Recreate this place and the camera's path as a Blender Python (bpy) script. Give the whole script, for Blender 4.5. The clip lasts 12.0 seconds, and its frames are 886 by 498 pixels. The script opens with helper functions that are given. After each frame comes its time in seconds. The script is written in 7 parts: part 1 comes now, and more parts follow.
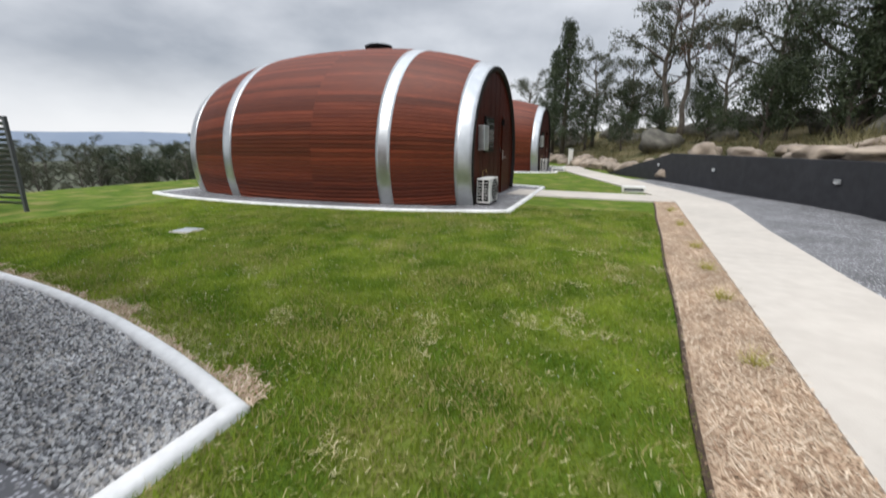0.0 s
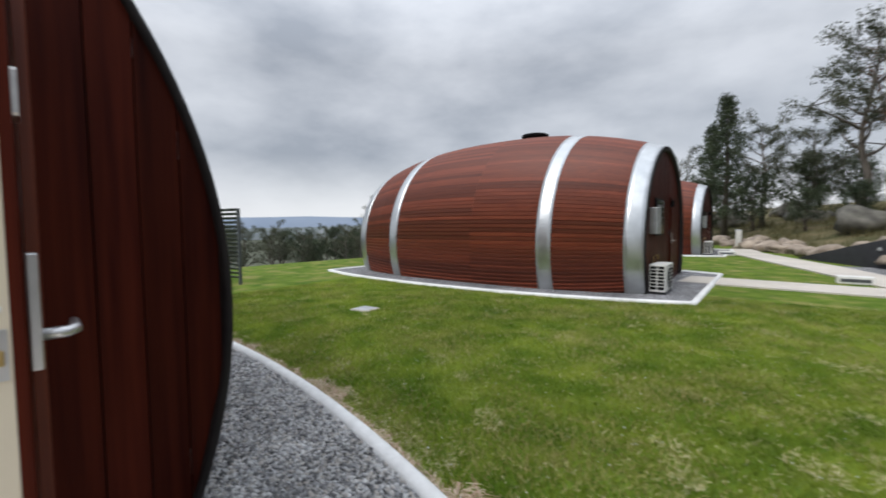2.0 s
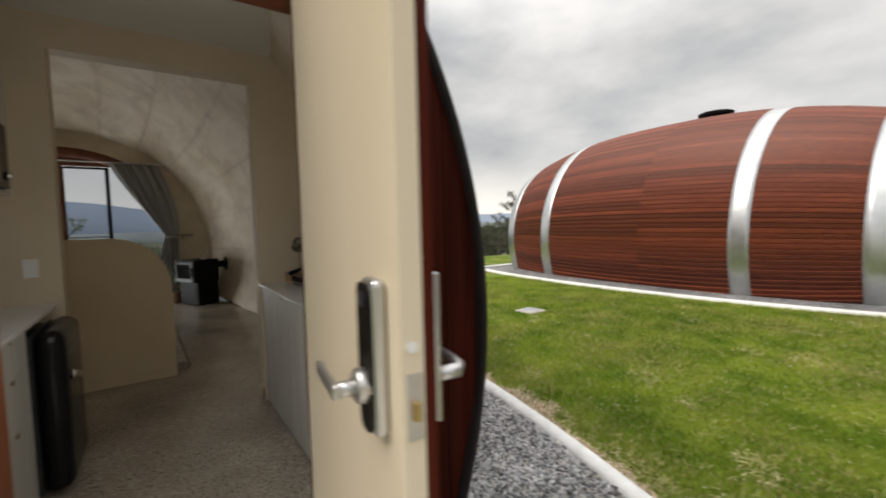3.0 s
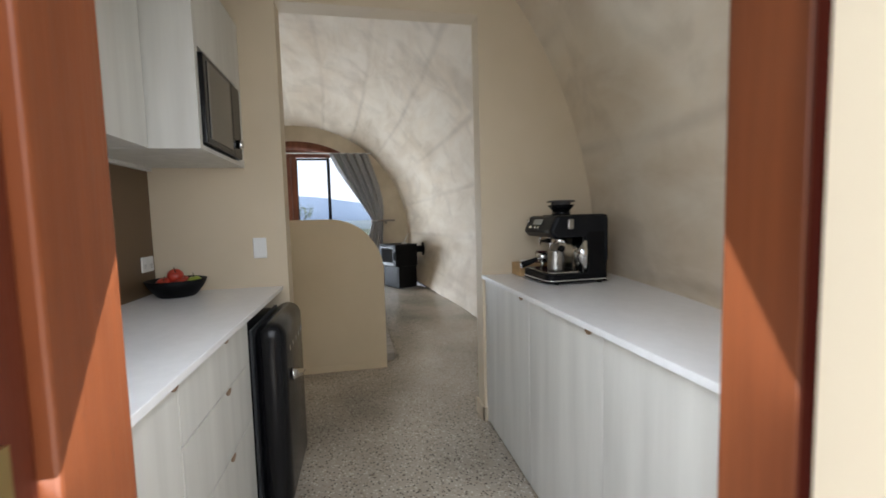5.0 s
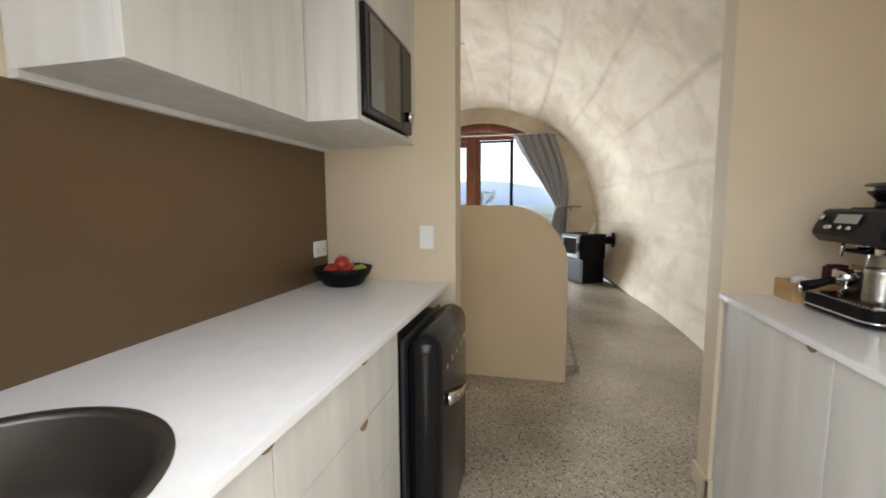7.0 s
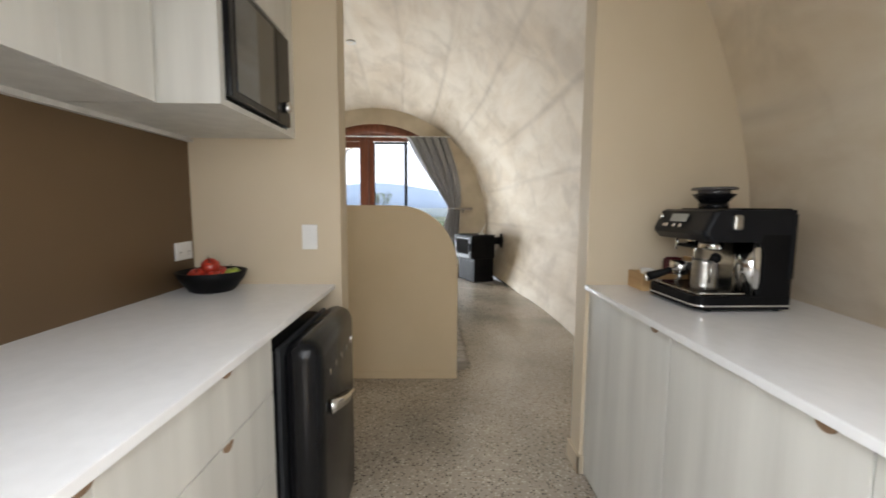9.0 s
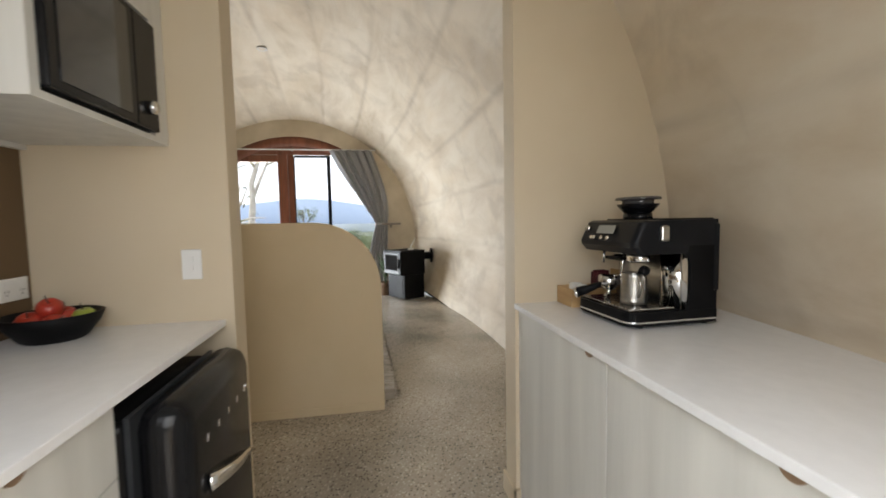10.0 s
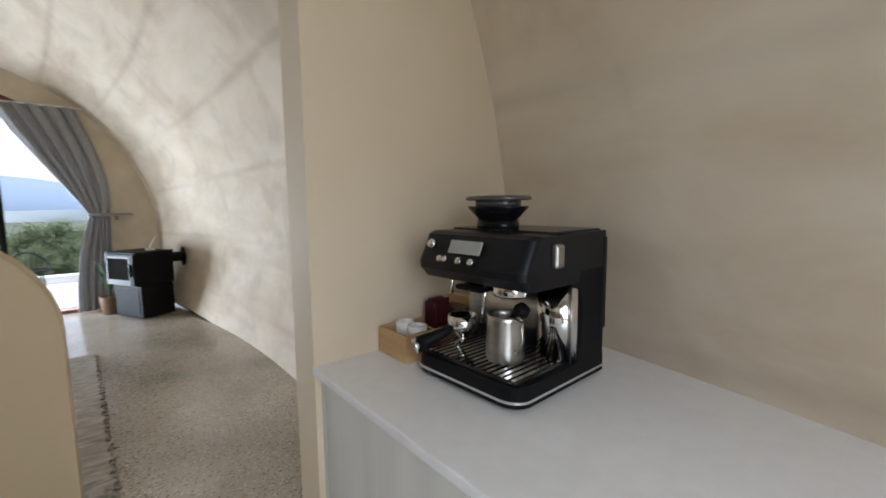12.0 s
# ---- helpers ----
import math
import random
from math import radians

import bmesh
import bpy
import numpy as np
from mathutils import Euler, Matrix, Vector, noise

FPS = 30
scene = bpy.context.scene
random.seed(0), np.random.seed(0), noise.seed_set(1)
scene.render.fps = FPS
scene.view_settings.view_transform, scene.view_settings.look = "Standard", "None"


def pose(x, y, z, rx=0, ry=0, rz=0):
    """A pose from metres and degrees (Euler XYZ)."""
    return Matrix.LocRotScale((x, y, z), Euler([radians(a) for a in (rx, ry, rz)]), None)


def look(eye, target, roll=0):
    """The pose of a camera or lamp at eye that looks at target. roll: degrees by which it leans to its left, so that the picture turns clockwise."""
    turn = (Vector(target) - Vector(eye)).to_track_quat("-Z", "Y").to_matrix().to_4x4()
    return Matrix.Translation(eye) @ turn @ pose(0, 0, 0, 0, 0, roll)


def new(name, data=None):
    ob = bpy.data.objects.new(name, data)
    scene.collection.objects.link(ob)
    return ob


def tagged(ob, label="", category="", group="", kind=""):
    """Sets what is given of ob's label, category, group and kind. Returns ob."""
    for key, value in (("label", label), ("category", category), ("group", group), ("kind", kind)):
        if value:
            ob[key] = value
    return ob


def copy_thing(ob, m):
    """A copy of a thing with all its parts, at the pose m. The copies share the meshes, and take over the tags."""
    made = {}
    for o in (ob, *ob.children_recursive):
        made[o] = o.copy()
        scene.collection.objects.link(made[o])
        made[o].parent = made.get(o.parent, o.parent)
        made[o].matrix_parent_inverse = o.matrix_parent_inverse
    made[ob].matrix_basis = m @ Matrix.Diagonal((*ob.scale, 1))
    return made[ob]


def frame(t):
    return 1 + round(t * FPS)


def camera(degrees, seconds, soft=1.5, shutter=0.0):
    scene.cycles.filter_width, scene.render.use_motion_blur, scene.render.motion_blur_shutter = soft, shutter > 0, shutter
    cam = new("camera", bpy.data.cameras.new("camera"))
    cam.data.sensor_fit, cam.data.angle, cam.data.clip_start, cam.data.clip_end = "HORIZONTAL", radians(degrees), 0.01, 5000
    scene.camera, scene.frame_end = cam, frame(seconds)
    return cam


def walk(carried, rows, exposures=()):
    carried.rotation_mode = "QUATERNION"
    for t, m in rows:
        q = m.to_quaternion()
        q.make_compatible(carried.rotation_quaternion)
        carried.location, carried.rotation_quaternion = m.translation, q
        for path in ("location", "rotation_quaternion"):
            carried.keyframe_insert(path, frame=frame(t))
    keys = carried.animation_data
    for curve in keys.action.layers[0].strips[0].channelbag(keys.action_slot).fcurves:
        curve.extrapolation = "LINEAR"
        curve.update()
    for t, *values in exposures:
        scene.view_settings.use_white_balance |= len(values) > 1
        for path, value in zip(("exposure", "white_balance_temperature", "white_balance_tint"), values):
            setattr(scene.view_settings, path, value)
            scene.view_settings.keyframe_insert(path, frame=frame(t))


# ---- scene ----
cam = camera(93.5, 12.0, 1.7, 0.4)
PATH = [
    (0, (0.069, 0.203, 1.271), (-0.621, 2.016, 0.783), 0.07),
    (0.5, (-0.032, 0.321, 1.27), (-0.806, 2.152, 1.054), 0.5),
    (1, (-0.213, 0.247, 1.303), (-1.053, 2.058, 1.174), -0.0),
    (1.5, (-0.393, 0.157, 1.31), (-1.382, 1.891, 1.195), -0.3),
    (2, (-0.636, 0.13, 1.34), (-1.867, 1.702, 1.226), -0.4),
    (2.5, (-0.97, 0.083, 1.352), (-2.436, 1.438, 1.242), -0.9),
    (3, (-1.264, -0.078, 1.366), (-2.909, 1.053, 1.244), -1.4),
    (3.5, (-1.518, -0.162, 1.344), (-3.303, 0.732, 1.217), -2.2),
    (5.3, (-2.37, -0.148, 1.292), (-4.339, 0.155, 1.121), -0.8),
    (5.5, (-2.453, -0.121, 1.287), (-4.43, 0.125, 1.102), -0.3),
    (6, (-2.654, -0.068, 1.29), (-4.643, -0.024, 1.089), 0.4),
    (6.5, (-2.737, -0.107, 1.297), (-4.715, -0.318, 1.091), 0.1),
    (6.7, (-2.74, -0.134, 1.314), (-4.696, -0.498, 1.112), -0.4),
    (8.3, (-2.726, -0.204, 1.307), (-4.631, -0.769, 1.082), -0.2),
    (8.5, (-2.74, -0.182, 1.307), (-4.688, -0.583, 1.093), -0.2),
    (9, (-2.774, -0.122, 1.296), (-4.764, -0.098, 1.095), 0.3),
    (9.5, (-2.807, -0.092, 1.308), (-4.783, 0.164, 1.138), -0.1),
    (10, (-2.967, -0.046, 1.303), (-4.933, 0.298, 1.167), -1.1),
    (10.5, (-3.183, 0.046, 1.334), (-5.119, 0.521, 1.171), -1.1),
    (11, (-3.303, 0.106, 1.344), (-5.15, 0.846, 1.145), -1.0),
    (11.5, (-3.481, 0.114, 1.367), (-5.164, 1.176, 1.173), -0.8),
    (12, (-3.627, 0.155, 1.355), (-5.163, 1.418, 1.141), -0.6),
]
EXPOSURES = [(0, 0.27, 6500, 10), (1.0, 0.15, 6500, 10), (2.0, 0.15, 6400, 10), (2.5, 0.35, 6800, 10), (3.0, 0.45, 7400, 10), (3.6, 0.72, 7900, 10), (4.4, 1.6, 7000, 10), (5.3, 2.26, 6250, 10), (6.0, 2.40, 6550, 10),
             (6.5, 2.52, 6750, 10), (8.3, 2.58, 6650, 10), (9.0, 2.50, 6700, 10), (9.5, 2.44, 6950, 10), (10.0, 2.46, 6900, 10), (10.5, 2.47, 6450, 10), (11.0, 2.41, 6250, 10), (12.0, 2.44, 6200, 10)]
walk(cam, [(t, look(eye, target, roll)) for t, eye, target, roll in PATH], EXPOSURES)

# ---------------------------------------------------------------- light
world = bpy.data.worlds.new("overcast")
scene.world = world
world.use_nodes = True
wn, wl = world.node_tree.nodes, world.node_tree.links
wn.clear()
w_out = wn.new("ShaderNodeOutputWorld")
w_bg = wn.new("ShaderNodeBackground")
w_sky = wn.new("ShaderNodeTexSky")
w_sky.sky_type, w_sky.sun_disc = "NISHITA", False
w_sky.sun_elevation, w_sky.sun_rotation = radians(50), radians(189)
w_co = wn.new("ShaderNodeTexCoord")
w_map = wn.new("ShaderNodeMapping")
w_map.inputs["Scale"].default_value = (1.0, 1.0, 2.2)
w_noise = wn.new("ShaderNodeTexNoise")
w_noise.inputs["Scale"].default_value, w_noise.inputs["Detail"].default_value = 2.4, 7
w_noise.inputs["Roughness"].default_value = 0.52
w_ramp = wn.new("ShaderNodeValToRGB")
w_ramp.color_ramp.elements[0].position, w_ramp.color_ramp.elements[1].position = 0.34, 0.66
w_ramp.color_ramp.elements[0].color = (0.34, 0.37, 0.42, 1)
w_ramp.color_ramp.elements[1].color = (0.66, 0.685, 0.73, 1)
w_sep = wn.new("ShaderNodeSeparateXYZ")
w_grad = wn.new("ShaderNodeMapRange")  # an overcast sky grows brighter towards the zenith
w_grad.inputs["From Min"].default_value, w_grad.inputs["From Max"].default_value = 0.35, 1.0
w_grad.inputs["To Min"].default_value, w_grad.inputs["To Max"].default_value = 1.0, 3.0
w_low = wn.new("ShaderNodeMapRange")  # the bright band low over the hills
w_low.inputs["From Min"].default_value, w_low.inputs["From Max"].default_value = 0.02, 0.16
w_low.inputs["To Min"].default_value, w_low.inputs["To Max"].default_value = 0.75, 0.0
w_band = wn.new("ShaderNodeMix")
w_band.data_type = "RGBA"
w_band.inputs["B"].default_value = (0.86, 0.87, 0.89, 1)
w_mul = wn.new("ShaderNodeMix")
w_mul.data_type, w_mul.blend_type = "RGBA", "MULTIPLY"
w_mul.inputs["Factor"].default_value = 1.0
w_sc = wn.new("ShaderNodeMix")
w_sc.data_type, w_sc.blend_type = "RGBA", "MULTIPLY"
w_sc.inputs["Factor"].default_value = 1.0
w_sc.inputs["B"].default_value = (0.09, 0.09, 0.09, 1)
w_mix = wn.new("ShaderNodeMix")
w_mix.data_type = "RGBA"
w_mix.inputs["Factor"].default_value = 0.92
wl.new(w_co.outputs["Generated"], w_map.inputs["Vector"])
wl.new(w_map.outputs["Vector"], w_noise.inputs["Vector"])
wl.new(w_noise.outputs["Fac"], w_ramp.inputs["Fac"])
wl.new(w_co.outputs["Generated"], w_sep.inputs["Vector"])
wl.new(w_sep.outputs["Z"], w_grad.inputs["Value"])
wl.new(w_sep.outputs["Z"], w_low.inputs["Value"])
wl.new(w_low.outputs["Result"], w_band.inputs["Factor"])
wl.new(w_ramp.outputs["Color"], w_band.inputs["A"])
wl.new(w_band.outputs["Result"], w_mul.inputs["A"])
wl.new(w_grad.outputs["Result"], w_mul.inputs["B"])
wl.new(w_sky.outputs["Color"], w_sc.inputs["A"])
wl.new(w_sc.outputs["Result"], w_mix.inputs["A"])
wl.new(w_mul.outputs["Result"], w_mix.inputs["B"])
wl.new(w_mix.outputs["Result"], w_bg.inputs["Color"])
w_bg.inputs["Strength"].default_value = 1.0
wl.new(w_bg.outputs["Background"], w_out.inputs["Surface"])

sun_data = bpy.data.lights.new("sun", "SUN")
sun_data.energy, sun_data.angle, sun_data.color = 1.5, radians(25), (1.0, 0.96, 0.9)
sun = new("sun", sun_data)
sun.matrix_world = look((-3, -19, 23), (0, 0, 0))


def opening_lamp(name, at, toward, width, height, watts, color):
    """Daylight that comes in through an opening."""
    d = bpy.data.lights.new(name, "AREA")
    d.shape, d.size, d.size_y, d.energy, d.color = "RECTANGLE", width, height, watts, color
    ob = new(name, d)
    ob.matrix_world = look(at, toward)
    return ob


opening_lamp("door_daylight", (-2.86, -0.045, 1.45), (-4.0, -0.045, 0.76), 0.80, 0.90, 2.0, (0.90, 0.95, 1.0))
opening_lamp("side_window_daylight", (-2.70, -1.0, 1.78), (-3.4, -0.9, 0.95), 0.78, 0.70, 0.5, (0.90, 0.95, 1.0))
opening_lamp("arch_daylight", (-10.66, -1.72, 0.58), (-7.4, 0.7, 1.0), 1.7, 0.80, 30, (0.82, 0.91, 1.0))


# ---------------------------------------------------------------- materials
def material(name, color, color2=None, rough=0.6, metal=0.0, scale=8.0, detail=5.0, stretch=(1, 1, 1), bump=0.0, bump_scale=None,
             random_tone=0.0, large=0.0, rough_var=0.0, coat=0.0, world_space=False, spec=None, translucent=0.0):
    """A procedural surface: two tones mixed by noise at two scales, with bump, and a tone that varies from piece to piece."""
    m = bpy.data.materials.new(name)
    m.use_nodes = True
    n, l = m.node_tree.nodes, m.node_tree.links
    b = n["Principled BSDF"]
    b.inputs["Metallic"].default_value = metal
    b.inputs["Roughness"].default_value = rough
    b.inputs["Coat Weight"].default_value = coat
    if spec is not None:
        b.inputs["Specular IOR Level"].default_value = spec
    co = n.new("ShaderNodeTexCoord")
    mp = n.new("ShaderNodeMapping")
    mp.inputs["Scale"].default_value = stretch
    if world_space:
        geo = n.new("ShaderNodeNewGeometry")
        l.new(geo.outputs["Position"], mp.inputs["Vector"])
    else:
        l.new(co.outputs["Object"], mp.inputs["Vector"])
    info = n.new("ShaderNodeObjectInfo")
    if random_tone:
        off = n.new("ShaderNodeVectorMath")
        off.operation = "ADD"
        mul = n.new("ShaderNodeMath")
        mul.operation = "MULTIPLY"
        mul.inputs[1].default_value = 37.0
        l.new(info.outputs["Random"], mul.inputs[0])
        l.new(mp.outputs["Vector"], off.inputs[0])
        l.new(mul.outputs[0], off.inputs[1])
        vec = off.outputs[0]
    else:
        vec = mp.outputs["Vector"]
    t1 = n.new("ShaderNodeTexNoise")
    t1.inputs["Scale"].default_value, t1.inputs["Detail"].default_value = scale, detail
    l.new(vec, t1.inputs["Vector"])
    fac = t1.outputs["Fac"]
    rmp = n.new("ShaderNodeMapRange")
    rmp.inputs["From Min"].default_value, rmp.inputs["From Max"].default_value = 0.3, 0.7
    l.new(fac, rmp.inputs["Value"])
    mix = n.new("ShaderNodeMix")
    mix.data_type = "RGBA"
    mix.inputs["A"].default_value = (*color, 1)
    mix.inputs["B"].default_value = (*(color2 or color), 1)
    l.new(rmp.outputs["Result"], mix.inputs["Factor"])
    last = mix.outputs["Result"]
    if large:
        t2 = n.new("ShaderNodeTexNoise")
        t2.inputs["Scale"].default_value, t2.inputs["Detail"].default_value = scale * 0.12, 3
        l.new(vec, t2.inputs["Vector"])
        r2 = n.new("ShaderNodeMapRange")
        r2.inputs["From Min"].default_value, r2.inputs["From Max"].default_value = 0.3, 0.7
        r2.inputs["To Min"].default_value, r2.inputs["To Max"].default_value = 1 - large, 1 + large
        l.new(t2.outputs["Fac"], r2.inputs["Value"])
        hs = n.new("ShaderNodeHueSaturation")
        l.new(r2.outputs["Result"], hs.inputs["Value"])
        l.new(last, hs.inputs["Color"])
        last = hs.outputs["Color"]
    if random_tone:
        r3 = n.new("ShaderNodeMapRange")
        r3.inputs["To Min"].default_value, r3.inputs["To Max"].default_value = 1 - random_tone, 1 + random_tone
        l.new(info.outputs["Random"], r3.inputs["Value"])
        hs = n.new("ShaderNodeHueSaturation")
        l.new(r3.outputs["Result"], hs.inputs["Value"])
        l.new(last, hs.inputs["Color"])
        last = hs.outputs["Color"]
    l.new(last, b.inputs["Base Color"])
    if rough_var:
        r4 = n.new("ShaderNodeMapRange")
        r4.inputs["To Min"].default_value, r4.inputs["To Max"].default_value = rough - rough_var, rough + rough_var
        l.new(fac, r4.inputs["Value"])
        l.new(r4.outputs["Result"], b.inputs["Roughness"])
    if bump:
        t3 = n.new("ShaderNodeTexNoise")
        t3.inputs["Scale"].default_value, t3.inputs["Detail"].default_value = bump_scale or scale * 3, 4
        l.new(vec, t3.inputs["Vector"])
        bp = n.new("ShaderNodeBump")
        bp.inputs["Strength"].default_value, bp.inputs["Distance"].default_value = bump, 0.02
        l.new(t3.outputs["Fac"], bp.inputs["Height"])
        l.new(bp.outputs["Normal"], b.inputs["Normal"])
    if translucent:
        tr = n.new("ShaderNodeBsdfTranslucent")
        l.new(last, tr.inputs["Color"])
        ms = n.new("ShaderNodeMixShader")
        ms.inputs["Fac"].default_value = translucent
        l.new(b.outputs["BSDF"], ms.inputs[1])
        l.new(tr.outputs["BSDF"], ms.inputs[2])
        l.new(ms.outputs["Shader"], n["Material Output"].inputs["Surface"])
    return m


def aggregate_material(name, base, chips, scale, rough, vary=0.12):
    """Ground, sealed concrete with exposed stones: small cells of several tones in a cement matrix."""
    m = bpy.data.materials.new(name)
    m.use_nodes = True
    n, l = m.node_tree.nodes, m.node_tree.links
    b = n["Principled BSDF"]
    geo = n.new("ShaderNodeNewGeometry")
    vor = n.new("ShaderNodeTexVoronoi")
    vor.inputs["Scale"].default_value = scale
    l.new(geo.outputs["Position"], vor.inputs["Vector"])
    wob = n.new("ShaderNodeSeparateColor")
    l.new(vor.outputs["Color"], wob.inputs["Color"])
    ramp = n.new("ShaderNodeValToRGB")
    ramp.color_ramp.interpolation = "CONSTANT"
    els = ramp.color_ramp.elements
    els[0].position, els[0].color = 0.0, (*chips[0], 1)
    els[1].position, els[1].color = 0.22, (*chips[1], 1)
    for pos, c in zip((0.5, 0.72, 0.88), chips[2:]):
        e = els.new(pos)
        e.color = (*c, 1)
    l.new(wob.outputs["Red"], ramp.inputs["Fac"])
    edge = n.new("ShaderNodeMapRange")
    edge.inputs["From Min"].default_value, edge.inputs["From Max"].default_value = 0.30, 0.45
    l.new(vor.outputs["Distance"], edge.inputs["Value"])
    mix = n.new("ShaderNodeMix")
    mix.data_type = "RGBA"
    mix.inputs["B"].default_value = (*base, 1)
    l.new(edge.outputs["Result"], mix.inputs["Factor"])
    l.new(ramp.outputs["Color"], mix.inputs["A"])
    big = n.new("ShaderNodeTexNoise")
    big.inputs["Scale"].default_value, big.inputs["Detail"].default_value = 1.6, 5
    l.new(geo.outputs["Position"], big.inputs["Vector"])
    r2 = n.new("ShaderNodeMapRange")
    r2.inputs["From Min"].default_value, r2.inputs["From Max"].default_value = 0.3, 0.7
    r2.inputs["To Min"].default_value, r2.inputs["To Max"].default_value = 0.72, 1.25
    l.new(big.outputs["Fac"], r2.inputs["Value"])
    hs = n.new("ShaderNodeHueSaturation")
    l.new(r2.outputs["Result"], hs.inputs["Value"])
    l.new(mix.outputs["Result"], hs.inputs["Color"])
    l.new(hs.outputs["Color"], b.inputs["Base Color"])
    r3 = n.new("ShaderNodeMapRange")
    r3.inputs["To Min"].default_value, r3.inputs["To Max"].default_value = rough - vary, rough + vary
    l.new(big.outputs["Fac"], r3.inputs["Value"])
    l.new(r3.outputs["Result"], b.inputs["Roughness"])
    return m


def glass_material(name, tint=(1, 1, 1), rough=0.0):
    m = bpy.data.materials.new(name)
    m.use_nodes = True
    b = m.node_tree.nodes["Principled BSDF"]
    b.inputs["Transmission Weight"].default_value = 1.0
    b.inputs["Base Color"].default_value = (*tint, 1)
    b.inputs["Roughness"].default_value, b.inputs["IOR"].default_value = rough, 1.1
    return m


RED_WOOD = material("red stained timber", (0.125, 0.026, 0.013), (0.185, 0.044, 0.020), rough=0.55, scale=5, stretch=(0.25, 6, 6), bump=0.12, bump_scale=30,
                    random_tone=0.34, large=0.14, rough_var=0.1)
# end planks and doors take a darker red than the staves
RED_DOOR = material("dark red timber", (0.030, 0.0048, 0.003), (0.075, 0.0135, 0.0065), rough=0.45, scale=4, stretch=(6, 6, 0.25), bump=0.1, bump_scale=30,
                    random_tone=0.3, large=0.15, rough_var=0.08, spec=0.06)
RED_JAMB = material("red oiled jamb timber", (0.085, 0.019, 0.010), (0.15, 0.036, 0.017), rough=0.42, scale=4, stretch=(6, 6, 0.25), bump=0.1, bump_scale=30, large=0.15, spec=0.25)
JAMB_WOOD = material("orange oiled timber", (0.17, 0.044, 0.014), (0.26, 0.074, 0.024), rough=0.4, scale=4, stretch=(6, 6, 0.3), bump=0.08, bump_scale=30, large=0.15)
FRAME_WOOD = material("brown window timber", (0.15, 0.045, 0.022), (0.24, 0.08, 0.04), rough=0.45, scale=5, stretch=(4, 4, 0.5), bump=0.06, large=0.12)
GALV = material("galvanised steel", (0.50, 0.52, 0.53), (0.62, 0.64, 0.65), rough=0.42, metal=0.85, scale=9, bump=0.03, large=0.12, rough_var=0.08)
HOOP = material("bright galvanised band", (0.52, 0.54, 0.55), (0.62, 0.64, 0.65), rough=0.33, metal=0.95, scale=6, bump=0.02, large=0.08, rough_var=0.05)
BLACK_TRIM = material("black rubber trim", (0.012, 0.010, 0.010), (0.02, 0.017, 0.016), rough=0.7, spec=0.2, scale=10, bump=0.05)
KERB = material("white painted concrete", (0.66, 0.66, 0.65), (0.78, 0.78, 0.77), rough=0.75, scale=14, bump=0.2, large=0.1)
CONCRETE = material("pale broomed concrete", (0.51, 0.465, 0.41), (0.57, 0.525, 0.465), rough=0.85, scale=7, bump=0.25, bump_scale=90, large=0.08, world_space=True)
GRAVEL = aggregate_material("grey gravel", (0.12, 0.12, 0.125), [(0.18, 0.18, 0.19), (0.36, 0.36, 0.38), (0.48, 0.48, 0.50), (0.62, 0.62, 0.63), (0.26, 0.255, 0.25)], 42, 0.85)


def island_material(name, tones, rough, bump=0.2):
    """Loose pieces, each of its own tone."""
    m = bpy.data.materials.new(name)
    m.use_nodes = True
    n, l = m.node_tree.nodes, m.node_tree.links
    b = n["Principled BSDF"]
    b.inputs["Roughness"].default_value = rough
    b.inputs["Specular IOR Level"].default_value = 0.25
    geo = n.new("ShaderNodeNewGeometry")
    ramp = n.new("ShaderNodeValToRGB")
    els = ramp.color_ramp.elements
    els[0].color, els[1].color = (*tones[0], 1), (*tones[-1], 1)
    for k, c in enumerate(tones[1:-1]):
        els.new((k + 1) / (len(tones) - 1)).color = (*c, 1)
    l.new(geo.outputs["Random Per Island"], ramp.inputs["Fac"])
    t = n.new("ShaderNodeTexNoise")
    t.inputs["Scale"].default_value, t.inputs["Detail"].default_value = 3.0, 4
    l.new(geo.outputs["Position"], t.inputs["Vector"])
    r = n.new("ShaderNodeMapRange")
    r.inputs["From Min"].default_value, r.inputs["From Max"].default_value = 0.3, 0.7
    r.inputs["To Min"].default_value, r.inputs["To Max"].default_value = 0.78, 1.2
    l.new(t.outputs["Fac"], r.inputs["Value"])
    hs = n.new("ShaderNodeHueSaturation")
    l.new(r.outputs["Result"], hs.inputs["Value"])
    l.new(ramp.outputs["Color"], hs.inputs["Color"])
    l.new(hs.outputs["Color"], b.inputs["Base Color"])
    return m


STONE = island_material("grey crushed stone", [(0.08, 0.08, 0.082), (0.17, 0.17, 0.172), (0.32, 0.325, 0.335), (0.42, 0.39, 0.35), (0.46, 0.465, 0.47), (0.58, 0.58, 0.57)], 0.8)
FLOOR = aggregate_material("honed aggregate concrete", (0.37, 0.325, 0.27), [(0.055, 0.046, 0.04), (0.46, 0.41, 0.345), (0.60, 0.545, 0.465), (0.30, 0.24, 0.185), (0.13, 0.10, 0.08)], 78, 0.17, 0.03)


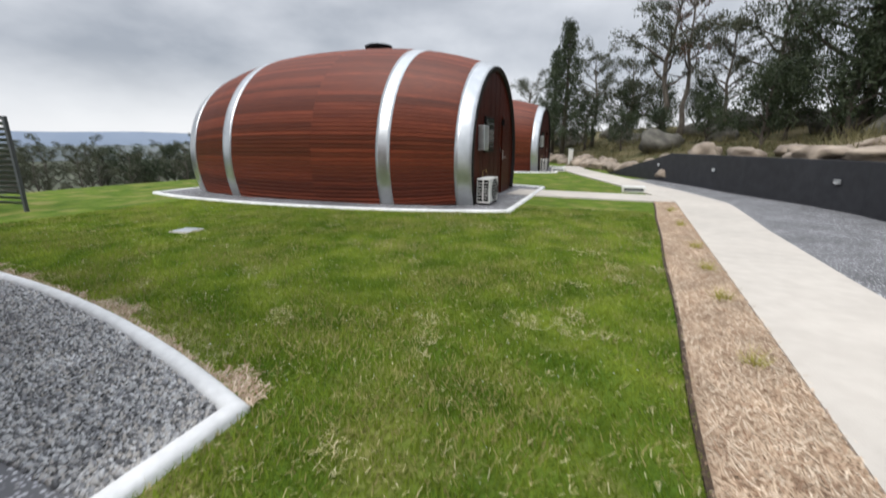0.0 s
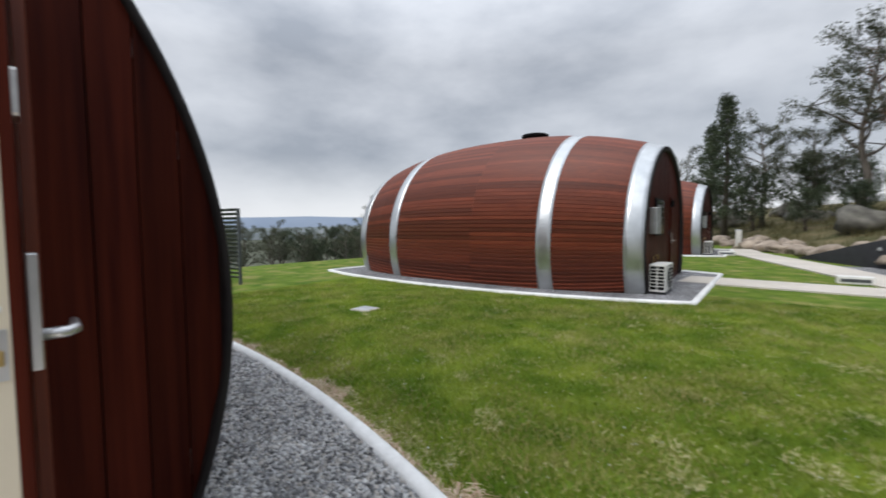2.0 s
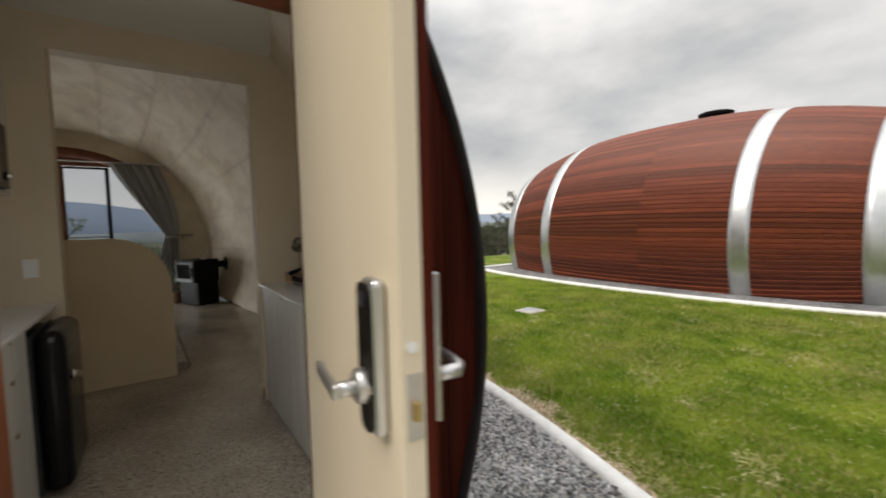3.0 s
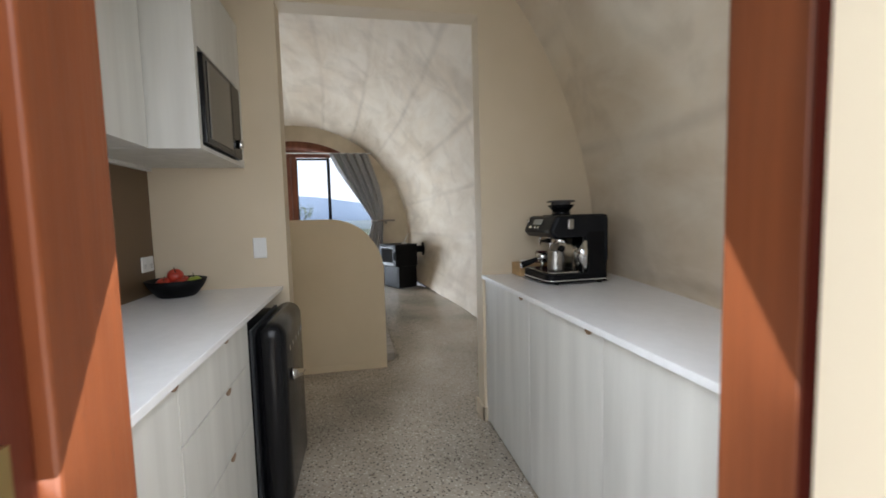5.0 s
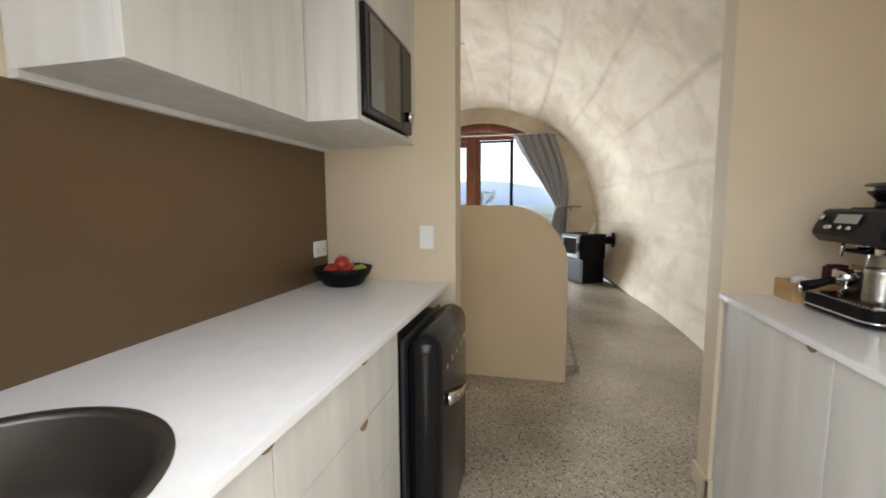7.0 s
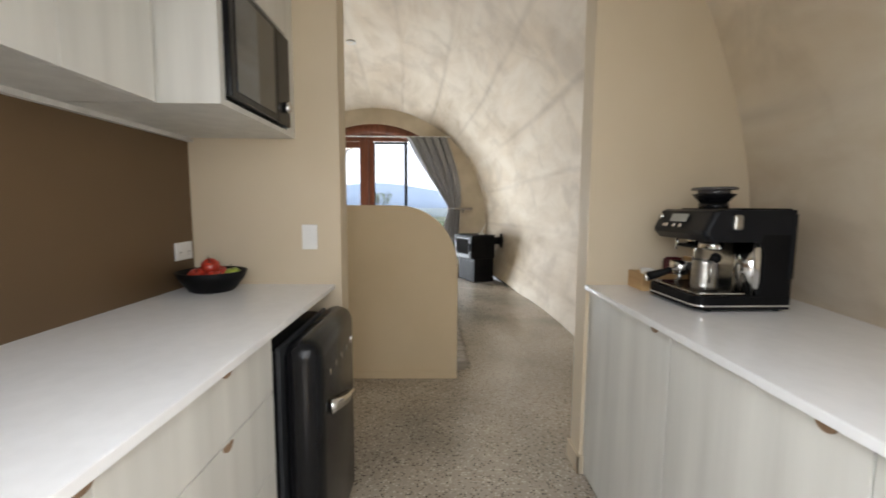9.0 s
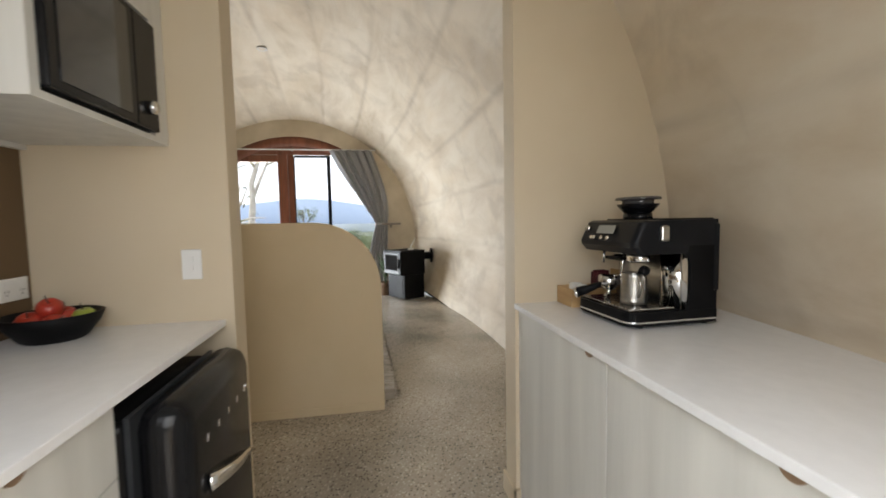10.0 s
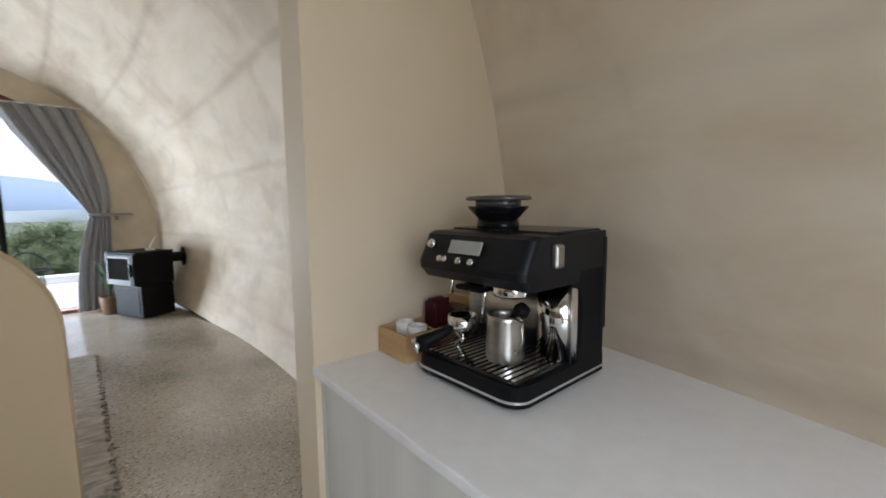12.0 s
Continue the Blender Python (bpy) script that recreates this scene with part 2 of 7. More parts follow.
def vault_material():
    """Hand-trowelled plaster over staves: cloudy stains, and worn brown lines where the staves meet."""
    m = material("cream trowelled plaster", (0.50, 0.41, 0.302), (0.63, 0.535, 0.412), rough=0.75, scale=2.6, detail=5, stretch=(0.6, 1, 1), bump=0.3, bump_scale=4, large=0.14)
    n, l = m.node_tree.nodes, m.node_tree.links
    b = n["Principled BSDF"]
    old = b.inputs["Base Color"].links[0].from_socket
    co = n.new("ShaderNodeTexCoord")
    sep = n.new("ShaderNodeSeparateXYZ")
    l.new(co.outputs["Object"], sep.inputs["Vector"])

    def op(kind, a, c):
        x = n.new("ShaderNodeMath")
        x.operation = kind
        for i, v in enumerate((a, c)):
            if isinstance(v, (int, float)):
                x.inputs[i].default_value = v
            elif v is not None:
                l.new(v, x.inputs[i])
        return x.outputs[0]
    wob = n.new("ShaderNodeTexNoise")
    wob.inputs["Scale"].default_value, wob.inputs["Detail"].default_value = 1.1, 5
    l.new(co.outputs["Object"], wob.inputs["Vector"])
    angle = op("ARCTAN2", sep.outputs["Y"], sep.outputs["Z"])
    turned = op("ADD", op("ADD", op("MULTIPLY", angle, 57.2958 / 15), 0.5), op("MULTIPLY", op("SUBTRACT", wob.outputs["Fac"], 0.5), 0.14))
    dist = op("ABSOLUTE", op("SUBTRACT", op("FRACT", turned, None), 0.5), None)
    line = n.new("ShaderNodeMapRange")
    line.interpolation_type = "SMOOTHSTEP"
    line.inputs["From Min"].default_value, line.inputs["From Max"].default_value = 0.0, 0.08
    line.inputs["To Min"].default_value, line.inputs["To Max"].default_value = 1.0, 0.0
    l.new(dist, line.inputs["Value"])
    gate = n.new("ShaderNodeTexNoise")
    gate.inputs["Scale"].default_value, gate.inputs["Detail"].default_value = 0.6, 4
    l.new(co.outputs["Object"], gate.inputs["Vector"])
    g2 = n.new("ShaderNodeMapRange")
    g2.inputs["From Min"].default_value, g2.inputs["From Max"].default_value = 0.36, 0.60
    l.new(gate.outputs["Fac"], g2.inputs["Value"])
    mix = n.new("ShaderNodeMix")
    mix.data_type = "RGBA"
    mix.inputs["B"].default_value = (0.17, 0.115, 0.07, 1)
    l.new(op("MULTIPLY", op("MULTIPLY", line.outputs["Result"], g2.outputs["Result"]), 0.26), mix.inputs["Factor"])
    stain = n.new("ShaderNodeTexNoise")
    stain.inputs["Scale"].default_value, stain.inputs["Detail"].default_value, stain.inputs["Roughness"].default_value = 2.2, 5, 0.5
    stain.inputs["Distortion"].default_value = 0.6
    l.new(co.outputs["Object"], stain.inputs["Vector"])
    sr = n.new("ShaderNodeMapRange")
    sr.interpolation_type = "SMOOTHSTEP"
    sr.inputs["From Min"].default_value, sr.inputs["From Max"].default_value = 0.48, 0.70
    l.new(stain.outputs["Fac"], sr.inputs["Value"])
    patch = n.new("ShaderNodeMix")
    patch.data_type = "RGBA"
    patch.inputs["B"].default_value = (0.33, 0.262, 0.19, 1)
    l.new(op("MULTIPLY", sr.outputs["Result"], 0.34), patch.inputs["Factor"])
    drawn = n.new("ShaderNodeMapping")
    drawn.inputs["Scale"].default_value = (0.45, 1.5, 1.5)
    l.new(co.outputs["Object"], drawn.inputs["Vector"])
    cloud = n.new("ShaderNodeTexNoise")
    cloud.inputs["Scale"].default_value, cloud.inputs["Detail"].default_value, cloud.inputs["Roughness"].default_value = 2.4, 8, 0.58
    cloud.inputs["Distortion"].default_value = 0.5
    l.new(drawn.outputs["Vector"], cloud.inputs["Vector"])
    cr = n.new("ShaderNodeMapRange")
    cr.inputs["From Min"].default_value, cr.inputs["From Max"].default_value = 0.36, 0.62
    l.new(cloud.outputs["Fac"], cr.inputs["Value"])
    pale = n.new("ShaderNodeMix")
    pale.data_type = "RGBA"
    pale.inputs["B"].default_value = (0.70, 0.63, 0.525, 1)
    l.new(op("MULTIPLY", cr.outputs["Result"], 0.72), pale.inputs["Factor"])
    l.new(old, pale.inputs["A"])
    l.new(pale.outputs["Result"], patch.inputs["A"])
    edge = n.new("ShaderNodeBump")  # overlapping trowel strokes
    edge.inputs["Strength"].default_value, edge.inputs["Distance"].default_value = 0.2, 0.02
    l.new(cloud.outputs["Fac"], edge.inputs["Height"])
    l.new(b.inputs["Normal"].links[0].from_socket, edge.inputs["Normal"])
    l.new(edge.outputs["Normal"], b.inputs["Normal"])
    l.new(patch.outputs["Result"], mix.inputs["A"])
    l.new(mix.outputs["Result"], b.inputs["Base Color"])
    return m


PLASTER = vault_material()
END_PLASTER = material("cream end wall plaster", (0.46, 0.385, 0.28), (0.64, 0.56, 0.44), rough=0.75, scale=2.0, detail=8, bump=0.25, bump_scale=4, large=0.12, world_space=True)
SMOOTH_WALL = material("smooth cream paint", (0.61, 0.51, 0.37), (0.65, 0.55, 0.41), rough=0.7, scale=2.5, bump=0.04, bump_scale=12, large=0.04, world_space=True)
HALF_WALL = material("warm cream paint", (0.60, 0.48, 0.315), (0.64, 0.52, 0.35), rough=0.7, scale=2.5, bump=0.04, bump_scale=12, large=0.05, world_space=True)
CEILING = material("white ceiling paint", (0.70, 0.68, 0.63), (0.74, 0.72, 0.67), rough=0.8, scale=2)
DOOR_CREAM = material("cream door paint", (0.66, 0.57, 0.43), (0.71, 0.62, 0.48), rough=0.5, scale=2, stretch=(1, 1, 0.2), large=0.04)
CABINET = material("pale limewashed cabinet board", (0.575, 0.565, 0.53), (0.68, 0.67, 0.63), rough=0.5, scale=4, stretch=(3.5, 3.5, 0.3), bump=0.03, bump_scale=40, large=0.06)
# dark grey bodies paint shade into the gaps between the fronts
GAP_SHADE = material("cabinet body greyed for gap shade", (0.16, 0.155, 0.145), (0.20, 0.195, 0.185), rough=0.7, scale=6)
NOTCH = material("raw birch ply edge", (0.20, 0.125, 0.075), (0.32, 0.21, 0.135), rough=0.7, scale=30)
WORKTOP = material("white stone worktop", (0.80, 0.80, 0.81), (0.84, 0.84, 0.85), rough=0.24, scale=30, large=0.02)
SPLASH = material("bronze splashback", (0.135, 0.085, 0.045), (0.165, 0.105, 0.055), rough=0.38, scale=1.2, large=0.06, metal=0.25)
BLACK_GLOSS = material("gloss black enamel", (0.006, 0.006, 0.007), (0.009, 0.009, 0.010), rough=0.22, scale=4, spec=0.22)
SATIN_BLACK = material("satin black lacquer", (0.004, 0.005, 0.007), (0.007, 0.008, 0.011), rough=0.36, scale=6, spec=0.24)
BLACK_MATT = material("black painted steel", (0.004, 0.004, 0.0045), (0.008, 0.008, 0.009), rough=0.5, scale=6, bump=0.02, spec=0.11)
SILVER_PAINT = material("silver heatproof paint", (0.045, 0.046, 0.048), (0.065, 0.066, 0.068), rough=0.55, scale=8, metal=0.2)
FIRE_GLASS = material("sooty fire glass", (0.012, 0.012, 0.012), (0.02, 0.019, 0.018), rough=0.9, scale=5, spec=0.0)
DARK_STEEL = material("dark bronze steel", (0.125, 0.118, 0.108), (0.18, 0.17, 0.157), rough=0.34, metal=0.9, scale=6)
DARK_GREY = material("dark grey plastic", (0.03, 0.032, 0.036), (0.045, 0.047, 0.05), rough=0.4, scale=5)
CHROME = material("polished chrome", (0.74, 0.74, 0.74), (0.8, 0.8, 0.8), rough=0.10, metal=1.0, scale=5)
BRUSHED = material("brushed stainless steel", (0.46, 0.45, 0.43), (0.58, 0.57, 0.55), rough=0.30, metal=1.0, scale=8, stretch=(1, 1, 8), rough_var=0.06)
SATIN = material("satin nickel", (0.55, 0.55, 0.55), (0.62, 0.62, 0.62), rough=0.32, metal=0.9, scale=10)
BRASS = material("dull brass", (0.42, 0.30, 0.12), (0.50, 0.37, 0.16), rough=0.35, metal=0.9, scale=10)
WHITE_PLASTIC = material("white plastic", (0.76, 0.76, 0.75), (0.8, 0.8, 0.79), rough=0.35, scale=5)
AC_WHITE = material("weathered white enamel", (0.62, 0.61, 0.58), (0.70, 0.69, 0.66), rough=0.5, scale=6, large=0.08)
SLATE = material("dark grey powder coat", (0.055, 0.062, 0.068), (0.085, 0.092, 0.10), rough=0.5, scale=6)
RETAINER = material("charcoal rendered wall", (0.016, 0.017, 0.021), (0.028, 0.029, 0.034), rough=0.75, scale=5, bump=0.15, bump_scale=40, large=0.15, world_space=True)
MULCH = material("straw bark mulch", (0.29, 0.19, 0.12), (0.50, 0.37, 0.255), rough=0.95, scale=26, stretch=(1, 1.6, 1), bump=0.9, bump_scale=40, large=0.15, world_space=True)
STRAW = island_material("dry mulch fibres", [(0.22, 0.13, 0.08), (0.40, 0.275, 0.185), (0.50, 0.37, 0.26), (0.62, 0.49, 0.36), (0.74, 0.62, 0.48)], 0.95)
STALK = island_material("dry lawn stalks", [(0.28, 0.24, 0.10), (0.48, 0.42, 0.22), (0.62, 0.56, 0.36)], 0.9)
# colour of the painted shadow line along the lawn
EDGE_SHADE = material("dark edge shadow", (0.035, 0.022, 0.014), (0.08, 0.05, 0.03), rough=0.95, scale=30, bump=0.5, world_space=True)
SANDSTONE = material("weathered sandstone", (0.17, 0.135, 0.105), (0.40, 0.33, 0.26), rough=0.9, scale=2.2, detail=8, bump=0.6, bump_scale=6, large=0.2, world_space=True)
DARK_ROCK = material("lichened granite", (0.055, 0.052, 0.045), (0.17, 0.16, 0.135), rough=0.95, scale=2, detail=8, bump=0.6, bump_scale=5, large=0.25, world_space=True)
BARK = material("grey gum bark", (0.075, 0.062, 0.052), (0.17, 0.148, 0.122), rough=0.9, scale=6, stretch=(2, 2, 0.5), bump=0.3, large=0.2)
DARK_BARK = material("dark ironbark", (0.05, 0.04, 0.033), (0.11, 0.09, 0.075), rough=0.95, scale=8, stretch=(3, 3, 0.5), bump=0.5)
PALE_BARK = material("pale smooth bark", (0.36, 0.32, 0.28), (0.52, 0.47, 0.42), rough=0.8, scale=5, bump=0.1)
LEAF = material("gum leaves", (0.042, 0.052, 0.027), (0.098, 0.106, 0.06), rough=0.55, scale=0.9, translucent=0.35, world_space=True)
LEAF_DARK = material("dark pine foliage", (0.026, 0.042, 0.018), (0.06, 0.08, 0.035), rough=0.6, scale=1.2, translucent=0.25, world_space=True)
LEAF_RUST = material("dry rust leaves", (0.10, 0.05, 0.028), (0.17, 0.085, 0.045), rough=0.7, scale=1.4, translucent=0.2, world_space=True)
LEAF_BUSH = material("green bush leaves", (0.12, 0.15, 0.07), (0.23, 0.25, 0.14), rough=0.6, scale=0.8, translucent=0.35, world_space=True)
SCRUB = material("dry tussock grass", (0.075, 0.08, 0.03), (0.20, 0.17, 0.082), rough=0.9, scale=0.8, translucent=0.2, world_space=True)
BLADE = material("lawn blades", (0.104, 0.180, 0.014), (0.28, 0.345, 0.046), rough=0.8, scale=2.2, detail=6, translucent=0.3, world_space=True, large=0.34, spec=0.12)
BLADE_DRY = material("dry lawn blades", (0.25, 0.235, 0.07), (0.42, 0.36, 0.155), rough=0.9, scale=3, translucent=0.2, world_space=True)
CURTAIN = material("grey linen curtain", (0.39, 0.39, 0.405), (0.47, 0.47, 0.485), rough=0.9, scale=60, stretch=(1, 1, 0.3), bump=0.1, translucent=0.3)
RUG = material("woven grey wool rug", (0.17, 0.14, 0.11), (0.42, 0.37, 0.31), rough=1.0, scale=16, stretch=(2.2, 0.5, 1), bump=0.9, bump_scale=45, world_space=True)
TUFT = material("yellow tuft blades", (0.30, 0.29, 0.05), (0.50, 0.46, 0.10), rough=0.8, scale=6, translucent=0.2, world_space=True)
TRAY_WOOD = material("honey bamboo", (0.42, 0.25, 0.11), (0.54, 0.35, 0.17), rough=0.45, scale=5, stretch=(1, 1, 6), large=0.1)
LEDGE_WOOD = material("driftwood grey timber", (0.24, 0.21, 0.18), (0.34, 0.30, 0.26), rough=0.8, scale=6, stretch=(5, 0.6, 5), bump=0.2)
CERAMIC = material("white glazed ceramic", (0.75, 0.74, 0.71), (0.8, 0.79, 0.76), rough=0.2, scale=5, coat=0.3)
APPLE_RED = material("red apple skin", (0.36, 0.022, 0.018), (0.50, 0.07, 0.03), rough=0.3, scale=9, coat=0.2)
APPLE_GREEN = material("green apple skin", (0.30, 0.38, 0.05), (0.42, 0.48, 0.10), rough=0.3, scale=9, coat=0.2)
SACHET = material("burgundy foil sachet", (0.05, 0.006, 0.010), (0.085, 0.012, 0.017), rough=0.35, scale=8)
KRAFT = material("brown foil bag", (0.016, 0.010, 0.008), (0.16, 0.09, 0.04), rough=0.35, scale=30, bump=0.3)
TERRACOTTA = material("terracotta brown pot", (0.13, 0.075, 0.042), (0.20, 0.12, 0.07), rough=0.75, scale=8, bump=0.1)
HOUSE_LEAF = material("house plant leaf", (0.03, 0.07, 0.025), (0.07, 0.13, 0.05), rough=0.45, scale=6)
LCD = material("grey display", (0.30, 0.31, 0.29), (0.34, 0.35, 0.33), rough=0.25, scale=3)
# the ranges' blue is distance haze put into the base colour
HAZE_HILL = material("far ranges tinted by haze", (0.22, 0.27, 0.35), (0.27, 0.32, 0.40), rough=1, scale=0.002, world_space=True, spec=0)
# grey-blue haze is mixed into the valley floor's tones
FAR_PLAIN = material("far valley floor, haze in the colour", (0.12, 0.145, 0.155), (0.30, 0.315, 0.31), rough=1, scale=0.006, detail=7, stretch=(1, 0.35, 1), world_space=True, spec=0)
GLASS = glass_material("grey tinted glass", (0.43, 0.455, 0.49))
DARK_GLASS = material("tinted window glass", (0.012, 0.014, 0.016), (0.016, 0.018, 0.02), rough=0.06, scale=2, coat=0.5)
SMOKED = material("smoked clear plastic", (0.06, 0.055, 0.055), (0.08, 0.075, 0.075), rough=0.12, scale=4, coat=0.4)


def ground_material():
    """One sheet: mown lawn close to the cabins, dry grass on the bank, scrub further off."""
    m = bpy.data.materials.new("lawn and hillside")
    m.use_nodes = True
    n, l = m.node_tree.nodes, m.node_tree.links
    b = n["Principled BSDF"]
    b.inputs["Roughness"].default_value = 0.95
    b.inputs["Specular IOR Level"].default_value = 0.1
    geo = n.new("ShaderNodeNewGeometry")

    def noise_of(scale, detail, a, c, lo=0.35, hi=0.65):
        t = n.new("ShaderNodeTexNoise")
        t.inputs["Scale"].default_value, t.inputs["Detail"].default_value = scale, detail
        l.new(geo.outputs["Position"], t.inputs["Vector"])
        r = n.new("ShaderNodeMapRange")
        r.inputs["From Min"].default_value, r.inputs["From Max"].default_value = lo, hi
        l.new(t.outputs["Fac"], r.inputs["Value"])
        x = n.new("ShaderNodeMix")
        x.data_type = "RGBA"
        l.new(r.outputs["Result"], x.inputs["Factor"])
        x.inputs["A"].default_value, x.inputs["B"].default_value = (*a, 1), (*c, 1)
        return x, r
    lawn, _ = noise_of(2.2, 8, (0.062, 0.118, 0.012), (0.14, 0.195, 0.028))
    dry, patch = noise_of(1.7, 6, (0.0, 0.0, 0.0), (0.30, 0.235, 0.11), 0.50, 0.74)
    lawn2 = n.new("ShaderNodeMix")
    lawn2.data_type = "RGBA"
    l.new(patch.outputs["Result"], lawn2.inputs["Factor"])
    l.new(lawn.outputs["Result"], lawn2.inputs["A"])
    lawn2.inputs["B"].default_value = (0.26, 0.235, 0.085, 1)
    bank, _ = noise_of(0.7, 8, (0.055, 0.062, 0.026), (0.19, 0.155, 0.088))
    sep = n.new("ShaderNodeSeparateXYZ")
    l.new(geo.outputs["Position"], sep.inputs["Vector"])
    up = n.new("ShaderNodeMapRange")
    up.inputs["From Min"].default_value, up.inputs["From Max"].default_value = 0.12, 0.3
    l.new(sep.outputs["Z"], up.inputs["Value"])
    down = n.new("ShaderNodeMapRange")
    down.inputs["From Min"].default_value, down.inputs["From Max"].default_value = -0.7, -0.2
    down.inputs["To Min"].default_value, down.inputs["To Max"].default_value = 1, 0
    l.new(sep.outputs["Z"], down.inputs["Value"])
    m1 = n.new("ShaderNodeMix")
    m1.data_type = "RGBA"
    l.new(up.outputs["Result"], m1.inputs["Factor"])
    l.new(lawn2.outputs["Result"], m1.inputs["A"])
    l.new(bank.outputs["Result"], m1.inputs["B"])
    low, _ = noise_of(0.05, 8, (0.045, 0.055, 0.04), (0.14, 0.145, 0.105))
    m2 = n.new("ShaderNodeMix")
    m2.data_type = "RGBA"
    l.new(down.outputs["Result"], m2.inputs["Factor"])
    l.new(m1.outputs["Result"], m2.inputs["A"])
    l.new(low.outputs["Result"], m2.inputs["B"])
    l.new(m2.outputs["Result"], b.inputs["Base Color"])
    t = n.new("ShaderNodeTexNoise")
    t.inputs["Scale"].default_value, t.inputs["Detail"].default_value = 60, 4
    l.new(geo.outputs["Position"], t.inputs["Vector"])
    bp = n.new("ShaderNodeBump")
    bp.inputs["Strength"].default_value, bp.inputs["Distance"].default_value = 0.6, 0.03
    l.new(t.outputs["Fac"], bp.inputs["Height"])
    l.new(bp.outputs["Normal"], b.inputs["Normal"])
    return m


GROUND = ground_material()


# ---------------------------------------------------------------- building blocks
def link_mesh(name, bm, mat, parent=None, smooth=False):
    me = bpy.data.meshes.new(name)
    bm.to_mesh(me)
    bm.free()
    me.materials.append(mat)
    if smooth:
        me.polygons.foreach_set("use_smooth", [True] * len(me.polygons))
    ob = new(name, me)
    ob.parent = parent
    return ob


def part(name, bm, mat, parent, label="", smooth=False):
    ob = link_mesh(name, bm, mat, parent, smooth)
    return tagged(ob, label=label)


def structure(name, bm, mat, label, category, smooth=False):
    return tagged(link_mesh(name, bm, mat, None, smooth), label, category, kind="structure")


def thing(name, at, label, category, group="", rz=0.0):
    ob = new(name)
    ob.matrix_basis = pose(*at, 0, 0, rz)
    return tagged(ob, label, category, group)


def box(bm, x0, y0, z0, x1, y1, z1, bevel=0.0, seg=2):
    vs = [bm.verts.new((x, y, z)) for x in (x0, x1) for y in (y0, y1) for z in (z0, z1)]
    fs = [(0, 1, 3, 2), (4, 6, 7, 5), (0, 4, 5, 1), (2, 3, 7, 6), (0, 2, 6, 4), (1, 5, 7, 3)]
    faces = [bm.faces.new([vs[i] for i in f]) for f in fs]
    if (x1 - x0) * (y1 - y0) * (z1 - z0) < 0:
        bmesh.ops.reverse_faces(bm, faces=faces)
    if bevel:
        edges = list({e for f in faces for e in f.edges})
        bmesh.ops.bevel(bm, geom=edges, offset=bevel, segments=seg, affect="EDGES", profile=0.5)
    return bm


def boxed(*args, **kw):
    return box(bmesh.new(), *args, **kw)


def tube(bm, pts, radii, n=10, cap=True):
    """A tube of changing radius along points."""
    pts = [Vector(p) for p in pts]
    rings = []
    side = None
    for i, p in enumerate(pts):
        d = (pts[min(i + 1, len(pts) - 1)] - pts[max(i - 1, 0)]).normalized()
        if side is None:
            side = d.orthogonal().normalized()
        side = (side - d * side.dot(d)).normalized()
        up = d.cross(side)
        r = radii[i] if hasattr(radii, "__len__") else radii
        rings.append([bm.verts.new(p + (side * math.cos(a) + up * math.sin(a)) * r) for a in (2 * math.pi * k / n for k in range(n))])
    for a, b in zip(rings, rings[1:]):
        for k in range(n):
            bm.faces.new((a[k], a[(k + 1) % n], b[(k + 1) % n], b[k]))
    if cap:
        bm.faces.new(rings[0][::-1])
        bm.faces.new(rings[-1])
    return bm


def lathe(profile, n=28, at=(0, 0, 0)):
    """A turned shape from (radius, height) pairs; closed where a radius is 0."""
    bm = bmesh.new()
    rings = []
    for r, z in profile:
        if r < 1e-6:
            rings.append([bm.verts.new((at[0], at[1], at[2] + z))])
        else:
            rings.append([bm.verts.new((at[0] + r * math.cos(2 * math.pi * k / n), at[1] + r * math.sin(2 * math.pi * k / n), at[2] + z)) for k in range(n)])
    for a, b in zip(rings, rings[1:]):
        for k in range(n):
            j = (k + 1) % n
            if len(a) == 1 and len(b) == 1:
                continue
            if len(a) == 1:
                bm.faces.new((a[0], b[j], b[k]))
            elif len(b) == 1:
                bm.faces.new((a[k], a[j], b[0]))
            else:
                bm.faces.new((a[k], a[j], b[j], b[k]))
    bmesh.ops.recalc_face_normals(bm, faces=bm.faces)
    return bm


def extrude_outline(pts, axis, lo, hi, bevel=0.0):
    """A flat outline (pairs) thickened along an axis: 'x' takes (y, z) pairs, 'y' (x, z), 'z' (x, y)."""
    bm = bmesh.new()
    place = {"x": lambda p, c: (c, p[0], p[1]), "y": lambda p, c: (p[0], c, p[1]), "z": lambda p, c: (p[0], p[1], c)}[axis]
    a = [bm.verts.new(place(p, lo)) for p in pts]
    b = [bm.verts.new(place(p, hi)) for p in pts]
    n = len(pts)
    bm.faces.new(a)
    bm.faces.new(b[::-1])
    for k in range(n):
        bm.faces.new((a[k], b[k], b[(k + 1) % n], a[(k + 1) % n]))
    bmesh.ops.recalc_face_normals(bm, faces=bm.faces)
    if bevel:
        bmesh.ops.bevel(bm, geom=list(bm.edges), offset=bevel, segments=2, affect="EDGES", profile=0.5)
    return bm


def raw_mesh(name, verts, faces, mat, smooth=False):
    me = bpy.data.meshes.new(name)
    me.from_pydata([tuple(v) for v in verts], [], [tuple(f) for f in faces])
    me.materials.append(mat)
    if smooth:
        me.polygons.foreach_set("use_smooth", [True] * len(me.polygons))
    return new(name, me)


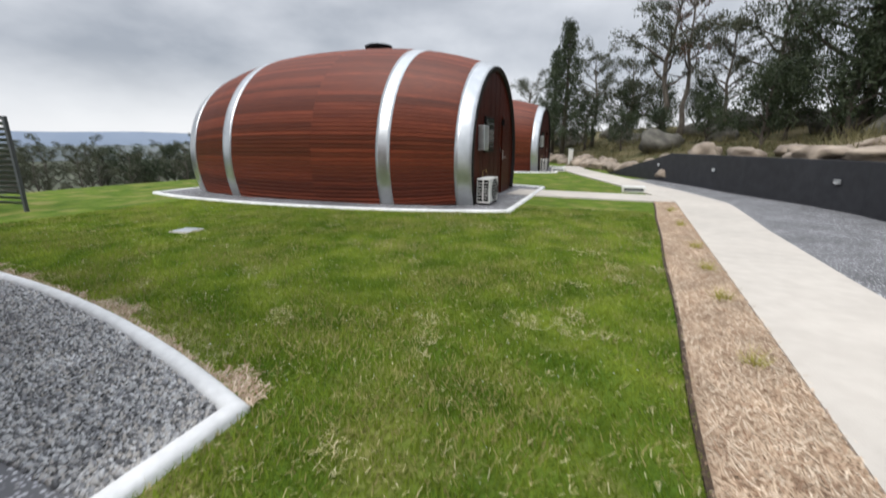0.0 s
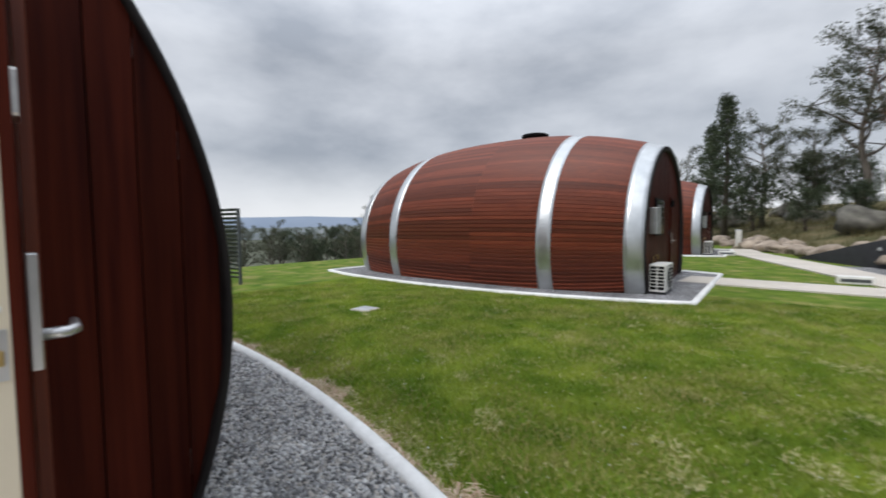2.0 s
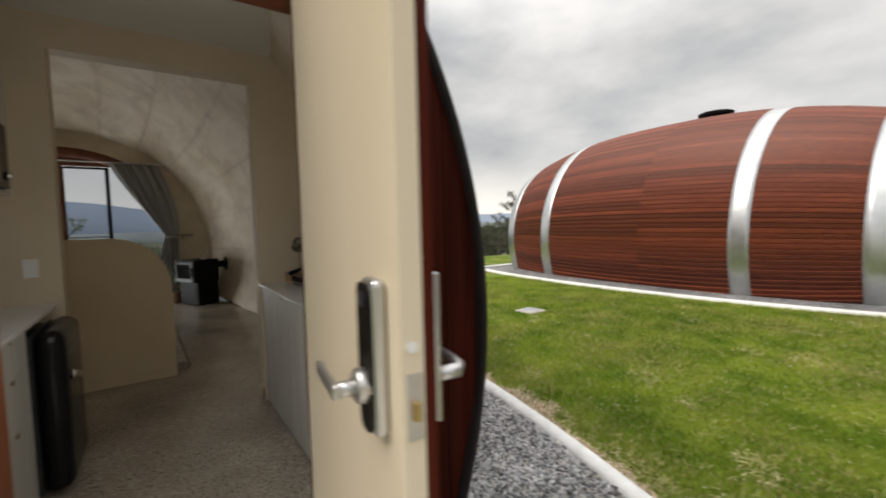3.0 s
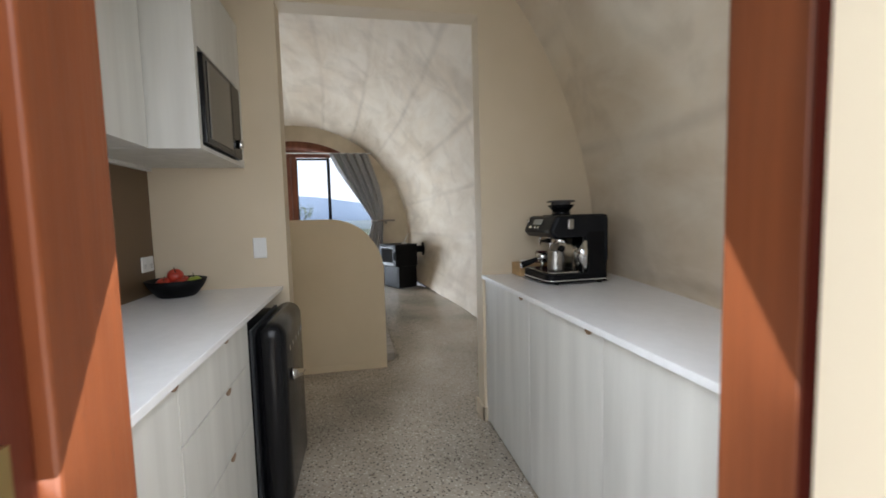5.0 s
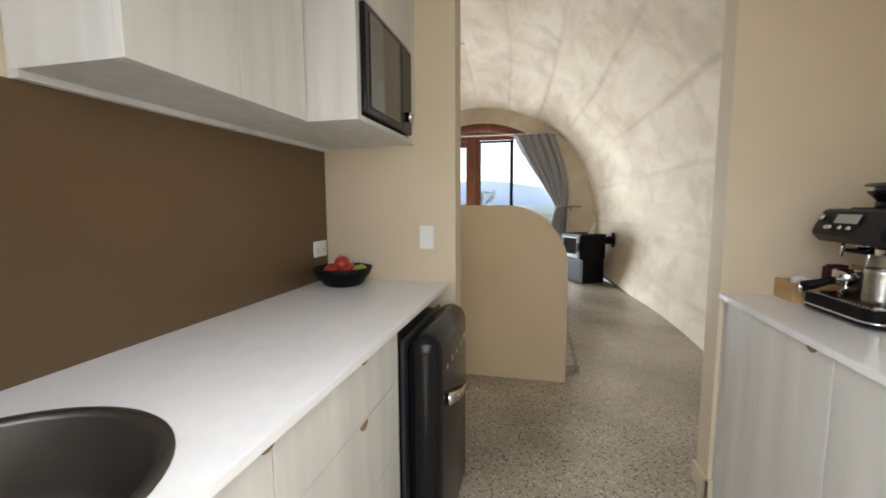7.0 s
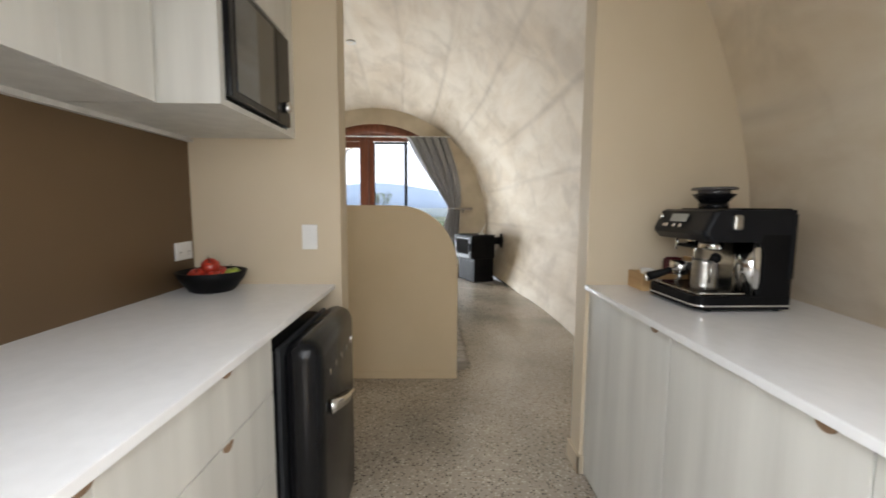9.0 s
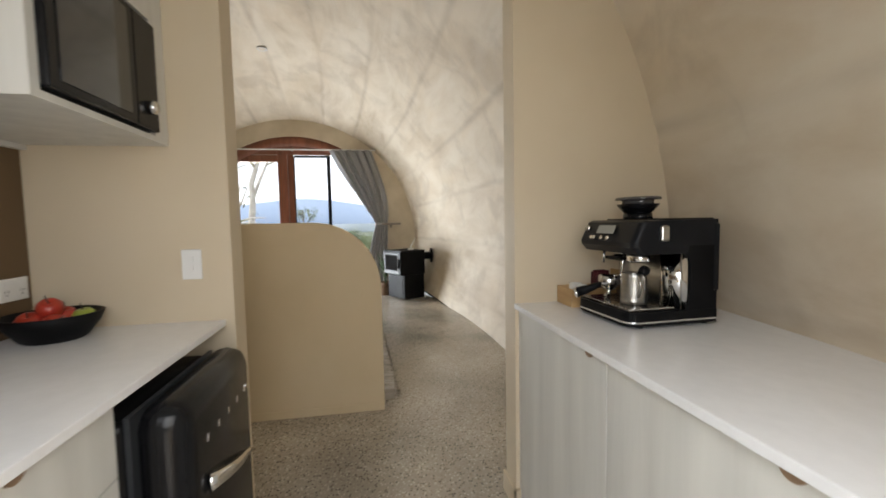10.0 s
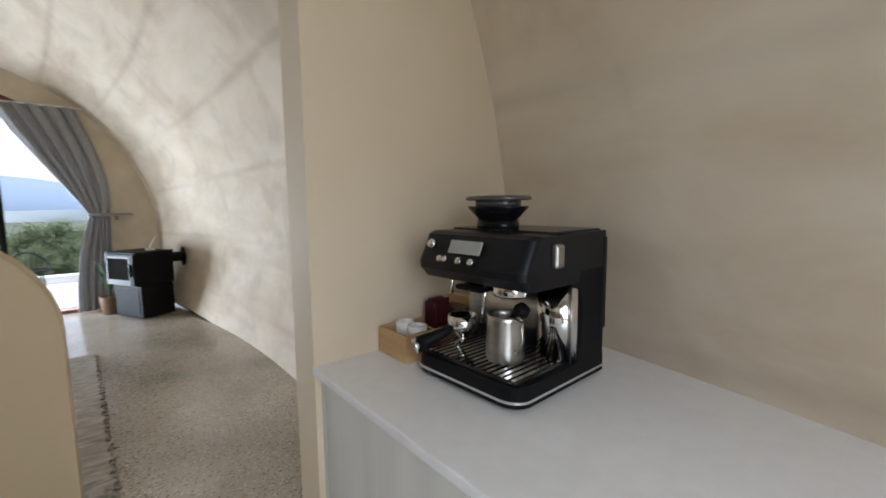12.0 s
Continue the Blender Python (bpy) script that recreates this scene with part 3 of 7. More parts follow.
def numpy_mesh(name, verts, faces, mat):
    """A large mesh of equal polygons from arrays."""
    me = bpy.data.meshes.new(name)
    k = faces.shape[1]
    me.vertices.add(len(verts))
    me.vertices.foreach_set("co", verts.astype(np.float32).ravel())
    me.loops.add(faces.size)
    me.loops.foreach_set("vertex_index", faces.astype(np.int32).ravel())
    me.polygons.add(len(faces))
    me.polygons.foreach_set("loop_start", np.arange(0, faces.size, k, dtype=np.int32))
    me.update(calc_edges=True)
    me.materials.append(mat)
    return new(name, me)


def smooth01(a, b, v):
    t = min(max((v - a) / (b - a), 0.0), 1.0)
    return t * t * (3 - 2 * t)


# ---------------------------------------------------------------- the plan
AXIS_Y, AXIS_Z, MID_X, HALF = -1.30, 1.00, -6.55, 4.07  # the cabin's axis, its middle and half its length
FLOOR_Z = 0.05


def r_in(u):
    return 2.68 - 0.0185 * abs(u) ** 2.5


def r_out(u):
    return r_in(u) + 0.14


def along(keys, y):
    """Straight runs between (y, x) corners."""
    for (ya, xa), (yb, xb) in zip(keys, keys[1:]):
        if y <= yb:
            break
    return xa + (xb - xa) * (y - ya) / (yb - ya)


def wall_line(y):
    """Where the retaining wall stands: it bends away to the left at its far end."""
    return along([(-20, 5.0), (8, 4.62), (10, 4.52), (11.2, 4.2), (13.1, 3.36), (15.7, 2.5), (17.1, 1.95), (18.4, 1.28), (20.6, 0.25), (24, -0.85), (46, -11.5)], y)


def bank_line(y):
    """The foot of the bank's steady slope."""
    if y < 19:
        return 4.75 - 0.042 * max(y, -10)
    if y < 26:
        return 3.95 - 4.6 * ((y - 19) / 7) ** 1.7
    return -0.65 - (y - 26) * 0.5


def wall_top(y):
    return 0.97 if y < 16.6 else max(0.04, 0.97 - 0.93 * (y - 16.6) / 4.0)


def hill(x, y):
    """Height of the ground: level round the cabins, rising behind the wall, falling to the valley."""
    h = 0.0
    s = x - wall_line(y) - 0.62
    if s > 0:
        rise = min(wall_top(y), 0.9) * smooth01(0, 0.25, s)
        b = max(x - bank_line(y) - 0.35, 0.0)
        h += rise + 0.20 * b - 0.0026 * b * b if b < 30 else rise + 6.0 - 2.34 + (b - 30) * 0.04
        h += 0.35 * noise.noise((x * 0.16, y * 0.16, 0.3)) * min(s / 6, 1)
    d = -14.6 - x + 0.06 * (y - 5)
    if d > 0:
        h -= (0.16 * d if d < 25 else 4.0 + 0.09 * (d - 25)) if d < 400 else 37.75 + 0.006 * (d - 400)
    e = y - 60
    if e > 0 and s < 0:
        h -= 0.05 * e if e < 300 else 15
    return h


# ---------------------------------------------------------------- ground, paths, beds
def build_ground():
    xs = np.unique(np.concatenate([np.linspace(-16, 10, 66), -16 - np.geomspace(0.5, 4500, 46), 10 + np.geomspace(0.5, 4500, 46)]))
    ys = np.unique(np.concatenate([np.linspace(-14, 34, 80), -14 - np.geomspace(0.6, 4500, 34), 34 + np.geomspace(0.6, 4500, 44)]))
    verts = [(x, y, hill(x, y) + 0.004 * noise.noise((x * 1.3, y * 1.3, 0)) - (0.06 if (-10.6 < x < -2.56 and abs(y - AXIS_Y) < 2.0) else 0.0)) for y in ys for x in xs]
    nx = len(xs)
    faces = [(j * nx + i, j * nx + i + 1, (j + 1) * nx + i + 1, (j + 1) * nx + i) for j in range(len(ys) - 1) for i in range(nx - 1)]
    ob = raw_mesh("ground", verts, faces, GROUND, True)
    tagged(ob, "green mown lawn running into a dry grass hillside", "ground", kind="structure")


build_ground()


def path_mesh(name, rows, z, thick, mat, label, category, bevel=0.01):
    """A flat strip between a left and a right edge, given row by row as (y, x_left, x_right)."""
    bm = bmesh.new()
    top = [(bm.verts.new((a, y, z)), bm.verts.new((b, y, z))) for y, a, b in rows]
    bot = [(bm.verts.new((a, y, z - thick)), bm.verts.new((b, y, z - thick))) for y, a, b in rows]
    for i in range(len(rows) - 1):
        bm.faces.new((top[i][0], top[i][1], top[i + 1][1], top[i + 1][0]))
        bm.faces.new((top[i][0], top[i + 1][0], bot[i + 1][0], bot[i][0]))
        bm.faces.new((top[i][1], bot[i][1], bot[i + 1][1], top[i + 1][1]))
    bm.faces.new((top[0][0], bot[0][0], bot[0][1], top[0][1]))
    bmesh.ops.recalc_face_normals(bm, faces=bm.faces)
    return structure(name, bm, mat, label, category)


def lawn_edge(y):
    return 0.425 + 0.0695 * y + (0.012 * math.sin(y * 2.1) if y < 12 else 0)


def path_left(y):
    return along([(-12, 0.37), (10.8, 1.62), (12.2, 1.2), (13.4, 0.86), (15.5, 0.21), (18.3, -0.72), (22, -1.85), (30, -2.6)], y)


def path_right(y):
    return along([(-12, 2.28), (5, 2.34), (7.7, 2.44), (9.1, 2.56), (10.8, 2.67), (11.9, 2.44), (13.2, 2.13), (14.6, 1.70), (16.9, 1.12), (19.4, 0.30), (23.1, -0.85), (30, -1.6)], y)


steps = [-12 + 0.5 * k for k in range(77)]
path_mesh("pavement", [(y, path_left(y), path_right(y)) for y in steps], 0.035, 0.12, CONCRETE, "pale concrete footpath past the cabins", "footpath")
path_mesh("gravel_strip", [(y, path_right(y) - 0.03, wall_line(y) + 0.1) for y in steps if y < 17.6], 0.012, 0.1, GRAVEL, "grey gravel strip along the charcoal wall", "gravel bed")
path_mesh("mulch_bed", [(y, lawn_edge(y), path_left(y) + 0.02) for y in [-12 + 0.25 * k for k in range(92)]], 0.018, 0.1, MULCH, "straw-coloured bark mulch beside the footpath", "mulch bed")


# the shadow in the gap beside the lawn, laid in as a dark strip
path_mesh("lawn_edge_shade", [(y, lawn_edge(y) - 0.012, lawn_edge(y) + 0.016) for y in [0.25 * k for k in range(50)]], 0.022, 0.1, EDGE_SHADE, "dark strip painted as the shadow line between lawn and mulch", "edging")


def side_path(x0, y0, x1, y1, w, name, label):
    bm = bmesh.new()
    d = Vector((x1 - x0, y1 - y0, 0)).normalized()
    s = Vector((-d.y, d.x, 0)) * w / 2
    a, b = Vector((x0, y0, 0)), Vector((x1, y1, 0))
    pts = [a - s, b - s, b + s, a + s]
    lo = [bm.verts.new((p.x, p.y, -0.05)) for p in pts]
    hi = [bm.verts.new((p.x, p.y, 0.031)) for p in pts]
    bm.faces.new(hi)
    for k in range(4):
        bm.faces.new((lo[k], lo[(k + 1) % 4], hi[(k + 1) % 4], hi[k]))
    bmesh.ops.recalc_face_normals(bm, faces=bm.faces)
    return structure(name, bm, CONCRETE, label, "footpath")


side_path(-2.2, 11.54, 1.62, 11.26, 1.3, "side_path_1", "pale concrete path to the neighbouring cabin's door")
side_path(-2.5, 23.6, -1.6, 23.8, 0.95, "side_path_2", "pale concrete path to the furthest cabin's door")
side_path(-2.62, -0.05, 1.15, -0.05, 1.5, "side_path_3", "pale concrete path to the open cabin door")


def pad_outline(side, reach, bow, near):
    """Half of a cabin's gravel pad: distance from the axis at local x, bowed like the barrel."""
    pts = []
    for k in range(25):
        u = -4.6 + (4.6 + near) * k / 24
        pts.append((u, side * (reach - bow * abs(u + 0.3) ** 2.3)))
    return pts


def gravel_pad(cx, cy, index, reach, bow, near):
    a, b = pad_outline(1, reach, bow, near), pad_outline(-1, reach, bow, near)
    bm = bmesh.new()
    va = [bm.verts.new((cx + x, cy + y, 0.022)) for x, y in a]
    vb = [bm.verts.new((cx + x, cy + y, 0.022)) for x, y in b]
    for i in range(len(a) - 1):
        bm.faces.new((vb[i], vb[i + 1], va[i + 1], va[i]))
    structure("gravel_pad_%d" % index, bm, GRAVEL, "grey crushed gravel bed round a barrel cabin", "gravel bed")
    # the kerb: a rounded bead along the outline, in one ring
    outline = [(x, y) for x, y in a] + [(x, y) for x, y in reversed(b)]
    bm = bmesh.new()
    prof = [(-0.055, -0.06), (-0.055, 0.03), (-0.038, 0.05), (0.0, 0.058), (0.038, 0.05), (0.055, 0.03), (0.055, -0.06)]
    rings = []
    n = len(outline)
    for i in range(n):
        p, q, r = Vector(outline[i - 1]), Vector(outline[i]), Vector(outline[(i + 1) % n])
        d1, d2 = (q - p).normalized(), (r - q).normalized()
        m = (d1 + d2).normalized()
        s = Vector((m.y, -m.x)) / max(0.5, m.dot(d1))
        rings.append([bm.verts.new((cx + q.x + s.x * o, cy + q.y + s.y * o, z)) for o, z in prof])
    for i in range(n):
        r1, r2 = rings[i], rings[(i + 1) % n]
        for k in range(len(prof) - 1):
            bm.faces.new((r1[k], r1[k + 1], r2[k + 1], r2[k]))
    bmesh.ops.recalc_face_normals(bm, faces=bm.faces)
    structure("kerb_%d" % index, bm, KERB, "white painted rounded concrete kerb round the gravel", "kerb", True)


PAD_Y = (AXIS_Y, 10.50, 22.5)
CABIN_X = (MID_X, -6.31, -6.75)
gravel_pad(CABIN_X[0], PAD_Y[0], 1, 3.625, 0.0175, 5.05)
gravel_pad(CABIN_X[1], PAD_Y[1], 2, 3.32, 0.021, 4.72)
gravel_pad(CABIN_X[2], PAD_Y[2], 3, 3.32, 0.021, 4.72)


def retaining_wall():
    ys = [-14 + 0.6 * k for k in range(58)] + [20.6]
    bm = bmesh.new()
    rows = []
    for y in sorted(set(ys)):
        x, h = wall_line(y), wall_top(y)
        rows.append([bm.verts.new(p) for p in ((x, y, -0.1), (x, y, h), (x + 0.3, y, h), (x + 0.3, y, -0.1))])
    for a, b in zip(rows, rows[1:]):
        for k in range(3):
            bm.faces.new((a[k], b[k], b[k + 1], a[k + 1]))
    bm.faces.new(rows[0])
    bm.faces.new(rows[-1][::-1])
    bmesh.ops.recalc_face_normals(bm, faces=bm.faces)
    structure("retaining_wall", bm, RETAINER, "low charcoal rendered retaining wall below the bank", "retaining wall")


retaining_wall()


def wall_light(y, z):
    x = wall_line(y)
    t = thing("wall_light", (x - 0.002, y, z), "small grey step light on the charcoal wall", "wall light", "step lights on the wall")
    part("housing", boxed(-0.055, -0.09, -0.045, 0, 0.09, 0.045, bevel=0.012), GALV, t)
    part("lens", boxed(-0.06, -0.07, -0.04, -0.053, 0.07, -0.01), WHITE_PLASTIC, t)


for y in (10.6, 14.2, 17.2):
    wall_light(y, 0.57)


# ---------------------------------------------------------------- barrel cabins
def board_mesh(u0, u1, half_angle, n=9):
    """One stave: wide in the middle of the barrel, narrow at its ends, curved with it."""
    bm = bmesh.new()
    rows = []
    for k in range(n):
        u = u0 + (u1 - u0) * k / (n - 1)
        r = r_out(u)
        rows.append([bm.verts.new((u, math.sin(a) * q, math.cos(a) * q)) for a, q in
                     ((-half_angle, r - 0.03), (-half_angle * 0.72, r - 0.010), (half_angle * 0.80, r + 0.016), (half_angle, r - 0.03))])
    for a, b in zip(rows, rows[1:]):
        for k in range(3):
            bm.faces.new((a[k], b[k], b[k + 1], a[k + 1]))
    bm.faces.new(rows[0])
    bm.faces.new(rows[-1][::-1])
    bmesh.ops.recalc_face_normals(bm, faces=bm.faces)
    me = bpy.data.meshes.new("board")
    bm.to_mesh(me)
    bm.free()
    me.materials.append(RED_WOOD)
    return me


N_BOARDS = 116
STEP = radians(226) / N_BOARDS
BOARDS = [board_mesh(-HALF + 0.04, 0.42, STEP / 2), board_mesh(0.424, HALF - 0.04, STEP / 2)]
HOME_BOARDS = [BOARDS[0], board_mesh(0.424, HALF - 0.19, STEP / 2)]


def shell_mesh(radius, u0, u1, inside, ang=114, n_u=28, n_a=90, ridges=False):
    bm = bmesh.new()
    rows = []
    for i in range(n_u + 1):
        u = u0 + (u1 - u0) * i / n_u
        row = []
        for k in range(n_a + 1):
            a = radians(-ang + 2 * ang * k / n_a)
            r = radius(u)
            if ridges:
                s = abs(((math.degrees(a) + 7.5) % 15) - 7.5)
                w = 0.5 + 0.5 * noise.noise((u * 0.9, round(math.degrees(a) / 15) * 1.7, 4.0))
                r += 0.007 * w * max(0.0, 1 - s / 0.9) - 0.004 * w * max(0.0, 1 - abs(s - 1.6) / 1.0) + 0.010 * noise.noise((u * 0.7, a * 2.2, 1.7)) 
            row.append(bm.verts.new((u, math.sin(a) * r, math.cos(a) * r)))
        rows.append(row)
    for a, b in zip(rows, rows[1:]):
        for k in range(n_a):
            f = (a[k], a[k + 1], b[k + 1], b[k])
            bm.faces.new(f if inside else f[::-1])
    return bm


def hoop(u0, u1, cabin):
    """A galvanised band bent over the staves."""
    bm = bmesh.new()
    rows = []
    for i in range(5):
        u = u0 + (u1 - u0) * i / 4
        rows.append([bm.verts.new((u, math.sin(a) * (r_out(u) + 0.016), math.cos(a) * (r_out(u) + 0.016)))
                     for a in (radians(-114 + 228 * k / 96) for k in range(97))])
    for a, b in zip(rows, rows[1:]):
        for k in range(96):
            bm.faces.new((a[k], b[k], b[k + 1], a[k + 1]))
    for row, s in ((rows[0], 1), (rows[-1], -1)):
        low = [bm.verts.new((v.co.x, v.co.y * 0.985, v.co.z * 0.985)) for v in row]
        for k in range(96):
            bm.faces.new((row[k], row[k + 1], low[k + 1], low[k]) if s > 0 else (row[k + 1], row[k], low[k], low[k + 1]))
    bmesh.ops.recalc_face_normals(bm, faces=bm.faces)
    return part("hoop", bm, HOOP, cabin, "bright galvanised steel hoop", True)


def rim(u, cabin, r=None, w=0.09):
    """The dark edge round the end of the barrel."""
    bm = bmesh.new()
    rr = r or r_out(u)
    prof = [(-0.04, 0.018), (0.01, 0.02), (0.02, 0.0), (0.012, -w), (-0.08, -w)]
    rows = []
    for k in range(97):
        a = radians(-114 + 228 * k / 96)
        rows.append([bm.verts.new((u + o, math.sin(a) * (rr + q), math.cos(a) * (rr + q))) for o, q in prof])
    for a, b in zip(rows, rows[1:]):
        for k in range(len(prof) - 1):
            bm.faces.new((a[k], a[k + 1], b[k + 1], b[k]))
    bmesh.ops.recalc_face_normals(bm, faces=bm.faces)
    return part("rim", bm, BLACK_TRIM, cabin, "black edge trim", True)


def end_planks(cabin, u0, u1, radius, edges, openings, mat, base=-0.98, gap=0.006, name="plank"):
    """Upright planks that fill the round end of a barrel; openings are (y0, y1, z0, z1), heights from the axis."""
    made = []
    for a, b in zip(edges, edges[1:]):
        a2, b2 = a + gap / 2, b - gap / 2
        if max(abs(a2), abs(b2)) >= radius:
            continue
        tops = [math.sqrt(radius ** 2 - y ** 2) for y in (a2, (a2 + b2) / 2, b2)]
        spans = [(base, None)]
        for y0, y1, z0, z1 in openings:
            if a >= y0 - 1e-4 and b <= y1 + 1e-4:
                spans = ([(base, z0)] if z0 > base + 0.02 else []) + [(z1, None)]
        for lo, hi in spans:
            pts = [(a2, max(lo, -tops[0])), (b2, max(lo, -tops[2]))] + ([(b2, tops[2]), ((a2 + b2) / 2, tops[1]), (a2, tops[0])] if hi is None else [(b2, hi), (a2, hi)])
            depth = random.uniform(-0.003, 0.003)
            made.append(part(name, extrude_outline(pts, "x", u0, u1 + depth, 0), mat, cabin))
    return made


def plank_edges(cuts, lo, hi, width):
    """Plank joints from lo to hi that also fall on the given cuts."""
    marks = sorted({lo, hi, *[c for c in cuts if lo < c < hi]})
    out = [lo]
    for a, b in zip(marks, marks[1:]):
        n = max(1, round((b - a) / width))
        out += [a + (b - a) * (k + 1) / n for k in range(n)]
    return out


def air_conditioner(x, y):
    t = thing("air_conditioner", (x, y, 0.02), "white outdoor air conditioning unit standing on gravel", "air conditioner", "outdoor units")
    part("casing", boxed(-0.15, -0.36, 0.05, 0.13, 0.36, 0.56, bevel=0.015), AC_WHITE, t)
    part("fan_recess", lathe([(0.0, 0), (0.22, 0), (0.235, 0.02), (0.0, 0.021)], 28), BLACK_MATT, t).matrix_basis = pose(0.122, 0.06, 0.30, 0, 90, 0)
    for k in range(7):
        part("grille_bar", boxed(0.142, -0.17, 0.10 + 0.065 * k, 0.150, 0.29, 0.106 + 0.065 * k), AC_WHITE, t)
    part("coil_recess", boxed(-0.13, -0.366, 0.09, 0.11, -0.358, 0.53), BLACK_MATT, t)
    for k in range(6):
        part("coil_bar", boxed(-0.13, -0.371, 0.15 + 0.063 * k, 0.11, -0.366, 0.162 + 0.063 * k), AC_WHITE, t)
    part("coil_bar", boxed(-0.018, -0.372, 0.09, 0.0, -0.366, 0.53), AC_WHITE, t)
    for y0 in (-0.30, 0.24):
        part("foot", boxed(-0.15, y0, 0, 0.13, y0 + 0.06, 0.05, bevel=0.008), DARK_GREY, t)
    return t


def barrel_cabin(name, cx, cy, z, label, staves):
    t = thing(name, (cx, cy, z), label, "barrel cabin", "barrel cabins")
    for me in staves:
        for k in range(N_BOARDS):
            ob = new("board", me)
            ob.parent = t
            ob.matrix_basis = pose(0, 0, AXIS_Z, radians(0)) @ Matrix.Rotation(-radians(113) + STEP * (k + 0.5), 4, "X")
    return t


def dress_cabin(t):
    core = part("lining", shell_mesh(lambda u: r_out(u) - 0.035, -HALF + 0.05, HALF - 0.05, False), BLACK_TRIM, t)
    core.matrix_basis = pose(0, 0, AXIS_Z)
    for u0, u1 in ((HALF - 0.36, HALF - 0.01), (2.05, 2.36), (-2.36, -2.05), (-HALF + 0.01, -HALF + 0.36)):
        hoop(u0, u1, t).matrix_basis = pose(0, 0, AXIS_Z)
    rim(HALF, t).matrix_basis = pose(0, 0, AXIS_Z)
    cap = lathe([(0.30, -0.08), (0.30, 0.05), (0.36, 0.06), (0.37, 0.12), (0.34, 0.14), (0.0, 0.15)], 32, (0.72, 0, AXIS_Z + r_out(0.72)))
    part("roof_vent", cap, BLACK_MATT, t, "black round roof vent", False)


def closed_front(t):
    """The east end of a closed cabin: planks, door, window, lamp and meter box."""
    r = r_out(HALF) - 0.06
    cuts = (-0.55, 0.35, 0.62, 1.52)
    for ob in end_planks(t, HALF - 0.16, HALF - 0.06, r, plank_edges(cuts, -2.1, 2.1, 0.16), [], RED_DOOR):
        ob.matrix_basis = pose(0, 0, AXIS_Z)
    part("window_frame", boxed(HALF - 0.06, -1.12, 1.20, HALF - 0.02, -0.32, 2.02, bevel=0.006), BLACK_MATT, t)
    part("window_glass", boxed(HALF - 0.03, -1.07, 1.25, HALF - 0.012, -0.37, 1.97), DARK_GLASS, t)
    for k in range(5):
        part("shutter_slat", boxed(HALF - 0.012, -1.07, 1.33 + 0.13 * k, HALF - 0.004, -0.37, 1.35 + 0.13 * k), DARK_GREY, t)
    door = part("door", boxed(HALF - 0.06, 0.62, 0.05, HALF - 0.025, 1.44, 2.1, bevel=0.006), RED_DOOR, t)
    part("door_handle", tube(bmesh.new(), [(HALF - 0.02, 0.7, 1.05), (HALF + 0.035, 0.7, 1.05), (HALF + 0.035, 0.82, 1.05)], 0.011, 8), SATIN, door, "", True)
    part("handle_plate", boxed(HALF - 0.025, 0.67, 0.98, HALF - 0.015, 0.73, 1.24, bevel=0.004), SATIN, door)
    part("meter_box", boxed(HALF - 0.06, -1.60, 1.26, HALF + 0.10, -1.26, 1.80, bevel=0.015), GALV, t, "grey electrical box")
    part("wall_lamp", lathe([(0, 0), (0.045, 0), (0.045, 0.16), (0, 0.16)], 14, (HALF + 0.02, 0.45, 1.86)), BLACK_MATT, t, "black cylinder lamp")
    part("tap_pipe", tube(bmesh.new(), [(HALF - 0.03, -1.25, 0.05), (HALF - 0.03, -1.25, 0.78), (HALF + 0.05, -1.25, 0.82), (HALF + 0.06, -1.25, 0.74)], 0.014, 8), BRASS, t, "brass garden tap", True)
    part("keypad", boxed(HALF - 0.06, 0.44, 1.2, HALF - 0.035, 0.5, 1.3), DARK_GREY, t)


def back_wall(t):
    part("end_wall", extrude_outline([(math.sin(a) * (r_out(HALF) - 0.06), math.cos(a) * (r_out(HALF) - 0.06)) for a in (radians(-114 + 228 * k / 40) for k in range(41))],
                                     "x", -HALF + 0.1, -HALF + 0.25), RED_DOOR, t).matrix_basis = pose(0, 0, AXIS_Z)


neighbour = barrel_cabin("barrel_cabin", CABIN_X[1], PAD_Y[1], -0.06, "red timber barrel cabin with four galvanised hoops on gravel", BOARDS)
dress_cabin(neighbour)
closed_front(neighbour)
back_wall(neighbour)
neighbour.scale = (0.955, 0.955, 0.955)
third = copy_thing(neighbour, pose(CABIN_X[2], PAD_Y[2], -0.06))
tagged(third, "red timber barrel cabin further along the footpath")
air_conditioner(CABIN_X[1] + 0.955 * HALF + 0.18, PAD_Y[1] - 1.5)
air_conditioner(CABIN_X[2] + 0.955 * HALF + 0.22, PAD_Y[2] - 1.5)

home = barrel_cabin("barrel_cabin", MID_X, AXIS_Y, 0.0, "red timber barrel cabin whose door stands open", HOME_BOARDS)
for u0, u1 in ((HALF - 0.45, HALF - 0.11), (2.05, 2.36), (-2.36, -2.05), (-HALF + 0.01, -HALF + 0.36)):
    hoop(u0, u1, home).matrix_basis = pose(0, 0, AXIS_Z)
rim(HALF - 0.085, home, 2.303, 0.012).matrix_basis = pose(0, 0, AXIS_Z)
part("roof_vent", lathe([(0.30, -0.08), (0.30, 0.05), (0.36, 0.06), (0.37, 0.12), (0.34, 0.14), (0.0, 0.15)], 32, (0.72, 0, AXIS_Z + r_out(0.72))), BLACK_MATT, home)

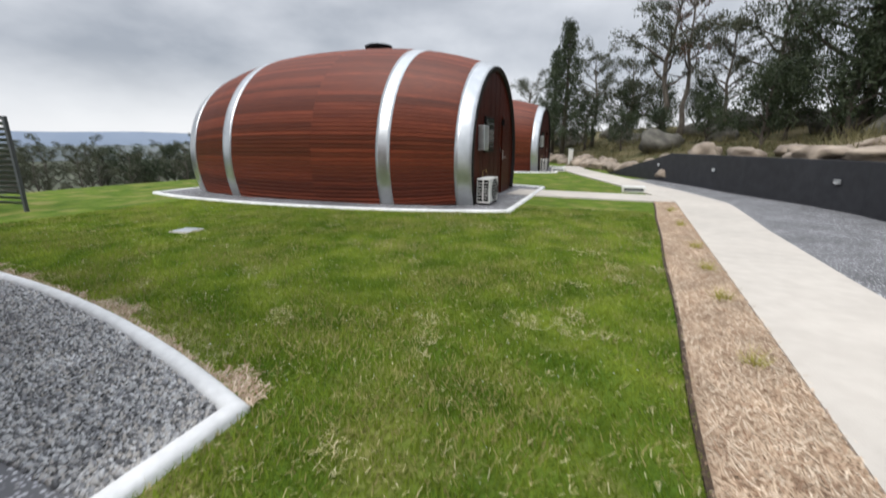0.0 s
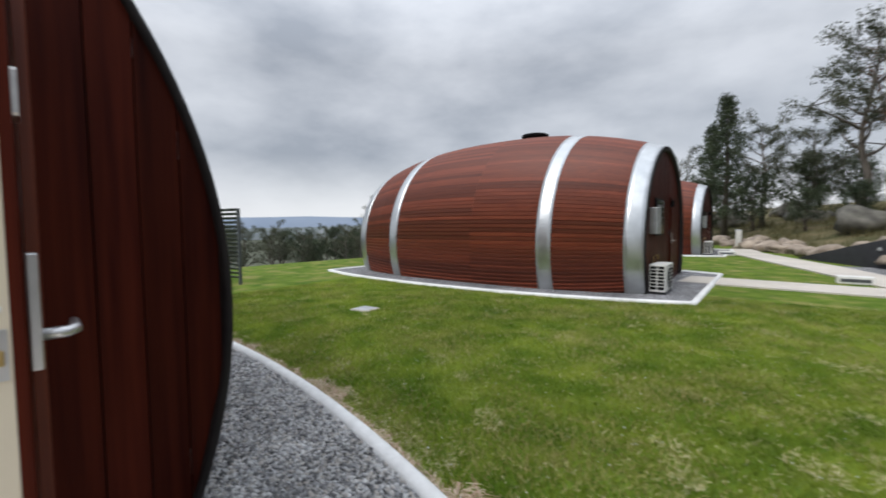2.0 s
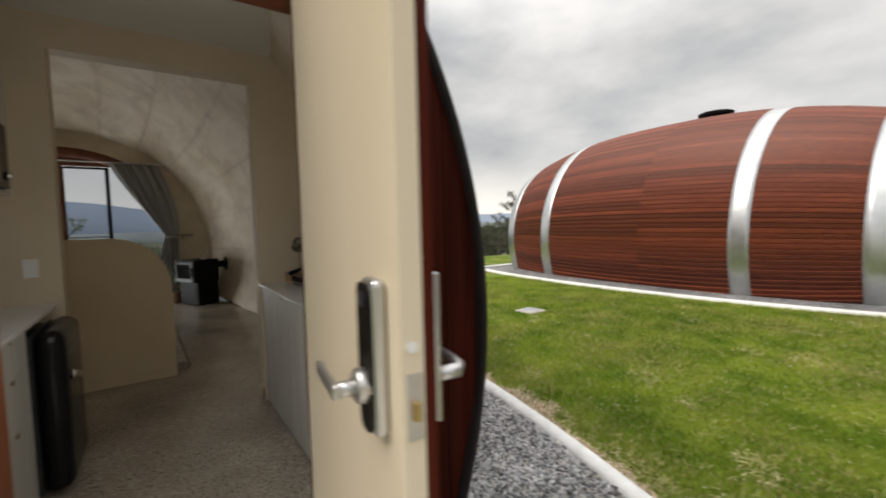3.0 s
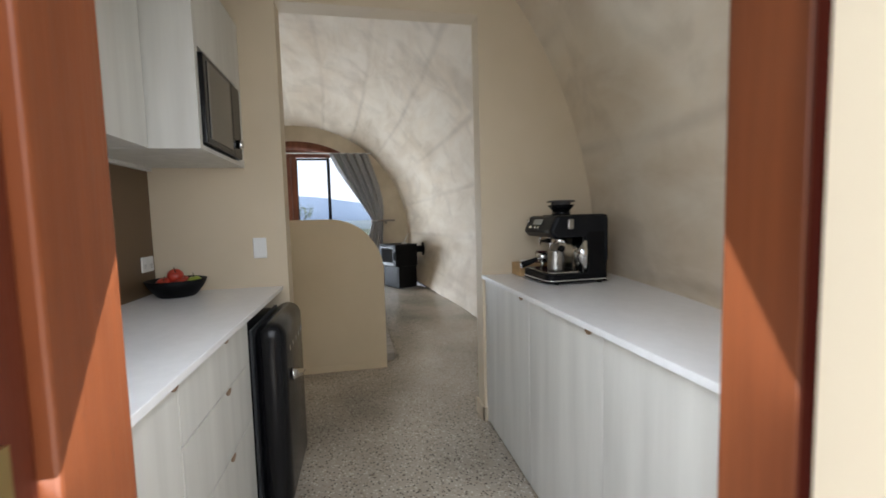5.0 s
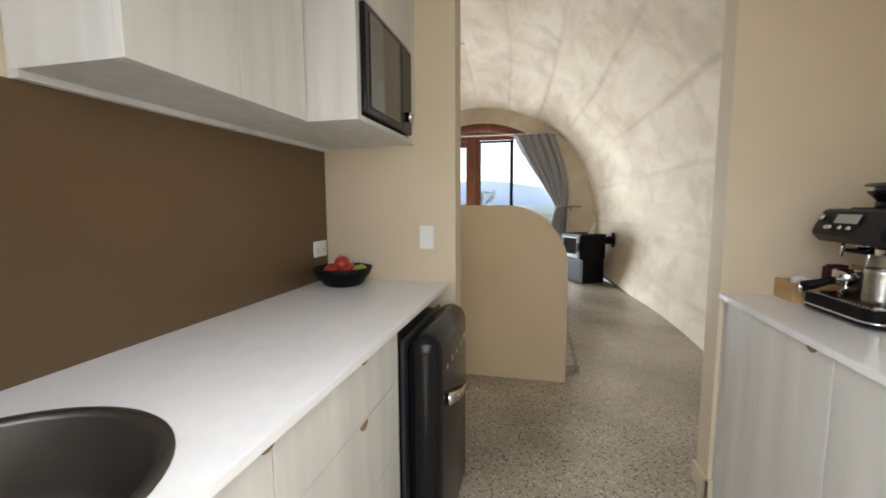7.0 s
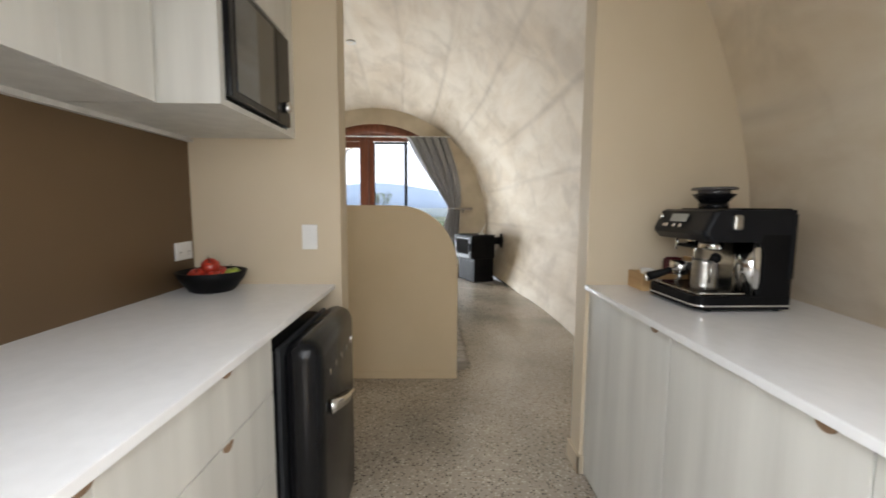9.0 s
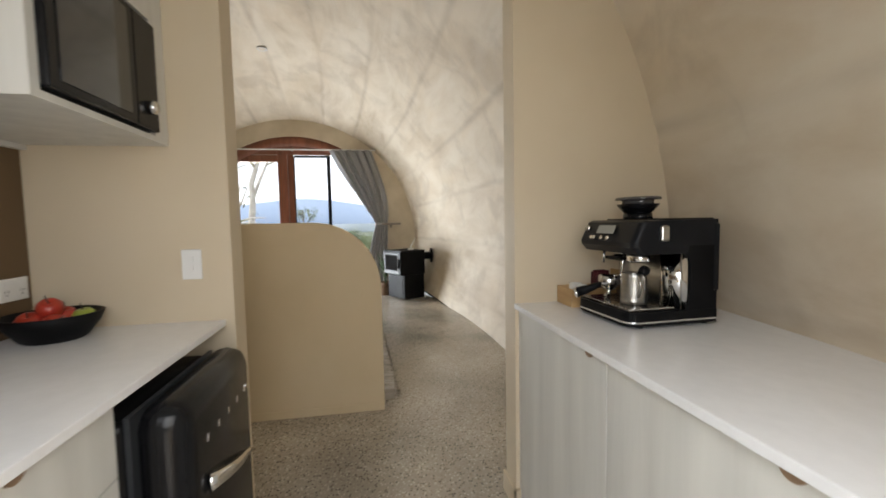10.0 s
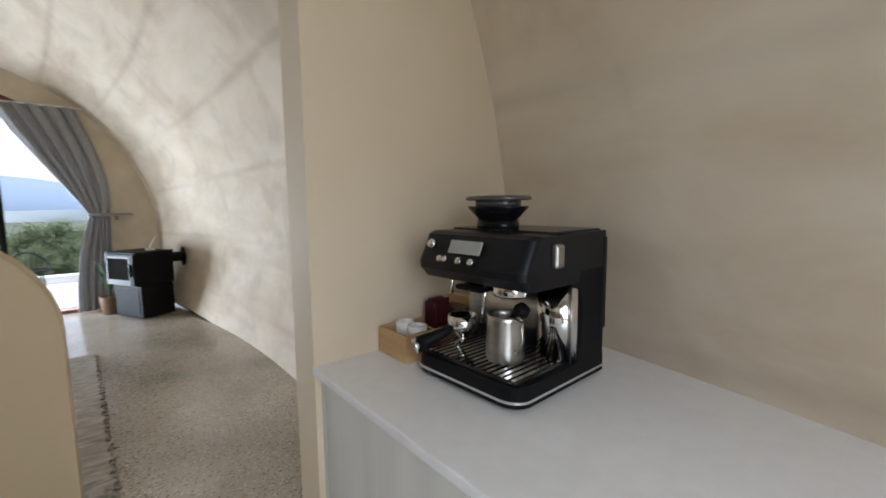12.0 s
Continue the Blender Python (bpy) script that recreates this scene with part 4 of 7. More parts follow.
# ---------------------------------------------------------------- the open cabin: shell, floor and walls
vault = structure("vault_wall", shell_mesh(lambda u: r_in(u) - 0.06 * smooth01(-3.0, -4.05, u), -HALF + 0.02, HALF - 0.17, True, 112, 40, 280, True), PLASTER, "cream trowelled plaster barrel vault with faint seams", "vault", True)
vault.matrix_basis = pose(MID_X, AXIS_Y, AXIS_Z)
backing = structure("vault_backing", shell_mesh(lambda u: r_in(u) + 0.09, -HALF + 0.02, HALF - 0.17, False, 113, 20, 80), BLACK_TRIM, "dark outer lining under the cabin's staves", "vault")
backing.matrix_basis = pose(MID_X, AXIS_Y, AXIS_Z)

fl = bmesh.new()
rows = []
for i in range(25):
    u = -HALF - 0.02 + (2 * HALF - 0.04) * i / 24
    half = math.sqrt((r_in(u) + 0.06) ** 2 - (AXIS_Z - FLOOR_Z) ** 2)
    rows.append((fl.verts.new((MID_X + u, AXIS_Y - half, FLOOR_Z)), fl.verts.new((MID_X + u, AXIS_Y + half, FLOOR_Z))))
for a, b in zip(rows, rows[1:]):
    fl.faces.new((a[0], b[0], b[1], a[1]))
bmesh.ops.recalc_face_normals(fl, faces=fl.faces)
structure("floor", fl, FLOOR, "polished concrete floor with exposed aggregate", "floor")

PART_X, OPEN_L, OPEN_R, OPEN_TOP = -4.62, -0.552, 0.546, 2.445


rp = r_in(PART_X - MID_X) + 0.045
foot = math.sqrt(rp ** 2 - (AXIS_Z - FLOOR_Z) ** 2)
right_pts = [(OPEN_R, FLOOR_Z), (AXIS_Y + foot, FLOOR_Z)] + [(AXIS_Y + math.sin(a) * rp, AXIS_Z + math.cos(a) * rp)
             for a in (radians(111.5 - 80 * k / 30) for k in range(31)) if AXIS_Y + math.sin(a) * rp > OPEN_R]
right_pts.append((OPEN_R, AXIS_Z + math.sqrt(rp ** 2 - (OPEN_R - AXIS_Y) ** 2)))
structure("wall_partition_right", extrude_outline(right_pts, "x", PART_X - 0.13, PART_X), SMOOTH_WALL, "smooth cream cross wall that ends at the kitchen opening", "wall")
left_pts = [(AXIS_Y - foot, FLOOR_Z), (OPEN_L, FLOOR_Z), (OPEN_L, AXIS_Z + math.sqrt(rp ** 2 - (OPEN_L - AXIS_Y) ** 2))]
left_pts += [(AXIS_Y + math.sin(a) * rp, AXIS_Z + math.cos(a) * rp) for a in (radians(15 - 125 * k / 40) for k in range(41))]
structure("wall_partition_left", extrude_outline(left_pts, "x", PART_X - 0.13, PART_X), SMOOTH_WALL, "smooth cream cross wall beside the worktop", "wall")
lint = [(OPEN_L, OPEN_TOP), (OPEN_R, OPEN_TOP)] + [(y, AXIS_Z + math.sqrt(rp ** 2 - (y - AXIS_Y) ** 2)) for y in (OPEN_R + (OPEN_L - OPEN_R) * k / 10 for k in range(11))]
structure("lintel", extrude_outline(lint, "x", PART_X - 0.13, PART_X), SMOOTH_WALL, "cream wall above the kitchen opening", "wall")
WALL_L = -1.21
structure("wall_kitchen_left", boxed(PART_X, WALL_L - 0.1, FLOOR_Z, -2.66, WALL_L, 2.72), SMOOTH_WALL, "smooth cream kitchen wall behind the splashback", "wall")
structure("ceiling", boxed(PART_X, WALL_L, 2.64, -2.66, 0.95, 2.70), CEILING, "flat white kitchen ceiling", "ceiling")
structure("baseboard_1", boxed(PART_X - 0.145, OPEN_R - 0.014, FLOOR_Z, PART_X + 0.014, OPEN_R, FLOOR_Z + 0.09, bevel=0.003), SMOOTH_WALL, "cream skirting at the wall's end", "skirting")
structure("baseboard_2", boxed(PART_X, OPEN_R - 0.014, FLOOR_Z, PART_X + 0.014, OPEN_R + 0.03, FLOOR_Z + 0.09, bevel=0.003), SMOOTH_WALL, "cream skirting beside the cupboards", "skirting")

# head wall of the bed: one rounded shoulder
hw = [(-2.3, FLOOR_Z), (0.018, FLOOR_Z), (0.018, 0.872)]
hw += [(-0.415 + 0.433 * math.cos(a), 0.872 + 0.433 * math.sin(a)) for a in (math.pi / 2 * k / 14 for k in range(1, 15))]
hw += [(-2.3, 1.305)]
bm = extrude_outline(hw, "x", -5.84, -5.71)
structure("half_wall", bm, HALF_WALL, "low cream half wall with one rounded shoulder", "half wall")

structure("baseboard_3", boxed(-5.71, -2.2, FLOOR_Z, -5.703, 0.010, FLOOR_Z + 0.05, bevel=0.002), HALF_WALL, "cream skirting along the half wall", "skirting")

# east end wall with the door opening and the window beside it
EAST = MID_X + HALF - 0.10
D0, D1, D_TOP = -0.462, 0.395, 2.12
re = 2.298
local = lambda y: y - AXIS_Y
door_hole = (local(D0), local(D1), -2, D_TOP - AXIS_Z)
win_hole = (local(-1.45), local(-0.545), 1.36 - AXIS_Z, 2.2 - AXIS_Z)
cuts = (door_hole[0], door_hole[1], win_hole[0], win_hole[1])
front = thing("cabin_front", (0, AXIS_Y, AXIS_Z), "round red plank front of the open cabin", "cabin front")
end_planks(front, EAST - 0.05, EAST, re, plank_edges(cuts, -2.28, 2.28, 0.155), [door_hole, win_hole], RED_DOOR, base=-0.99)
lining = bmesh.new()
for a, b in zip(plank_edges(cuts, -2.28, 2.28, 0.155), plank_edges(cuts, -2.28, 2.28, 0.155)[1:]):
    spans = [(-0.98, None)]
    for y0, y1, z0, z1 in (door_hole, win_hole):
        if a >= y0 - 1e-4 and b <= y1 + 1e-4:
            spans = ([(-0.98, z0)] if z0 > -0.9 else []) + [(z1, None)]
    for lo, hi in spans:
        top0, top1 = math.sqrt(re ** 2 - a * a), math.sqrt(re ** 2 - b * b)
        vs = [[lining.verts.new((x, y, z)) for y, z in ((a, max(lo, -top0)), (b, max(lo, -top1)), (b, hi or top1), (a, hi or top0))] for x in (EAST - 0.16, EAST - 0.06)]
        lining.faces.new(vs[0])
        lining.faces.new(vs[1][::-1])
        for k in range(4):
            lining.faces.new((vs[0][k], vs[1][k], vs[1][(k + 1) % 4], vs[0][(k + 1) % 4]))
bmesh.ops.recalc_face_normals(lining, faces=lining.faces)
wall_e = structure("wall_east", lining, SMOOTH_WALL, "cream inner face of the cabin's front wall", "wall")
wall_e.matrix_basis = pose(0, AXIS_Y, AXIS_Z)
for k, (y0, y1) in enumerate(((D0 - 0.002, D0 + 0.035), (D1 - 0.035, D1 + 0.002))):
    structure("door_frame_%d" % (k + 1), boxed(EAST - 0.175, y0, FLOOR_Z - 0.03, EAST - 0.06, y1 + (0.012 if k == 0 else 0), D_TOP, bevel=0.004), JAMB_WOOD, "orange oiled timber door stop", "door frame")
    structure("door_frame_%d" % (k + 4), boxed(EAST - 0.062, y0, FLOOR_Z - 0.03, EAST + 0.012, y1 - (0.004 if k == 0 else 0), D_TOP, bevel=0.004), RED_JAMB, "red stained timber door jamb", "door frame")
structure("door_frame_3", boxed(EAST - 0.175, D0 + 0.035, D_TOP - 0.035, EAST + 0.012, D1 - 0.035, D_TOP + 0.002, bevel=0.004), JAMB_WOOD, "orange oiled timber door head", "door frame")
structure("door_sill", boxed(EAST - 0.18, D0, 0.0, EAST + 0.06, D1, FLOOR_Z + 0.006, bevel=0.004), GALV, "metal threshold strip", "threshold")
sw = thing("side_window", (EAST, -1.0, 1.78), "dark framed fixed window beside the cabin door", "window")
for nm, b in (("window_frame", (-0.05, -0.45, -0.42, 0.012, -0.40, 0.42)), ("window_frame", (-0.05, 0.415, -0.42, 0.012, 0.465, 0.42)),
              ("window_frame", (-0.05, -0.40, -0.42, 0.012, 0.415, -0.375)), ("window_frame", (-0.05, -0.40, 0.375, 0.012, 0.415, 0.42))):
    part(nm, boxed(*b, bevel=0.004), SLATE, sw)
part("pane", boxed(-0.03, -0.40, -0.375, -0.022, 0.415, 0.375), GLASS, sw).visible_shadow = False

lb = thing("key_safe", (EAST + 0.004, -0.496, 1.255), "small dark key safe with push buttons on the jamb", "key safe")
part("casing", boxed(0, -0.019, -0.036, 0.02, 0.019, 0.036, bevel=0.005), BLACK_MATT, lb)
for r in range(5):
    for c in range(2):
        part("button", boxed(0.02, -0.012 + 0.014 * c, 0.019 - 0.0115 * r, 0.023, -0.003 + 0.014 * c, 0.026 - 0.0115 * r, bevel=0.001), SLATE, lb)
        part("button_mark", boxed(0.023, -0.0095 + 0.014 * c, 0.021 - 0.0115 * r, 0.0234, -0.0055 + 0.014 * c, 0.0245 - 0.0115 * r), WHITE_PLASTIC, lb)
strike = thing("strike_plate", (EAST - 0.02, D0 + 0.035, 1.10), "worn steel strike plate on the door jamb", "strike plate")
part("plate", boxed(-0.008, -0.004, -0.035, 0.008, 0.0015, 0.035), BRASS, strike)

# ---------------------------------------------------------------- the open door
hinge = Vector((EAST + 0.01, D1 - 0.08, 0))
free = Vector((-1.785, 0.225, 0))
ang = math.degrees(math.atan2(free.y - hinge.y, free.x - hinge.x))
WIDTH = (free - hinge).length
door = thing("open_door", (hinge.x, hinge.y, FLOOR_Z + 0.012), "cream and red timber door standing open outwards", "door", rz=ang)
part("leaf", boxed(0, -0.022, 0, WIDTH, 0.016, 2.03, bevel=0.002), DOOR_CREAM, door, "cream painted inner leaf")
for k in range(5):
    a, b = WIDTH * k / 5 + 0.001, WIDTH * (k + 1) / 5 - 0.001
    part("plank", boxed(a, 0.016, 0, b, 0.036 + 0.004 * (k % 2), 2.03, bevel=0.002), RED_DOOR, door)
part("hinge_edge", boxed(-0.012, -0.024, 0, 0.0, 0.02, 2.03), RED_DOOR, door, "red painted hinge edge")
lx = WIDTH - 0.08
lock = part("keypad_lock", boxed(lx - 0.034, -0.047, 0.972, lx + 0.034, -0.022, 1.222, bevel=0.012, seg=3), SATIN, door, "satin and black electronic keypad lock")
part("keypad_face", extrude_outline([(lx + 0.028 * math.copysign(abs(math.cos(a)) ** 0.5, math.cos(a)), 1.097 + 0.119 * math.copysign(abs(math.sin(a)) ** 0.25, math.sin(a))) for a in (2 * math.pi * k / 32 for k in range(32))], "y", -0.053, -0.045), BLACK_GLOSS, lock)
part("sensor", lathe([(0, 0), (0.013, 0), (0.013, 0.002), (0, 0.002)], 18), DARK_GREY, lock).matrix_basis = pose(lx - 0.004, -0.0532, 1.188, 90, 0, 0)
part("lever_rose", tube(bmesh.new(), [(lx, -0.05, 1.052), (lx, -0.066, 1.052), (lx, -0.07, 1.052)], [0.029, 0.028, 0.022], 20), SATIN, lock, "", True)
part("lever_neck", tube(bmesh.new(), [(lx, -0.068, 1.052), (lx, -0.098, 1.052)], 0.013, 14), SATIN, lock, "", True)
blade = part("lever", boxed(-0.108, -0.007, -0.013, 0.015, 0.007, 0.013, bevel=0.006, seg=3), SATIN, lock, "", True)
blade.matrix_basis = pose(lx, -0.10, 1.053, 0, 3, 0)
plate = part("outer_lock", boxed(lx + 0.006, 0.040, 0.985, lx + 0.050, 0.060, 1.228, bevel=0.004), SATIN, door, "tall satin nickel lock plate")
part("outer_lever", tube(bmesh.new(), [(lx + 0.026, 0.06, 1.055), (lx + 0.026, 0.10, 1.055), (lx + 0.008, 0.112, 1.056), (lx - 0.06, 0.116, 1.062)], [0.013, 0.013, 0.013, 0.009], 12), SATIN, plate, "", True)
latch = part("latch_plate", boxed(WIDTH, -0.014, 0.985, WIDTH + 0.0025, 0.011, 1.085), SATIN, door, "steel latch plate")
part("latch_bolt", boxed(WIDTH, -0.007, 1.015, WIDTH + 0.012, 0.005, 1.045, bevel=0.003), BRASS, latch)
part("edge_cap", lathe([(0, 0), (0.009, 0), (0.009, 0.002), (0, 0.002)], 14), WHITE_PLASTIC, door).matrix_basis = pose(WIDTH + 0.001, -0.004, 1.125, 0, 90, 0)
part("number_plate", boxed(lx - 0.045, 0.038, 1.50, lx + 0.035, 0.044, 1.60, bevel=0.008), BRUSHED, door, "blank brushed metal number plate")
for z in (0.3, 1.1, 1.75):
    part("hinge", boxed(-0.016, 0.018, z, 0.03, 0.024, z + 0.1), SATIN, door)


# ---------------------------------------------------------------- west end: round glazed doors
WEST = MID_X - HALF + 0.02
rw, ro, ri = r_in(HALF) + 0.05, 1.78, 1.62


def arc(r, a0, a1, n):
    return [(AXIS_Y + r * math.sin(radians(a0 + (a1 - a0) * k / n)), AXIS_Z + r * math.cos(radians(a0 + (a1 - a0) * k / n))) for k in range(n + 1)]


def ring_mesh(r0, r1, a0, a1, x0, x1, n=48):
    """A flat arch between two radii."""
    bm = bmesh.new()
    inner, outer = arc(r0, a0, a1, n), arc(r1, a0, a1, n)
    rows = []
    for p, q in zip(inner, outer):
        rows.append([bm.verts.new(v) for v in ((x0, *p), (x0, *q), (x1, *q), (x1, *p))])
    for a, b in zip(rows, rows[1:]):
        for k in range(4):
            bm.faces.new((a[k], a[(k + 1) % 4], b[(k + 1) % 4], b[k]))
    bm.faces.new(rows[0][::-1])
    bm.faces.new(rows[-1])
    bmesh.ops.recalc_face_normals(bm, faces=bm.faces)
    return bm


structure("wall_west", ring_mesh(ro, rw, -123, 123, WEST - 0.06, WEST + 0.12, 64), END_PLASTER, "cream plaster end wall round the arched glass doors", "wall", False)
gd = thing("glazed_doors", (0, 0, 0), "arched brown timber glazed doors to the deck", "glazed doors")
part("arched_frame", ring_mesh(ri, ro + 0.005, -122, 54, WEST - 0.02, WEST + 0.09, 56), FRAME_WOOD, gd, "", True)
head = [(AXIS_Y - math.sqrt(1.63 ** 2 - 1.48 ** 2), 2.48)] + [(y, z) for y, z in arc(1.63, -math.degrees(math.acos(1.48 / 1.63)), math.degrees(math.acos(1.48 / 1.63)), 14)] + [(AXIS_Y + math.sqrt(1.63 ** 2 - 1.48 ** 2), 2.48)]
part("arched_head", extrude_outline(head, "x", WEST + 0.0, WEST + 0.07), FRAME_WOOD, gd, "solid timber panel in the arch")


def bar(name, y0, z0, y1, z1, mat, x0=0.0, x1=0.07, bevel=0.006):
    return part(name, boxed(WEST + x0, y0, z0, WEST + x1, y1, z1, bevel=bevel), mat, gd)


bar("top_rail", -2.30, 2.36, -1.55, 2.47, FRAME_WOOD)
bar("mullion", -1.555, 0.10, -1.40, 2.48, FRAME_WOOD, -0.01, 0.085)
bar("stile", -1.395, 0.10, -1.30, 2.48, FRAME_WOOD, 0.0, 0.06)
bar("sash_bar", -1.30, 0.10, -1.285, 2.46, BLACK_MATT, 0.01, 0.05, 0.002)
bar("sash_bar", -0.745, 0.10, -0.69, 2.47, BLACK_MATT, 0.0, 0.07, 0.004)
bar("sash_rail", -1.285, 2.435, -0.745, 2.47, BLACK_MATT, 0.01, 0.05, 0.002)
bar("sash_rail", -1.285, 1.27, -0.745, 1.285, BLACK_MATT, 0.02, 0.04, 0.002)
bar("sash_rail", -1.285, 0.10, -0.745, 0.16, BLACK_MATT, 0.01, 0.05, 0.002)
bar("bottom_track", -2.7, 0.055, 0.2, 0.09, FRAME_WOOD, -0.02, 0.1)
pane_l = [(-1.56, 0.1), (-1.56, 2.36)] + [(y, z) for y, z in arc(1.63, -33, -122, 24) if z > 0.1 and z < 2.36] + [(AXIS_Y - 1.3, 0.1)]
part("pane", extrude_outline(pane_l, "x", WEST + 0.03, WEST + 0.036), GLASS, gd).visible_shadow = False
part("pane", boxed(WEST + 0.028, -1.285, 0.16, WEST + 0.034, -0.745, 2.435), GLASS, gd).visible_shadow = False

part("pane", extrude_outline([(-0.69, 0.1), (-0.69, 2.47)] + [(y, z) for y, z in arc(1.63, 30, 54, 10) if 0.1 < z < 2.47 and y < 0.06] + [(0.06, 1.9), (0.06, 0.1)], "x", WEST + 0.03, WEST + 0.036), GLASS, gd).visible_shadow = False

fill = [(0.12, FLOOR_Z), (0.12, 2.09)] + [(y, z) for y, z in arc(ro + 0.02, 53, 122, 20)]
structure("wall_west_return", extrude_outline(fill, "x", WEST - 0.05, WEST + 0.11), END_PLASTER, "cream plaster beside the arched glass doors", "wall")
bar("jamb", 0.055, 0.09, 0.125, 2.12, FRAME_WOOD, -0.01, 0.09)

rod = thing("curtain_rod", (WEST + 0.19, 0, 2.545), "thin white curtain rod across the arch", "curtain rod")
part("rod", tube(bmesh.new(), [(0, -2.72, 0), (0, 0.10, 0)], 0.011, 10), WHITE_PLASTIC, rod, "", True)
for y in (-2.72, -1.3, 0.08):
    part("bracket", boxed(-0.08, y - 0.008, -0.008, 0.0, y + 0.008, 0.008), WHITE_PLASTIC, rod)


def curtain():
    """Gathered cloth: wide at the rod, pinched at the tie, loose to the floor."""
    keys = [(2.54, -0.70, 0.03), (2.25, -0.55, 0.13), (1.95, -0.36, 0.22), (1.65, -0.16, 0.28), (1.40, 0.00, 0.29), (1.27, 0.07, 0.27), (1.10, 0.02, 0.27), (0.8, -0.06, 0.26), (0.4, -0.11, 0.24), (0.07, -0.13, 0.22)]
    bm = bmesh.new()
    rows = []
    for i in range(46):
        z = 2.54 - (2.47) * i / 45
        for (za, la, ra), (zb, lb_, rb) in zip(keys, keys[1:]):
            if zb <= z <= za + 1e-6:
                t = (za - z) / (za - zb)
                left, right = la + (lb_ - la) * t, ra + (rb - ra) * t
        pinch = abs(z - 1.27)
        deep = 0.018 + 0.022 * min(1, pinch / 0.5)
        row = []
        for k in range(73):
            s = k / 72
            s2 = s + 0.012 * math.sin(9 * s + z * 3)
            y = left + (right - left) * s2 - 0.05 * math.sin(math.pi * s) * smooth01(2.5, 1.4, z) * (1 if z > 1.27 else 0)
            x = WEST + 0.19 + deep * (math.sin(s * 2 * math.pi * 5 + 1.2 * math.sin(z * 2)) + 0.35 * math.sin(s * 2 * math.pi * 11 + z * 3)) + 0.03 * (1 - min(1, pinch / 0.4))
            row.append(bm.verts.new((x, y, z)))
        rows.append(row)
    for a, b in zip(rows, rows[1:]):
        for k in range(72):
            bm.faces.new((a[k], a[k + 1], b[k + 1], b[k]))
    c = thing("curtain", (0, 0, 0), "grey linen curtain drawn aside and tied back", "curtain")
    cloth = part("cloth", bm, CURTAIN, c, "", True)
    mod = cloth.modifiers.new("thickness", "SOLIDIFY")
    mod.thickness = 0.004
    part("tie_band", boxed(WEST + 0.15, 0.055, 1.245, WEST + 0.26, 0.25, 1.29, bevel=0.02), CURTAIN, c, "grey tie-back band")


curtain()
sh = thing("wall_ledge", (WEST + 0.13, 0.33, 1.265), "small driftwood ledge on the end wall", "ledge")
part("board", boxed(0, -0.17, -0.018, 0.13, 0.17, 0.018, bevel=0.012), LEDGE_WOOD, sh)
part("bracket", boxed(0, -0.02, -0.07, 0.05, 0.02, -0.018, bevel=0.005), LEDGE_WOOD, sh)

# ---------------------------------------------------------------- bedroom things
heater = thing("wood_heater", (-9.79, 0.52, FLOOR_Z), "black steel wood heater with a silver-framed glass door", "heater", rz=28)
part("log_box", boxed(-0.25, -0.19, 0.02, 0.25, 0.19, 0.40, bevel=0.008), BLACK_MATT, heater)
part("fire_box", boxed(-0.27, -0.24, 0.40, 0.27, 0.20, 0.775, bevel=0.012), BLACK_MATT, heater)
part("top_plate", boxed(-0.275, -0.25, 0.775, 0.275, 0.205, 0.79, bevel=0.004), BLACK_MATT, heater)
hd = part("fire_door", boxed(-0.26, -0.262, 0.41, 0.26, -0.24, 0.77, bevel=0.006), BLACK_MATT, heater, "black fire door with silver frame")
for b in ((-0.225, -0.266, 0.725, 0.195, -0.261, 0.742), (-0.225, -0.266, 0.472, -0.207, -0.261, 0.725), (0.178, -0.266, 0.472, 0.195, -0.261, 0.725), (-0.225, -0.266, 0.415, 0.195, -0.261, 0.472)):
    part("frame_strip", boxed(*b, bevel=0.002), SILVER_PAINT, hd, "silver trim")
part("fire_glass", boxed(-0.20, -0.268, 0.48, 0.17, -0.26, 0.72, bevel=0.004), FIRE_GLASS, hd)
part("door_latch", boxed(0.20, -0.285, 0.52, 0.225, -0.262, 0.66, bevel=0.005), BLACK_MATT, hd)
part("log_recess", boxed(-0.2, -0.196, 0.07, 0.2, -0.189, 0.36), BLACK_MATT, heater)
part("flue_pipe", tube(bmesh.new(), [(0.05, 0.15, 0.68), (0.10, 0.30, 0.68), (0.16, 0.43, 0.68)], 0.062, 18), BLACK_MATT, heater, "black flue pipe", True)
part("flue_collar", tube(bmesh.new(), [(0.145, 0.40, 0.68), (0.155, 0.42, 0.68)], 0.12, 22), BLACK_MATT, heater, "black wall collar", True)
orn = thing("ornament", (-9.72, 0.60, FLOOR_Z + 0.79), "small cream carved ornament on the heater", "ornament")
part("base", boxed(-0.03, -0.05, 0, 0.03, 0.05, 0.03, bevel=0.008), CERAMIC, orn)
part("horn", tube(bmesh.new(), [(0, 0.0, 0.02), (0, 0.015, 0.07), (0, 0.05, 0.13), (0, 0.075, 0.19)], [0.016, 0.014, 0.010, 0.004], 10), CERAMIC, orn, "", True)
pot = thing("potted_plant", (-10.15, 0.20, FLOOR_Z), "green house plant in a brown clay pot", "potted plant")
part("pot", lathe([(0, 0), (0.09, 0), (0.115, 0.14), (0.12, 0.22), (0.108, 0.22), (0.10, 0.18), (0, 0.17)], 24), TERRACOTTA, pot, "", True)
rng = random.Random(4)
